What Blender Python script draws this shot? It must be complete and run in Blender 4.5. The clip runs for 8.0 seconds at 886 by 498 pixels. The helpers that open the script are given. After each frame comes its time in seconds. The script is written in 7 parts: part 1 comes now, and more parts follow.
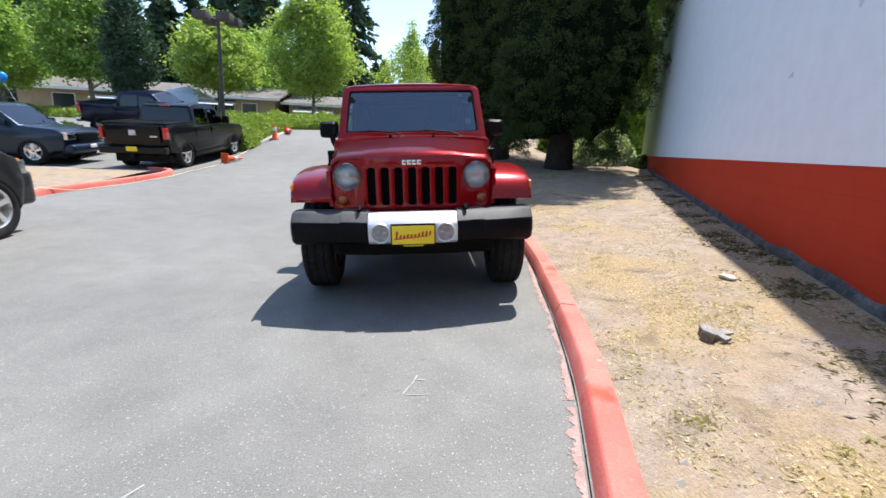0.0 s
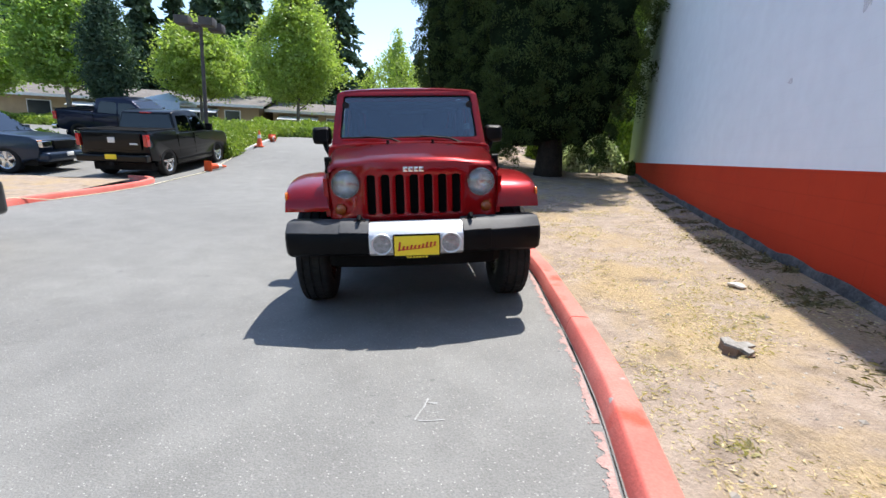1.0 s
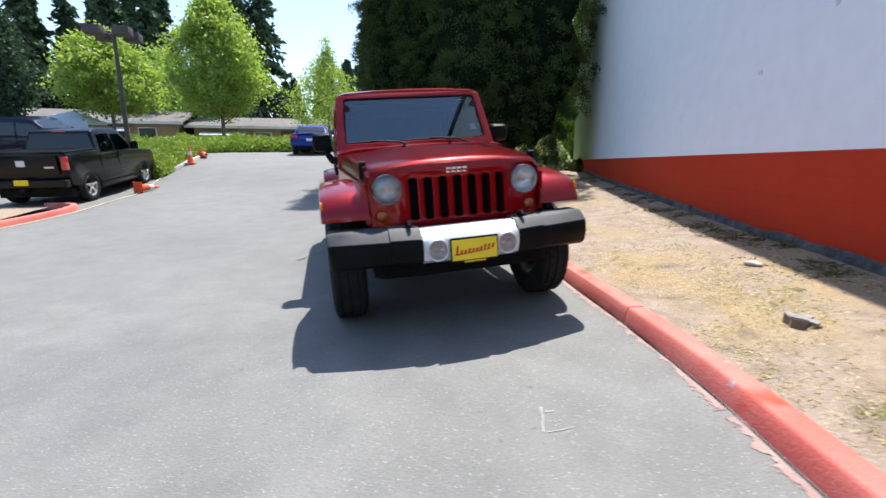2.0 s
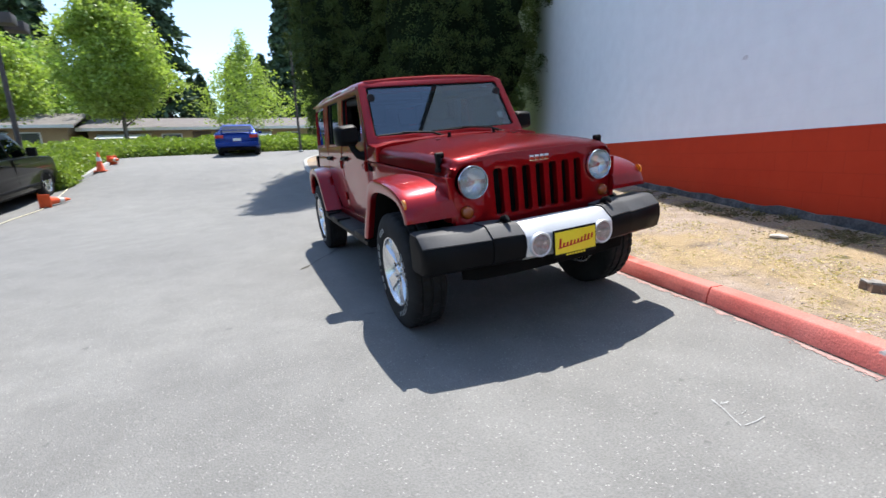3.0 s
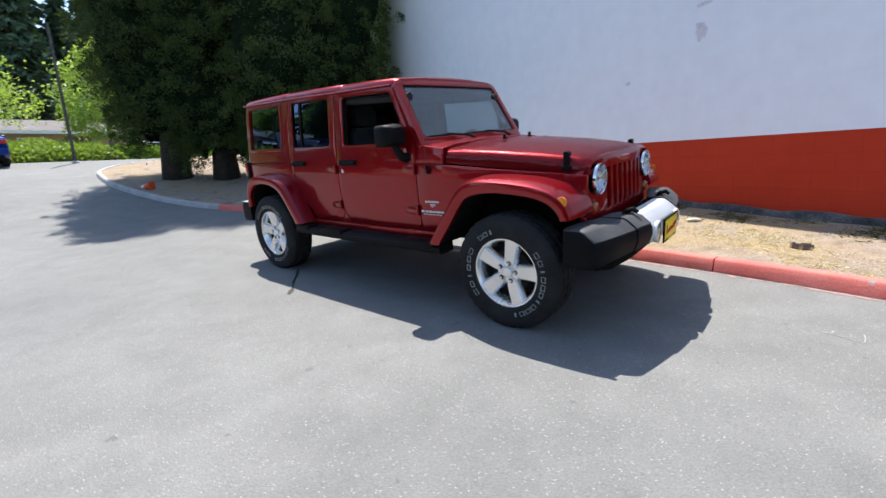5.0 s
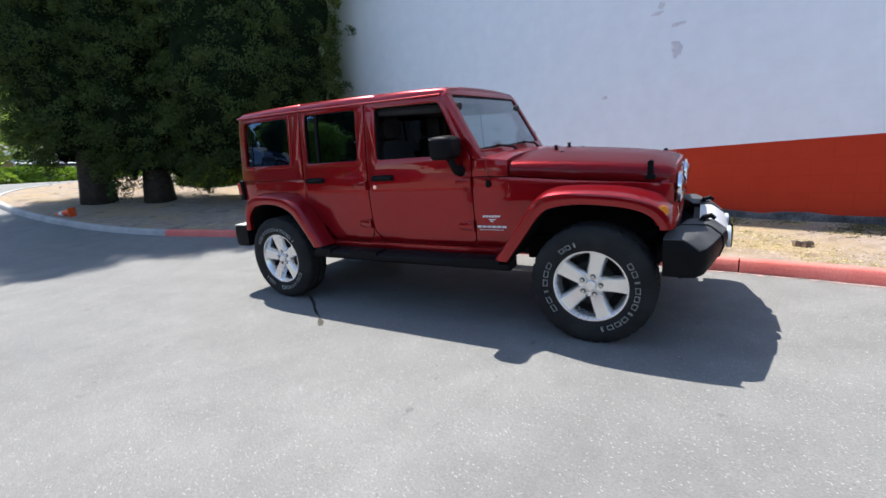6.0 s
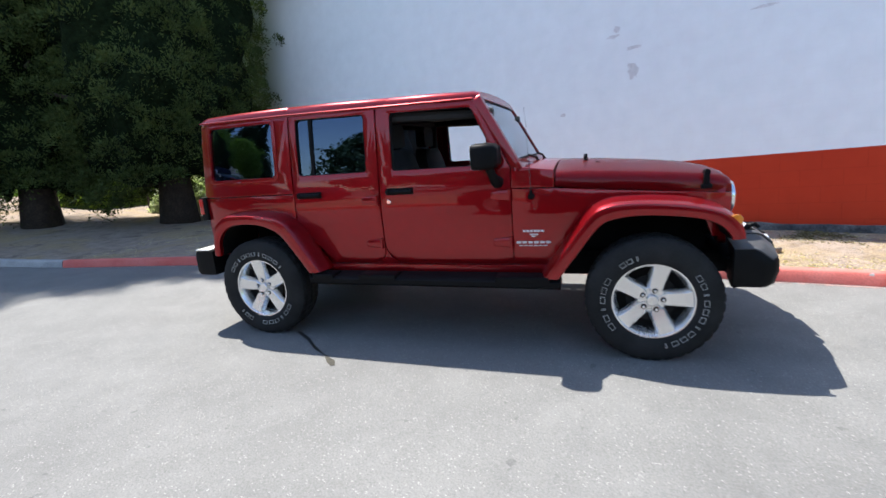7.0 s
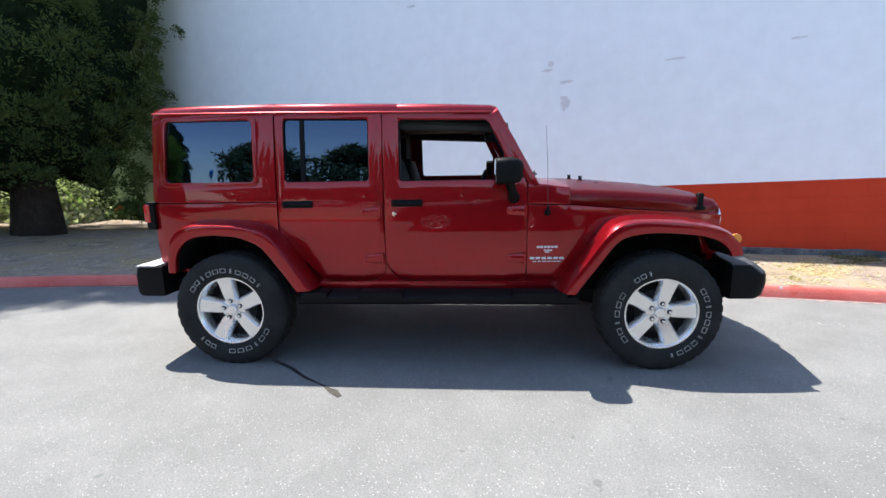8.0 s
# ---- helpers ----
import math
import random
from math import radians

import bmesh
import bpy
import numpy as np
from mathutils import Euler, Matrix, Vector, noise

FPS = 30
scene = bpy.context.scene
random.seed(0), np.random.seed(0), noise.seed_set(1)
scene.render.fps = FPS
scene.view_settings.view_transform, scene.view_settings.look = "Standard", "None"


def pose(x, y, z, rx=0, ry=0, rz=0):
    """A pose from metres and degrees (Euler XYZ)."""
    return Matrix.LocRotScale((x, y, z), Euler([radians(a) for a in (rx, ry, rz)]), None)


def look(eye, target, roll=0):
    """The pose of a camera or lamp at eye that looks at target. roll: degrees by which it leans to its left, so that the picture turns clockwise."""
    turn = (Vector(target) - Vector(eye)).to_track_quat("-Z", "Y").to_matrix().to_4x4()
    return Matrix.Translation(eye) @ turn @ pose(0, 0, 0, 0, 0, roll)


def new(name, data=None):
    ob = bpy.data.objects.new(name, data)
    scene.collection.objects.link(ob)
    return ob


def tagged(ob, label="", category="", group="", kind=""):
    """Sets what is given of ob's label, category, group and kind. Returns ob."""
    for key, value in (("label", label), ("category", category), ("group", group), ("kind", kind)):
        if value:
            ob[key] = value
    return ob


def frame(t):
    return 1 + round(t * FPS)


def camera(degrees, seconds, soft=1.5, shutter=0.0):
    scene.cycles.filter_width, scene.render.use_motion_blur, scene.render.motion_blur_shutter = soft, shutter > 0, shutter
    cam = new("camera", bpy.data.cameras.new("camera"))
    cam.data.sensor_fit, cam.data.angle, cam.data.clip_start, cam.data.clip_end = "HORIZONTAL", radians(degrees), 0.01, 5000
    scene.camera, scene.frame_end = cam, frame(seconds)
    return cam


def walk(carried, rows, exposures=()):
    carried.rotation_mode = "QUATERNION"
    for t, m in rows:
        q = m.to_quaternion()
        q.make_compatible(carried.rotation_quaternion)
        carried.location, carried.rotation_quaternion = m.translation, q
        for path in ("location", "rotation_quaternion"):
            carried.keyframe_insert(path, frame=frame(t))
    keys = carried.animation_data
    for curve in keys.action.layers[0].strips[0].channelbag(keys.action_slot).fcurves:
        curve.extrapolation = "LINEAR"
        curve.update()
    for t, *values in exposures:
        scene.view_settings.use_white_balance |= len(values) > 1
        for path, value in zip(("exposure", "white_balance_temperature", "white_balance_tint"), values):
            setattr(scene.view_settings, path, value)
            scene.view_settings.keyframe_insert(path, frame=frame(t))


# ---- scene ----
cam = camera(89.8, 8.0, shutter=0.3)

PATH = [
    (0, (-0.042, -3.901, 1.215), (0.087, -1.957, 0.763), 2.98),
    (0.5, (-0.056, -3.858, 1.213), (0.192, -1.919, 0.790), 3.26),
    (1, (-0.164, -3.727, 1.199), (0.028, -1.780, 0.781), 2.85),
    (1.2, (-0.280, -3.679, 1.184), (-0.005, -1.732, 0.820), 3.24),
    (1.5, (-0.520, -3.616, 1.172), (-0.077, -1.696, 0.832), 1.79),
    (1.7, (-0.668, -3.568, 1.160), (-0.183, -1.665, 0.785), 0.55),
    (2, (-0.915, -3.450, 1.123), (-0.442, -1.544, 0.744), -0.17),
    (2.2, (-1.080, -3.336, 1.118), (-0.656, -1.426, 0.702), -1.57),
    (3.3, (-2.062, -2.730, 1.104), (-1.181, -0.980, 0.702), -1.96),
    (3.5, (-2.206, -2.638, 1.100), (-1.305, -0.900, 0.696), -1.26),
    (3.7, (-2.375, -2.538, 1.129), (-1.421, -0.824, 0.741), -0.61),
    (4, (-2.636, -2.347, 1.096), (-1.522, -0.722, 0.749), -1.79),
    (4.2, (-2.794, -2.205, 1.096), (-1.585, -0.661, 0.705), -1.90),
    (5.3, (-3.608, -1.325, 1.131), (-2.038, -0.146, 0.745), -3.44),
    (5.5, (-3.697, -1.142, 1.133), (-2.087, -0.023, 0.738), -4.05),
    (5.7, (-3.763, -0.939, 1.129), (-2.121, 0.134, 0.739), -4.93),
    (6, (-3.833, -0.638, 1.164), (-2.141, 0.370, 0.815), -4.03),
    (6.2, (-3.875, -0.435, 1.158), (-2.119, 0.477, 0.859), -4.25),
    (6.5, (-3.922, -0.146, 1.164), (-2.078, 0.563, 0.851), -4.17),
    (6.8, (-3.907, 0.143, 1.165), (-2.039, 0.796, 0.871), -4.86),
    (7, (-3.870, 0.329, 1.169), (-1.998, 0.972, 0.876), -4.25),
    (7.2, (-3.859, 0.508, 1.169), (-1.967, 1.107, 0.922), -2.25),
    (7.5, (-3.871, 0.793, 1.153), (-1.921, 1.182, 0.937), -2.34),
    (7.7, (-3.899, 0.978, 1.160), (-1.932, 1.241, 0.913), -2.57),
    (8, (-3.900, 1.218, 1.165), (-1.919, 1.357, 0.933), -1.90),
]
walk(cam, [(t, look(eye, target, roll)) for t, eye, target, roll in PATH],
     exposures=[(0, 0.96), (2, 0.96), (3.5, 0.97), (5.5, 0.98), (6.5, 1.07), (8, 1.28)])

# ---- world, sun, exposure ----
SUN_TO = Vector((0.21, 0.415, 1.0)).normalized()
sun_data = bpy.data.lights.new("sun", "SUN")
sun_data.energy, sun_data.angle, sun_data.color = 4.6, radians(0.53), (1.0, 0.965, 0.91)
sun = new("sun", sun_data)
sun.matrix_world = look((8, 17, 40), Vector((8, 17, 40)) - SUN_TO)
world = bpy.data.worlds.new("sky")
scene.world = world
world.use_nodes = True
wt = world.node_tree
sky = wt.nodes.new("ShaderNodeTexSky")
sky.sky_type, sky.sun_disc = "NISHITA", False
sky.sun_elevation = math.asin(SUN_TO.z)
sky.sun_rotation = math.atan2(SUN_TO.x, SUN_TO.y)
sky.air_density, sky.dust_density, sky.ozone_density = 1.0, 0.5, 1.6
wt.links.new(sky.outputs[0], wt.nodes["Background"].inputs[0])
wt.nodes["Background"].inputs[1].default_value = 0.155

# the true upright seen from the off-roader's own frame
TILT = Vector((0.055, 0.01, 1.0)).rotation_difference(Vector((0, 0, 1))).to_matrix().to_4x4()


# ---- materials ----
def node_material(name):
    m = bpy.data.materials.new(name)
    m.use_nodes = True
    return m, m.node_tree, m.node_tree.nodes["Principled BSDF"]


def ramp(nt, value, stops):
    r = nt.nodes.new("ShaderNodeValToRGB")
    nt.links.new(value, r.inputs[0])
    els = r.color_ramp.elements
    while len(els) < len(stops):
        els.new(0.5)
    for e, (p, c) in zip(els, stops):
        e.position, e.color = p, (c[0], c[1], c[2], 1)
    return r.outputs[0]


def noise_tex(nt, vec, scale, detail=4.0, rough=0.55, dist=0.0):
    n = nt.nodes.new("ShaderNodeTexNoise")
    n.inputs["Scale"].default_value, n.inputs["Detail"].default_value = scale, detail
    n.inputs["Roughness"].default_value, n.inputs["Distortion"].default_value = rough, dist
    nt.links.new(vec, n.inputs["Vector"])
    return n.outputs["Fac"]


def mix_col(nt, fac, a, b, blend="MIX"):
    m = nt.nodes.new("ShaderNodeMix")
    m.data_type, m.blend_type = "RGBA", blend
    for sock, v in ((m.inputs[0], fac), (m.inputs[6], a), (m.inputs[7], b)):
        if isinstance(v, (int, float)):
            sock.default_value = v
        elif isinstance(v, tuple):
            sock.default_value = (v[0], v[1], v[2], 1)
        else:
            nt.links.new(v, sock)
    return m.outputs[2]


def maths(nt, op, a, b=0.5, c=0.5):
    n = nt.nodes.new("ShaderNodeMath")
    n.operation = op
    for sock, v in zip(n.inputs, (a, b, c)):
        if isinstance(v, (int, float)):
            sock.default_value = v
        else:
            nt.links.new(v, sock)
    return n.outputs[0]


def coords(nt, kind="Object"):
    return nt.nodes.new("ShaderNodeTexCoord").outputs[kind]


def add_bump(nt, bsdf, height, strength=0.3, distance=0.01):
    b = nt.nodes.new("ShaderNodeBump")
    b.inputs["Strength"].default_value, b.inputs["Distance"].default_value = strength, distance
    nt.links.new(height, b.inputs["Height"])
    nt.links.new(b.outputs[0], bsdf.inputs["Normal"])


def surface(name, c1, c2, scale=8.0, rough=0.6, metal=0.0, bump=0.15, fine=90.0, coat=0.0, vary=0.0, spread=0.12, dist=0.004, spec=0.5):
    """A two-scale surface: broad stains between two colours, fine grain in colour, gloss and relief."""
    m, nt, bs = node_material(name)
    v = coords(nt)
    broad, grain = noise_tex(nt, v, scale, 5, 0.6), noise_tex(nt, v, fine, 3, 0.6)
    col = ramp(nt, broad, [(0.32, c1), (0.68, c2)])
    g = ramp(nt, grain, [(0.3, (1 - spread,) * 3), (0.7, (1 + spread,) * 3)])
    col = mix_col(nt, 1.0, col, g, "MULTIPLY")
    if vary:
        oi = nt.nodes.new("ShaderNodeObjectInfo")
        col = mix_col(nt, 1.0, col, ramp(nt, oi.outputs["Random"], [(0, (1 - vary,) * 3), (1, (1 + vary,) * 3)]), "MULTIPLY")
    nt.links.new(col, bs.inputs["Base Color"])
    r = nt.nodes.new("ShaderNodeMapRange")
    nt.links.new(broad, r.inputs[0])
    r.inputs[3].default_value, r.inputs[4].default_value = max(0.02, rough - 0.08), min(1, rough + 0.08)
    nt.links.new(r.outputs[0], bs.inputs["Roughness"])
    bs.inputs["Metallic"].default_value = metal
    bs.inputs["Coat Weight"].default_value = coat
    bs.inputs["Coat Roughness"].default_value = 0.04
    bs.inputs["Specular IOR Level"].default_value = spec
    if bump:
        add_bump(nt, bs, grain, bump, dist)
    return m


def leaf_material(name, dark, light, through_light=0.35, rough=0.5, single=0.6, patch=0.8, spec=0.4):
    m, nt, bs = node_material(name)
    geo = nt.nodes.new("ShaderNodeNewGeometry")
    v = coords(nt)
    broad = noise_tex(nt, v, patch, 3)
    t = maths(nt, "MULTIPLY_ADD", geo.outputs["Random Per Island"], single, maths(nt, "MULTIPLY", broad, 1.05 - single))
    col = ramp(nt, t, [(0.15, dark), (0.85, light)])
    nt.links.new(col, bs.inputs["Base Color"])
    bs.inputs["Roughness"].default_value = rough
    bs.inputs["Specular IOR Level"].default_value = spec
    tr = nt.nodes.new("ShaderNodeBsdfTranslucent")
    nt.links.new(mix_col(nt, 1.0, col, (1.0, 1.15, 0.5), "MULTIPLY"), tr.inputs[0])
    mx = nt.nodes.new("ShaderNodeMixShader")
    mx.inputs[0].default_value = through_light
    nt.links.new(bs.outputs[0], mx.inputs[1])
    nt.links.new(tr.outputs[0], mx.inputs[2])
    nt.links.new(mx.outputs[0], nt.nodes["Material Output"].inputs[0])
    return m


def asphalt_material():
    m, nt, bs = node_material("asphalt")
    v = coords(nt)
    broad = noise_tex(nt, v, 0.35, 6, 0.65)
    mid = noise_tex(nt, v, 3.0, 5, 0.6)
    fine = noise_tex(nt, v, 120.0, 3, 0.7)
    vo = nt.nodes.new("ShaderNodeTexVoronoi")
    vo.inputs["Scale"].default_value = 115.0
    nt.links.new(v, vo.inputs["Vector"])
    col = ramp(nt, broad, [(0.3, (0.141, 0.139, 0.133)), (0.7, (0.185, 0.183, 0.173))])
    col = mix_col(nt, 1.0, col, ramp(nt, mid, [(0.25, (0.86,) * 3), (0.75, (1.12,) * 3)]), "MULTIPLY")
    col = mix_col(nt, 1.0, col, ramp(nt, fine, [(0.3, (0.72,) * 3), (0.72, (1.28,) * 3)]), "MULTIPLY")
    # pale stones worn clean in the surface
    sep = nt.nodes.new("ShaderNodeSeparateColor")
    nt.links.new(vo.outputs["Color"], sep.inputs[0])
    rare = maths(nt, "GREATER_THAN", sep.outputs[0], 0.945)
    spot = maths(nt, "MULTIPLY", maths(nt, "LESS_THAN", vo.outputs["Distance"], 0.4), rare)
    col = mix_col(nt, maths(nt, "MULTIPLY", spot, 0.65), col, (0.42, 0.41, 0.385))
    nd = noise_tex(nt, v, 9.0, 2)
    dark = maths(nt, "GREATER_THAN", nd, 0.735)
    col = mix_col(nt, maths(nt, "MULTIPLY", dark, 0.4), col, (0.06, 0.06, 0.06))
    nt.links.new(col, bs.inputs["Base Color"])
    bs.inputs["Roughness"].default_value = 0.82
    add_bump(nt, bs, maths(nt, "ADD", fine, maths(nt, "MULTIPLY", vo.outputs["Distance"], 0.6)), 0.45, 0.006)
    return m


def dirt_material():
    m, nt, bs = node_material("dry_dirt")
    v = coords(nt)
    broad = noise_tex(nt, v, 0.9, 6, 0.65, 0.4)
    mid = noise_tex(nt, v, 6.0, 5, 0.65)
    fine = noise_tex(nt, v, 70.0, 4, 0.7)
    straw = nt.nodes.new("ShaderNodeTexNoise")
    mp = nt.nodes.new("ShaderNodeMapping")
    mp.inputs["Scale"].default_value = (160, 30, 60)
    mp.inputs["Rotation"].default_value = (0, 0, 0.6)
    nt.links.new(v, mp.inputs[0])
    nt.links.new(mp.outputs[0], straw.inputs["Vector"])
    straw.inputs["Scale"].default_value, straw.inputs["Detail"].default_value = 1.0, 3
    soil = ramp(nt, mid, [(0.3, (0.215, 0.162, 0.122)), (0.7, (0.385, 0.305, 0.24))])
    grass = ramp(nt, straw.outputs["Fac"], [(0.35, (0.25, 0.175, 0.095)), (0.7, (0.47, 0.355, 0.2))])
    col = mix_col(nt, ramp(nt, broad, [(0.47, (0, 0, 0)), (0.62, (1, 1, 1))]), soil, grass)
    # damp darker earth in ragged patches
    damp = ramp(nt, noise_tex(nt, v, 1.7, 6, 0.7, 0.6), [(0.56, (0, 0, 0)), (0.68, (0.75, 0.75, 0.75))])
    col = mix_col(nt, damp, col, (0.12, 0.088, 0.062))
    col = mix_col(nt, 1.0, col, ramp(nt, fine, [(0.3, (0.75,) * 3), (0.72, (1.2,) * 3)]), "MULTIPLY")
    nt.links.new(col, bs.inputs["Base Color"])
    bs.inputs["Roughness"].default_value = 0.95
    add_bump(nt, bs, maths(nt, "ADD", fine, mid), 0.7, 0.02)
    return m


def wall_material(name, c1, c2, green=False, joint=0.985, relief=0.06):
    """Painted concrete block: courses show faintly through the paint, with scuffs and dust low down."""
    m, nt, bs = node_material(name)
    v = coords(nt)
    broad, mid, fine = noise_tex(nt, v, 0.5, 5, 0.6), noise_tex(nt, v, 4.0, 4), noise_tex(nt, v, 60.0, 3)
    br = nt.nodes.new("ShaderNodeTexBrick")
    mp = nt.nodes.new("ShaderNodeMapping")
    mp.inputs["Rotation"].default_value = (radians(90), 0, 0)
    nt.links.new(v, mp.inputs[0])
    nt.links.new(mp.outputs[0], br.inputs["Vector"])
    br.inputs["Scale"].default_value, br.inputs["Brick Width"].default_value, br.inputs["Row Height"].default_value = 1.0, 0.4, 0.2
    br.inputs["Mortar Size"].default_value, br.inputs["Mortar Smooth"].default_value = 0.006, 0.6
    br.inputs["Color1"].default_value = br.inputs["Color2"].default_value = (1, 1, 1, 1)
    br.inputs["Mortar"].default_value = (0.0, 0.0, 0.0, 1)
    col = ramp(nt, broad, [(0.3, c1), (0.7, c2)])
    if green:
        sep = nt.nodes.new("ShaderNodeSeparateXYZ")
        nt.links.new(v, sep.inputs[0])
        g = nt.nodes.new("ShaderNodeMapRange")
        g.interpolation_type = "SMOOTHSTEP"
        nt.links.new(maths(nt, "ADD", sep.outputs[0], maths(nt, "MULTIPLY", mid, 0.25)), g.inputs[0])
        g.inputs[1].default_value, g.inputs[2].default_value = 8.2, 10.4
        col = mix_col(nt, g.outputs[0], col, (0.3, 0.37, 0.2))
    col = mix_col(nt, 1.0, col, ramp(nt, mid, [(0.2, (0.955,) * 3), (0.8, (1.03,) * 3)]), "MULTIPLY")
    col = mix_col(nt, 1.0, col, ramp(nt, br.outputs["Color"], [(0.0, (joint,) * 3), (1.0, (1.0,) * 3)]), "MULTIPLY")
    nt.links.new(col, bs.inputs["Base Color"])
    bs.inputs["Roughness"].default_value, bs.inputs["Specular IOR Level"].default_value = 0.72, 0.2
    h = maths(nt, "ADD", maths(nt, "MULTIPLY", fine, 0.35), br.outputs["Color"])
    add_bump(nt, bs, h, relief, 0.006)
    return m


def glass_material(name, tint, rough=0.0, sheen=(0.9, 0.95, 1.0), gloss=0.085):
    """Car glass: a thin tinted sheet, clear along with a mirror's gloss."""
    m, nt, bs = node_material(name)
    out = nt.nodes["Material Output"]
    t = nt.nodes.new("ShaderNodeBsdfTransparent")
    t.inputs[0].default_value = (*tint, 1)
    g = nt.nodes.new("ShaderNodeBsdfGlossy")
    g.inputs["Roughness"].default_value = rough
    g.inputs["Color"].default_value = (*sheen, 1)
    f = nt.nodes.new("ShaderNodeLayerWeight")
    f.inputs[0].default_value = 0.5
    mx = nt.nodes.new("ShaderNodeMixShader")
    nt.links.new(maths(nt, "MULTIPLY_ADD", maths(nt, "POWER", f.outputs["Facing"], 4.0), 0.9, gloss), mx.inputs[0])
    nt.links.new(t.outputs[0], mx.inputs[1])
    nt.links.new(g.outputs[0], mx.inputs[2])
    nt.links.new(mx.outputs[0], out.inputs[0])
    return m


def paint_material(name, base, dark, metal=0.35, rough=0.3, lacquer=1.0):
    """Metallic car paint under clear lacquer with fine flakes."""
    m, nt, bs = node_material(name)
    v = coords(nt)
    fl = noise_tex(nt, v, 900.0, 1)
    dust = noise_tex(nt, v, 2.5, 4)
    col = mix_col(nt, ramp(nt, fl, [(0.4, (0, 0, 0)), (0.7, (1, 1, 1))]), dark, base)
    nt.links.new(col, bs.inputs["Base Color"])
    bs.inputs["Metallic"].default_value = metal
    r = nt.nodes.new("ShaderNodeMapRange")
    nt.links.new(dust, r.inputs[0])
    r.inputs[3].default_value, r.inputs[4].default_value = rough - 0.04, rough + 0.06
    nt.links.new(r.outputs[0], bs.inputs["Roughness"])
    bs.inputs["Coat Weight"].default_value, bs.inputs["Coat Roughness"].default_value = lacquer, 0.015
    bs.inputs["Coat IOR"].default_value = 1.54
    bs.inputs["Specular IOR Level"].default_value = 0.1
    add_bump(nt, bs, noise_tex(nt, v, 30.0, 2), 0.012, 0.002)
    return m


def kerb_paint_material():
    m, nt, bs = node_material("red_kerb_paint")
    v = coords(nt)
    broad, mid, fine = noise_tex(nt, v, 1.6, 4, 0.6), noise_tex(nt, v, 7.0, 5, 0.65), noise_tex(nt, v, 80.0, 3)
    col = ramp(nt, broad, [(0.3, (0.6, 0.105, 0.08)), (0.7, (0.7, 0.2, 0.16))])
    fresh = ramp(nt, noise_tex(nt, v, 2.6, 3, 0.5), [(0.64, (0, 0, 0)), (0.72, (1, 1, 1))])
    col = mix_col(nt, fresh, col, (0.6, 0.06, 0.03))
    chips = ramp(nt, mid, [(0.66, (0, 0, 0)), (0.71, (1, 1, 1))])
    col = mix_col(nt, chips, col, (0.4, 0.36, 0.34))
    dirt = ramp(nt, noise_tex(nt, v, 4.0, 6, 0.7), [(0.66, (0, 0, 0)), (0.84, (0.6, 0.6, 0.6))])
    col = mix_col(nt, dirt, col, (0.2, 0.07, 0.055))
    col = mix_col(nt, 1.0, col, ramp(nt, fine, [(0.3, (0.85,) * 3), (0.7, (1.12,) * 3)]), "MULTIPLY")
    nt.links.new(col, bs.inputs["Base Color"])
    bs.inputs["Roughness"].default_value = 0.8
    add_bump(nt, bs, maths(nt, "ADD", fine, mid), 0.35, 0.006)
    return m


ASPHALT, DIRT = asphalt_material(), dirt_material()
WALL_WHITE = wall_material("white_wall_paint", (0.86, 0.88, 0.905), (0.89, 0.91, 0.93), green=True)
WALL_RED = wall_material("red_wall_paint", (0.47, 0.036, 0.012), (0.54, 0.05, 0.016), joint=0.9, relief=0.25)
FOOTING = surface("grey_footing", (0.03, 0.03, 0.032), (0.15, 0.145, 0.14), 5, 0.9, bump=0.6, fine=40, spread=0.3)
KERB_RED = kerb_paint_material()
KERB_GREY = surface("grey_concrete", (0.3, 0.3, 0.29), (0.42, 0.41, 0.39), 3, 0.9, bump=0.4, fine=60, spread=0.2)
BARK = surface("bark", (0.022, 0.016, 0.012), (0.05, 0.037, 0.028), 6, 0.95, bump=0.9, fine=25, spread=0.3, dist=0.02)
BARK_GREY = surface("grey_bark", (0.12, 0.1, 0.08), (0.22, 0.19, 0.16), 8, 0.95, bump=0.8, fine=25, spread=0.25, dist=0.02)
LEAF_DARK = leaf_material("cypress_leaf", (0.012, 0.022, 0.008), (0.105, 0.145, 0.045), 0.16, 0.8, 0.3, 1.6, 0.12)
# near-black colour that carries the shade inside the evergreen crowns
CORE_SHADE = surface("painted_crown_shade", (0.006, 0.011, 0.005), (0.014, 0.024, 0.01), 3, 0.95, bump=1.0, fine=14, spread=0.4, dist=0.05, spec=0.05)
LEAF_LIME = leaf_material("lime_leaf", (0.22, 0.3, 0.06), (0.46, 0.54, 0.16), 0.45)
LEAF_MID = leaf_material("maple_leaf", (0.16, 0.26, 0.06), (0.38, 0.5, 0.14), 0.45)
LEAF_FIR = leaf_material("fir_needle", (0.036, 0.066, 0.042), (0.09, 0.145, 0.08), 0.12, 0.95)
LEAF_HEDGE = leaf_material("hedge_leaf", (0.08, 0.15, 0.02), (0.24, 0.34, 0.05), 0.35)
LEAF_GROUND = leaf_material("groundcover_leaf", (0.12, 0.19, 0.03), (0.35, 0.42, 0.09), 0.35)
LEAF_BUSH = leaf_material("pale_bush_leaf", (0.22, 0.3, 0.13), (0.85, 0.87, 0.74), 0.3, 0.5, 0.8)
GRASS_DRY = leaf_material("dry_grass", (0.5, 0.39, 0.21), (0.76, 0.63, 0.39), 0.3, 0.9)
GRASS_GREEN = leaf_material("green_grass", (0.36, 0.31, 0.14), (0.6, 0.52, 0.28), 0.3, 0.9)
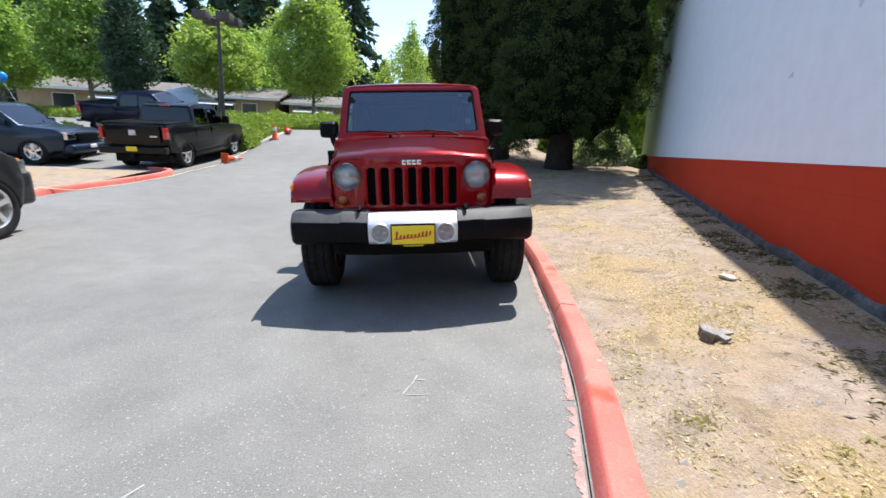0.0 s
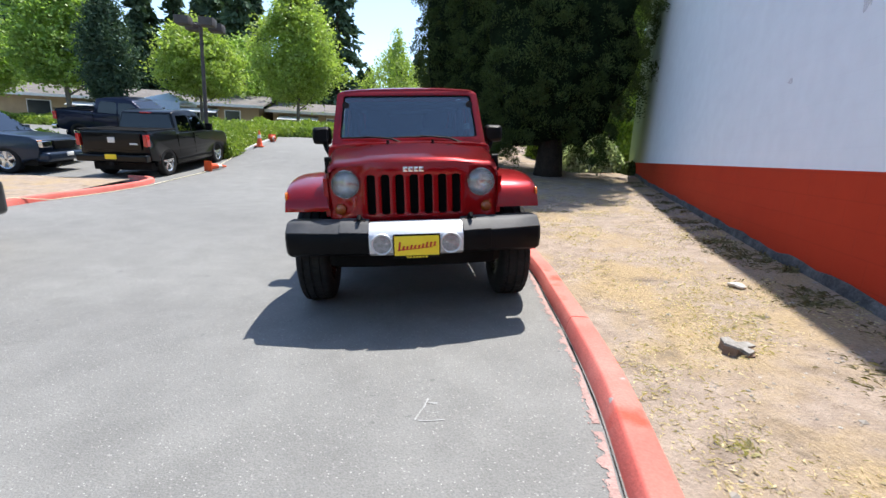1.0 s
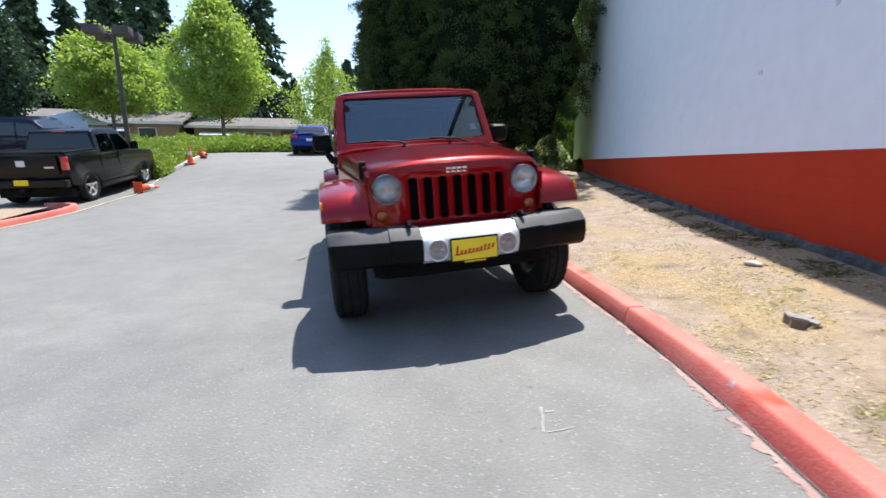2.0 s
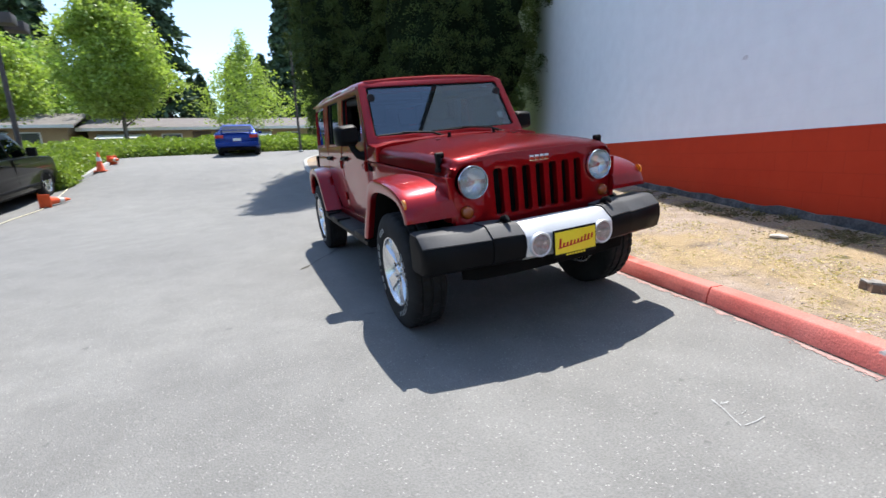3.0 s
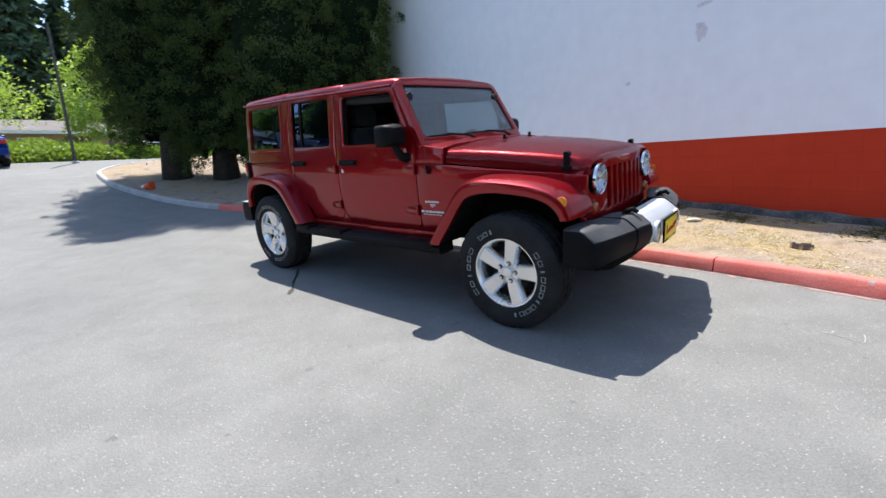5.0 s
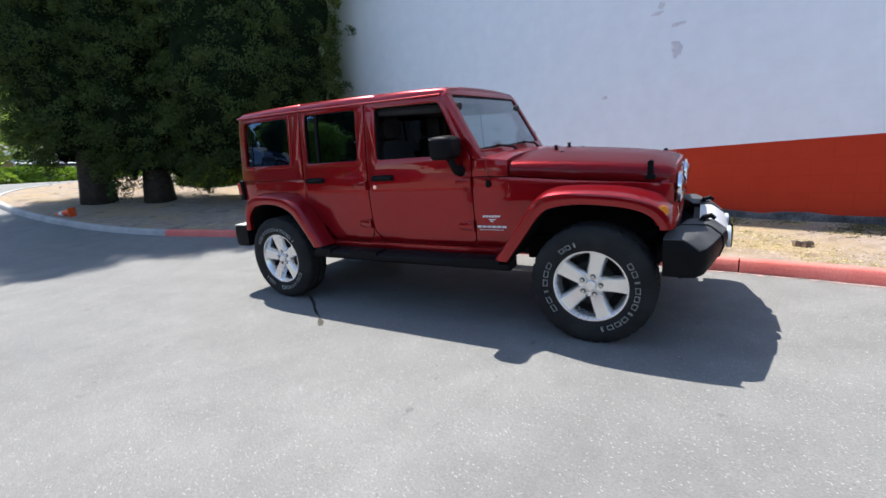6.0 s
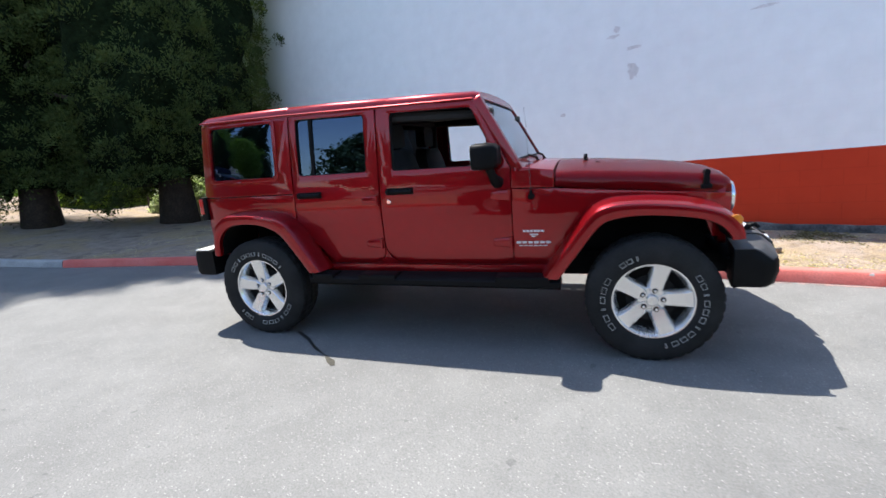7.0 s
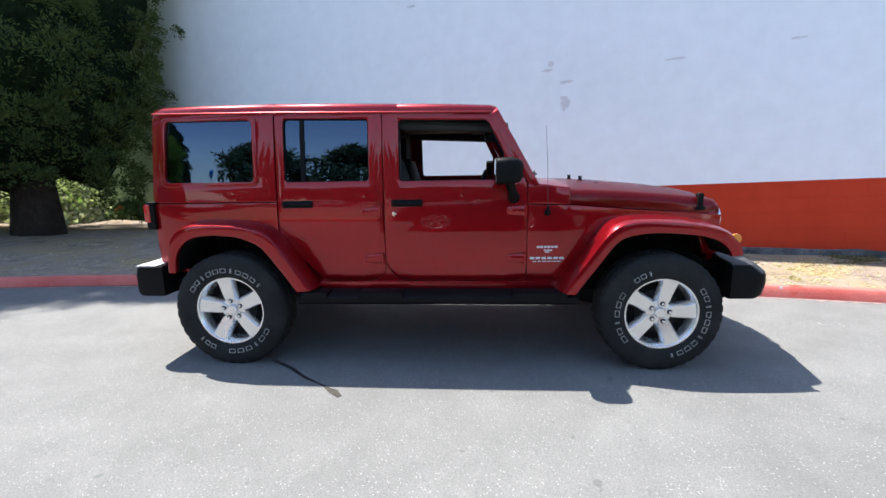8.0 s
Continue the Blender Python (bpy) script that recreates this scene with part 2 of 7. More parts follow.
ROOF = surface("brown_roof_shingle", (0.11, 0.098, 0.09), (0.16, 0.145, 0.135), 1.2, 0.9, bump=0.4, fine=14, spread=0.2)
SIDING = surface("tan_siding", (0.32, 0.22, 0.12), (0.42, 0.3, 0.17), 1.0, 0.8, bump=0.2, fine=20)
SIDING_DARK = surface("brown_siding", (0.1, 0.07, 0.05), (0.16, 0.11, 0.08), 1.0, 0.8, bump=0.2, fine=20)
WHITE_TRIM = surface("white_trim", (0.7, 0.7, 0.68), (0.8, 0.8, 0.78), 3, 0.6, bump=0.05)
DARK_GLASS = surface("dark_window_glass", (0.02, 0.022, 0.025), (0.035, 0.04, 0.045), 1.0, 0.12, bump=0)


# ---- mesh helpers ----
def thing(name, m, label, category, group="", kind=""):
    ob = new(name)
    ob.empty_display_size = 0.2
    ob.matrix_basis = m
    return tagged(ob, label, category, group, kind)


def mesh_object(name, bm, material, smooth=False):
    me = bpy.data.meshes.new(name)
    bmesh.ops.recalc_face_normals(bm, faces=bm.faces)
    bm.to_mesh(me)
    bm.free()
    if smooth:
        me.polygons.foreach_set("use_smooth", [True] * len(me.polygons))
        if smooth is not True:
            me.set_sharp_from_angle(angle=radians(smooth))
    for mt in material if isinstance(material, (list, tuple)) else [material]:
        me.materials.append(mt)
    return new(name, me)


def part(name, bm, material, parent, label="", smooth=40):
    ob = mesh_object(name, bm, material, smooth)
    ob.parent = parent
    return tagged(ob, label)


def structure(name, bm, material, label="", category="", smooth=False, kind="structure"):
    return tagged(mesh_object(name, bm, material, smooth), label, category, kind=kind)


def add_box(bm, x0, x1, y0, y1, z0, z1, bevel=0.0, segs=2):
    vs = [bm.verts.new(p) for p in ((x0, y0, z0), (x1, y0, z0), (x1, y1, z0), (x0, y1, z0), (x0, y0, z1), (x1, y0, z1), (x1, y1, z1), (x0, y1, z1))]
    fs = [bm.faces.new([vs[i] for i in f]) for f in ((0, 3, 2, 1), (4, 5, 6, 7), (0, 1, 5, 4), (1, 2, 6, 5), (2, 3, 7, 6), (3, 0, 4, 7))]
    if bevel:
        bmesh.ops.bevel(bm, geom=list({e for f in fs for e in f.edges}), offset=bevel, segments=segs, profile=0.6, affect="EDGES")
    return vs


def box(x0, x1, y0, y1, z0, z1, bevel=0.0, segs=2):
    bm = bmesh.new()
    add_box(bm, x0, x1, y0, y1, z0, z1, bevel, segs)
    return bm


def add_prism(bm, loop, axis, a, b, bevel=0.0, segs=2):
    """Extrude a 2D outline between a and b along an axis (0: x with (y, z) outline, 1: y with (x, z), 2: z with (x, y))."""
    def at(p, h):
        q = list(p)
        q.insert(axis, h)
        return q
    lo, hi = [bm.verts.new(at(p, a)) for p in loop], [bm.verts.new(at(p, b)) for p in loop]
    n = len(loop)
    fs = [bm.faces.new(lo[::-1]), bm.faces.new(hi)]
    fs += [bm.faces.new((lo[i], lo[(i + 1) % n], hi[(i + 1) % n], hi[i])) for i in range(n)]
    if bevel:
        es = list(fs[0].edges) + list(fs[1].edges)
        bmesh.ops.bevel(bm, geom=es, offset=bevel, segments=segs, profile=0.6, affect="EDGES")
    return lo, hi


def prism(loop, axis, a, b, bevel=0.0, segs=2):
    bm = bmesh.new()
    add_prism(bm, loop, axis, a, b, bevel, segs)
    return bm


def add_loft(bm, rings, closed=True, caps=True):
    """Skin between rings of equally many points."""
    vs = [[bm.verts.new(p) for p in r] for r in rings]
    n = len(rings[0])
    for a, b in zip(vs, vs[1:]):
        for i in range(n if closed else n - 1):
            j = (i + 1) % n
            bm.faces.new((a[i], a[j], b[j], b[i]))
    if caps and closed:
        bm.faces.new(vs[0][::-1])
        bm.faces.new(vs[-1])
    return vs


def loft(rings, closed=True, caps=True):
    bm = bmesh.new()
    add_loft(bm, rings, closed, caps)
    return bm


def add_tube(bm, pts, radii, sides=8):
    """A round bar along points, of one radius or one for each point."""
    pts = [Vector(p) for p in pts]
    if isinstance(radii, (int, float)):
        radii = [radii] * len(pts)
    rings = []
    side = None
    for i, p in enumerate(pts):
        d = (pts[min(i + 1, len(pts) - 1)] - pts[max(i - 1, 0)]).normalized()
        if side is None:
            side = d.orthogonal().normalized()
        side = (side - d * side.dot(d)).normalized()
        up = d.cross(side)
        rings.append([p + radii[i] * (math.cos(a) * side + math.sin(a) * up) for a in (2 * math.pi * k / sides for k in range(sides))])
    add_loft(bm, rings)


def tube(pts, radii, sides=8):
    bm = bmesh.new()
    add_tube(bm, pts, radii, sides)
    return bm


def add_spin(bm, profile, axis_point, segs=32, axis="x"):
    """Turn a profile of (along, radius) round an axis."""
    c = Vector(axis_point)
    rings = []
    for k in range(segs):
        a = 2 * math.pi * k / segs
        ring = []
        for s, r in profile:
            u, w = r * math.cos(a), r * math.sin(a)
            off = {"x": (s, u, w), "y": (u, s, w), "z": (u, w, s)}[axis]
            ring.append(c + Vector(off))
        rings.append(ring)
    vs = [[bm.verts.new(p) for p in r] for r in rings]
    n = len(profile)
    for k in range(segs):
        a, b = vs[k], vs[(k + 1) % segs]
        for i in range(n - 1):
            if profile[i][1] < 1e-6 and profile[i + 1][1] < 1e-6:
                continue
            bm.faces.new((a[i], b[i], b[i + 1], a[i + 1]))
    bmesh.ops.remove_doubles(bm, verts=[v for r in vs for v in r], dist=1e-5)


def spin(profile, axis_point=(0, 0, 0), segs=32, axis="x"):
    bm = bmesh.new()
    add_spin(bm, profile, axis_point, segs, axis)
    return bm


def quads_mesh(name, verts, material):
    """One mesh of loose four-cornered leaves from an array (n, 4, 3)."""
    n = len(verts)
    me = bpy.data.meshes.new(name)
    me.vertices.add(4 * n)
    me.vertices.foreach_set("co", np.asarray(verts, np.float32).ravel())
    me.loops.add(4 * n)
    me.loops.foreach_set("vertex_index", np.arange(4 * n, dtype=np.int32))
    me.polygons.add(n)
    me.polygons.foreach_set("loop_start", np.arange(0, 4 * n, 4, dtype=np.int32))
    me.update(calc_edges=True)
    me.materials.append(material)
    return me


def leaf_quads(rng, centres, size, flat=0.0, long=1.5, outward=None, droop=0.0):
    """Leaves round centres (n, 3): random turns, pointed at both ends."""
    n = len(centres)
    d = rng.normal(size=(n, 3))
    if outward is not None:
        d = d * 0.6 + outward
    d[:, 2] -= droop
    d /= np.linalg.norm(d, axis=1, keepdims=True) + 1e-9
    s = np.cross(d, rng.normal(size=(n, 3)))
    s[:, 2] *= 1 - flat
    s /= np.linalg.norm(s, axis=1, keepdims=True) + 1e-9
    sz = size * rng.uniform(0.6, 1.35, (n, 1))
    c = centres
    return np.stack([c - d * sz * long * 0.5, c + s * sz * 0.5 - d * sz * 0.1, c + d * sz * long * 0.5, c - s * sz * 0.5 - d * sz * 0.1], 1)


# ---- ground ----
PROFILE_Y = (-60, 0, 3, 8.5, 11.5, 14, 17, 20, 24, 30, 60)
PROFILE_Z = (-0.5, 0, 0.077, 0.24, 0.5, 0.82, 1.24, 1.58, 1.82, 1.9, 1.94)
# the parking bays beside the road climb later
BAYS_Z = (-0.5, 0, 0.077, 0.24, 0.46, 0.6, 0.88, 1.35, 1.8, 1.9, 1.94)


def rise(y, heights=PROFILE_Z):
    return sum(float(np.interp(y + d, PROFILE_Y, heights)) for d in (-1.2, -0.6, 0, 0.6, 1.2)) / 5


def cross(y):
    return float(np.interp(y, (-40, -10, 0, 12.5, 17.5, 60), (0.02, 0.055, 0.055, 0.048, 0.012, 0.0)))


RISE_0 = rise(0)


def road_z(x, y):
    xs = 9 * math.tanh(x / 9) if x < 0 else 8 * math.tanh(x / 8) * 1.0
    bays = min(1.0, max(0.0, (-6.4 - x) / 0.9)) if 8 < y < 26 else 0.0
    up = rise(y)
    if bays:
        up += (rise(y, BAYS_Z) - up) * bays
    return up - RISE_0 + cross(y) * xs


def grid_mesh(xs, ys, z):
    bm = bmesh.new()
    rows = [[bm.verts.new((x, y, z(x, y))) for x in xs] for y in ys]
    for a, b in zip(rows, rows[1:]):
        for i in range(len(xs) - 1):
            bm.faces.new((a[i], a[i + 1], b[i + 1], b[i]))
    return bm


def spaced(a, b, near, step):
    """Even steps inside the near range, growing outside it to a and b."""
    out = list(np.arange(near[0], near[1] + 1e-6, step))
    lo, hi, s = near[0], near[1], step
    while lo > a:
        s *= 1.35
        lo -= s
        out.insert(0, lo)
    s = step
    while hi < b:
        s *= 1.35
        hi += s
        out.append(hi)
    return out


structure("ground", grid_mesh(spaced(-700, 700, (-16, 8), 0.5), spaced(-700, 900, (-8, 32), 0.5), road_z), ASPHALT,
          "worn light grey asphalt road and parking ground", "road", smooth=True)


def kerb_line(pts, step=0.25):
    """A smooth line through plan points (Catmull-Rom), as points with directions."""
    p = [Vector(q) for q in pts]
    p = [p[0] * 2 - p[1]] + p + [p[-1] * 2 - p[-2]]
    out = []
    for i in range(1, len(p) - 2):
        n = max(2, int((p[i + 1] - p[i]).length / step))
        for k in range(n):
            t = k / n
            a, b, c, d = p[i - 1], p[i], p[i + 1], p[i + 2]
            out.append(0.5 * (2 * b + (c - a) * t + (2 * a - 5 * b + 4 * c - d) * t * t + (3 * b - a - 3 * c + d) * t ** 3))
    out.append(p[-2])
    return out


# edge of the road along the strip, front to back
KERB_RIGHT = [(-0.9, -9.0), (0.0, -5.0), (0.6, -2.7), (0.83, -1.8), (0.98, -0.93), (1.08, -0.18), (1.17, 0.6), (1.3, 3.0), (1.22, 5.5), (1.0, 7.3),
              (0.72, 8.6), (0.45, 10.5), (0.3, 13.0), (0.35, 15.0), (0.78, 16.9), (2.4, 18.8), (6.0, 20.2), (14.0, 21.4)]


def wall_x(y):
    return 3.412 + 0.365 * (y + 0.195)


def dirt_z(x, y):
    bank = 0.05 * min(1, max(0, (x - wall_x(y) + 1.2) / 1.2)) + 0.012 * min(8, max(0, y - 2)) * min(1, max(0, (x - 1.3) / 2.5))
    lump = 0.018 * noise.noise(Vector((x * 1.1, y * 1.1, 0))) + 0.007 * noise.noise(Vector((x * 5, y * 5, 3)))
    return road_z(x, y) + 0.095 + bank + lump


def offset_line(line, d):
    """The plan line moved d to its right."""
    out = []
    for i, p in enumerate(line):
        t = (line[min(i + 1, len(line) - 1)] - line[max(i - 1, 0)]).normalized()
        out.append(Vector((p.x + t.y * d, p.y - t.x * d)))
    return out


line_right = kerb_line(KERB_RIGHT)
inner = offset_line(line_right, 0.12)
far_side = []
for i, p in enumerate(inner):
    if p.y < 9.5 and p.x < 1.6:
        far_side.append(Vector((wall_x(p.y) + 0.15, p.y)))
    else:
        far_side.append(None)
first_none = next(i for i, f in enumerate(far_side) if f is None)
rest = len(inner) - first_none
for k in range(rest):
    f = (k + 1) / rest
    a = far_side[first_none - 1]
    far_side[first_none + k] = Vector((a.x + (16 - a.x) * f, a.y + (20.0 - a.y) * f ** 1.6))
bm = bmesh.new()
cols = 30
rows = []
for p, q in zip(inner, far_side):
    row = []
    for k in range(cols + 1):
        x, y = p.lerp(q, k / cols)
        row.append(bm.verts.new((x, y, dirt_z(x, y) if k else road_z(x, y) + 0.1)))
    rows.append(row)
for a, b in zip(rows, rows[1:]):
    for i in range(cols):
        bm.faces.new((a[i], a[i + 1], b[i + 1], b[i]))
structure("planting_strip", bm, DIRT, "dry dirt strip with straw-coloured grass beside the kerb", "dirt strip", smooth=True)


def kerb(name, line, height, width, label, red_until, joint=3.05, start=0.0, side=1):
    """A kerb of cast blocks along a plan line; blocks are painted red up to a length along it."""
    top = thing(name, Matrix(), label, "kerb", kind="structure")
    dist = [0.0]
    for a, b in zip(line, line[1:]):
        dist.append(dist[-1] + (b - a).length)
    total = dist[-1]

    def at(s):
        i = min(max(int(np.searchsorted(dist, s)) - 1, 0), len(line) - 2)
        f = (s - dist[i]) / max(1e-6, dist[i + 1] - dist[i])
        p = line[i].lerp(line[i + 1], f)
        t = (line[i + 1] - line[i]).normalized()
        return p, Vector((t.y, -t.x)) * side
    s = start
    while s < total - 0.3:
        e = min(s + joint, total)
        rings = []
        n = max(2, int((e - s) / 0.25))
        for k in range(n + 1):
            u = s + 0.006 + (e - s - 0.012) * k / n
            p, w = at(u)
            z = road_z(p.x, p.y)
            wob = 0.004 * noise.noise(Vector((p.x * 3, p.y * 3, 7)))
            prof = ((0.0, -0.08), (0.014 + wob, height * 0.5), (0.03 + wob, height - 0.016), (0.036 + wob, height - 0.004), (0.044, height + wob),
                    (width - 0.02, height + wob), (width - 0.005, height - 0.006), (width, height - 0.03), (width, -0.08))
            rings.append([(p.x + w.x * d, p.y + w.y * d, z + h) for d, h in prof])
        mid = (s + e) / 2
        part("kerb_block", loft(rings), KERB_RED if mid < red_until else KERB_GREY, top, "worn red-painted kerb block" if mid < red_until else "bare grey kerb block")
        s = e
    return top


# the joint by the off-roader's front wheel and the change from red to grey behind it
len_at = {}
acc = 0.0
for a, b in zip(line_right, line_right[1:]):
    acc += (b - a).length
    len_at[round(b.y, 2)] = acc
near_len = min(len_at.items(), key=lambda kv: abs(kv[0] + 0.87))[1]
red_len = min(len_at.items(), key=lambda kv: abs(kv[0] - 8.31))[1]
jl = (red_len - near_len) / 3
kerb("kerb_right", line_right, 0.115, 0.16, "red-painted concrete kerb, bare grey at its far end", red_len, jl, near_len - 3 * jl if near_len > 3 * jl else near_len - 2 * jl)


# ---- building wall ----
WALL = Matrix.Translation((3.412, -0.195, 0)) @ Matrix.Rotation(math.atan2(0.939, 0.343), 4, "Z")
WALL_END, WALL_NEAR, WALL_TOP, BAND = 12.3, -16.0, 8.4, 1.225


def wall_piece(name, x0, x1, y0, y1, z0, z1, material, label=""):
    ob = structure(name, box(x0, x1, y0, y1, z0, z1), material, label, "wall")
    ob.matrix_basis = WALL
    return ob


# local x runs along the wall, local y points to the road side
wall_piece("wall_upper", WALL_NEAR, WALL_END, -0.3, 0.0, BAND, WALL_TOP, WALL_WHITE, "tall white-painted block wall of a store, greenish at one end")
wall_piece("wall_band", WALL_NEAR, WALL_END, -0.3, 0.003, -0.5, BAND, WALL_RED, "red-painted lower band of the block wall")
rings = []
for k in range(121):
    u = WALL_NEAR + (WALL_END - WALL_NEAR) * k / 120
    gx, gy = 3.412 + 0.343 * u, -0.195 + 0.939 * u
    g = dirt_z(gx, gy) + 0.085 + 0.035 * noise.noise(Vector((u * 2.3, 0, 0))) + 0.015 * noise.noise(Vector((u * 9, 4, 0)))
    out = 0.03 + 0.012 * noise.noise(Vector((u * 4, 8, 0)))
    rings.append([(u, -0.1, -0.5), (u, out + 0.01, -0.5), (u, out, g - 0.03), (u, out - 0.012, g), (u, -0.1, g + 0.004)])
foot_ob = structure("wall_footing", loft(rings), FOOTING, "rough grey concrete footing with flaking paint", "wall", smooth=50)
foot_ob.matrix_basis = WALL
wall_piece("wall_side", WALL_END - 0.3, WALL_END, -14.0, -0.3, -0.5, WALL_TOP, WALL_WHITE, "side wall of the store")
wall_piece("wall_side_near", WALL_NEAR, WALL_NEAR + 0.3, -14.0, -0.3, -0.5, WALL_TOP, WALL_WHITE, "side wall of the store")
wall_piece("wall_back", WALL_NEAR, WALL_END, -14.3, -14.0, -0.5, WALL_TOP, WALL_WHITE, "back wall of the store")
wall_piece("roof", WALL_NEAR - 0.05, WALL_END + 0.05, -14.35, 0.05, WALL_TOP, WALL_TOP + 0.2, FOOTING, "flat store roof with a metal edge")


# ---- plants ----
def crown_leaves(seed, n_clumps, per, z0, z1, radius, size, clump=0.35, inner=0.35, droop=0.3, squash=1.0, long=1.5, lean=(0, 0), bias=1.0):
    """Leaves of a crown about the origin: clumps on and inside a lumpy outline radius(z in 0..1)."""
    rng = np.random.default_rng(seed)
    h = rng.uniform(0, 1, n_clumps) ** bias
    a = rng.uniform(0, 2 * np.pi, n_clumps)
    lump = 1 + 0.16 * np.sin(3 * a + 9 * h + seed) + 0.14 * np.sin(5 * a - 17 * h + 2 * seed) + 0.12 * np.sin(31 * h + 2 * a) + np.abs(rng.normal(size=n_clumps)) * 0.12
    depth = np.where(rng.uniform(size=n_clumps) < inner, rng.uniform(0.25, 0.8, n_clumps), rng.uniform(0.82, 1.08, n_clumps))
    r = np.array([radius(v) for v in h]) * lump * depth
    c = np.stack([r * np.cos(a) + lean[0] * h, r * np.sin(a) + lean[1] * h, z0 + (z1 - z0) * h], 1)
    out = np.stack([np.cos(a), np.sin(a), np.full(n_clumps, 0.15)], 1)
    cc = np.repeat(c, per, 0)
    csz = np.repeat(rng.uniform(0.6, 1.3, n_clumps), per)[:, None] * clump
    off = rng.normal(size=cc.shape) * csz * 0.5
    off[:, 2] *= squash
    return leaf_quads(rng, cc + off, size, 0.0, long, np.repeat(out, per, 0) * 0.7, droop)


def tree_trunk(height, r0, r1, seed, limbs=6, limb_from=0.35, limb_len=1.5, bend=0.15, rise_by=0.6):
    rnd = random.Random(seed)
    bm = bmesh.new()
    pts, rad = [], []
    n = 9
    for i in range(n):
        f = i / (n - 1)
        pts.append((bend * math.sin(2.2 * f + seed) * f, bend * math.cos(1.7 * f + seed) * f, -0.15 + (height + 0.15) * f))
        rad.append((r0 + (r1 - r0) * f) * (1.35 if i == 0 else 1))
    add_tube(bm, pts, rad, 10)
    for k in range(limbs):
        f = limb_from + (0.95 - limb_from) * k / max(1, limbs - 1)
        i = min(n - 2, int(f * (n - 1)))
        p = Vector(pts[i]).lerp(Vector(pts[i + 1]), f * (n - 1) - i)
        a = k * 2.4 + rnd.uniform(-0.4, 0.4)
        L = limb_len * (1.15 - 0.6 * f) * rnd.uniform(0.8, 1.2)
        d = Vector((math.cos(a), math.sin(a), 0))
        q = [p, p + d * L * 0.5 + Vector((0, 0, rise_by * L * 0.35)), p + d * L + Vector((0, 0, rise_by * L))]
        rr = (r0 + (r1 - r0) * f) * 0.45
        add_tube(bm, q, [rr, rr * 0.65, rr * 0.2], 6)
    return bm


def plant_part(name, leaves, material, parent, label=""):
    ob = new(name, quads_mesh(name, leaves, material))
    ob.parent = parent
    return tagged(ob, label)


def puff_crown(seed, axis, r, foot, h, density, per, size):
    """Foliage of one evergreen column: separate rounded tufts of fine sprays on branch ends of uneven reach, black gaps between."""
    rng = np.random.default_rng(seed)
    area = 2 * np.pi * r * (h - foot) * 0.75
    n = int(area * density)
    v = rng.uniform(0, 1, n) ** 1.3
    a = rng.uniform(0, 2 * np.pi, n)
    shape = np.where(v < 0.14, 0.72 + 2.0 * v, np.where(v < 0.45, 1.0, 1.0 - 0.84 * (np.maximum(v - 0.45, 0) / 0.55) ** 1.5))
    lump = 1 + 0.12 * np.sin(3 * a + 7 * v + seed) + 0.1 * np.sin(7 * a - 23 * v + 2 * seed) + 0.07 * np.sin(11 * a + 41 * v)
    reach = rng.normal(size=n) * 0.17 - 0.05
    rad = r * shape * lump + reach
    foot_a = foot + 0.35 * np.sin(3 * a + seed) + 0.2 * np.sin(5 * a + 2 * seed)
    c = np.stack([axis[0] + rad * np.cos(a), axis[1] + rad * np.sin(a), foot_a + (h - foot_a) * v], 1)
    pr = rng.uniform(0.17, 0.4, n)
    out = np.stack([np.cos(a), np.sin(a), np.full(n, 0.35)], 1)[:, None, :]
    d = rng.normal(size=(n, per, 3)) + out * 0.9 + np.array([0, 0, 0.35])
    d /= np.linalg.norm(d, axis=2, keepdims=True)
    dist = pr[:, None, None] * rng.uniform(0.25, 1.0, (n, per, 1)) ** 0.6
    tall = np.array([1.0, 1.0, 0.85])
    pts = (c[:, None, :] + d * dist * tall).reshape(-1, 3)
    return leaf_quads(rng, pts, size, 0.0, 3.0, d.reshape(-1, 3) * 1.6 + np.array([0, 0, 0.3]), 0.0)


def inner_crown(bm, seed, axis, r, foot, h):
    """Dense inside of a column: lumpy closed spindle under the sprays, its shade painted."""
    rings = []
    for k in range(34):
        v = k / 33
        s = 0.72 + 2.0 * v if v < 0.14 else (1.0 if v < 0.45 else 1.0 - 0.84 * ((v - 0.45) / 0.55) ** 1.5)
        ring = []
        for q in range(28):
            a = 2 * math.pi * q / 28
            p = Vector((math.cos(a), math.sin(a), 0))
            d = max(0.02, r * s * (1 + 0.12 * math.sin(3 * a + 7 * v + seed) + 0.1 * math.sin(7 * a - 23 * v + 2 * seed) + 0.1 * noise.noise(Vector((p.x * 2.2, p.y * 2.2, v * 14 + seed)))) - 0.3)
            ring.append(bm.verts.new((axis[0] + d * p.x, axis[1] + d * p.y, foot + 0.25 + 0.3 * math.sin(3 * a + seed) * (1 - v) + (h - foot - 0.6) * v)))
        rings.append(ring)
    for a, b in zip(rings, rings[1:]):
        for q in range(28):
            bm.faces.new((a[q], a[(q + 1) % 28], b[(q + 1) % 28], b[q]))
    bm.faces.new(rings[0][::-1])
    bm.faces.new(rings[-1])


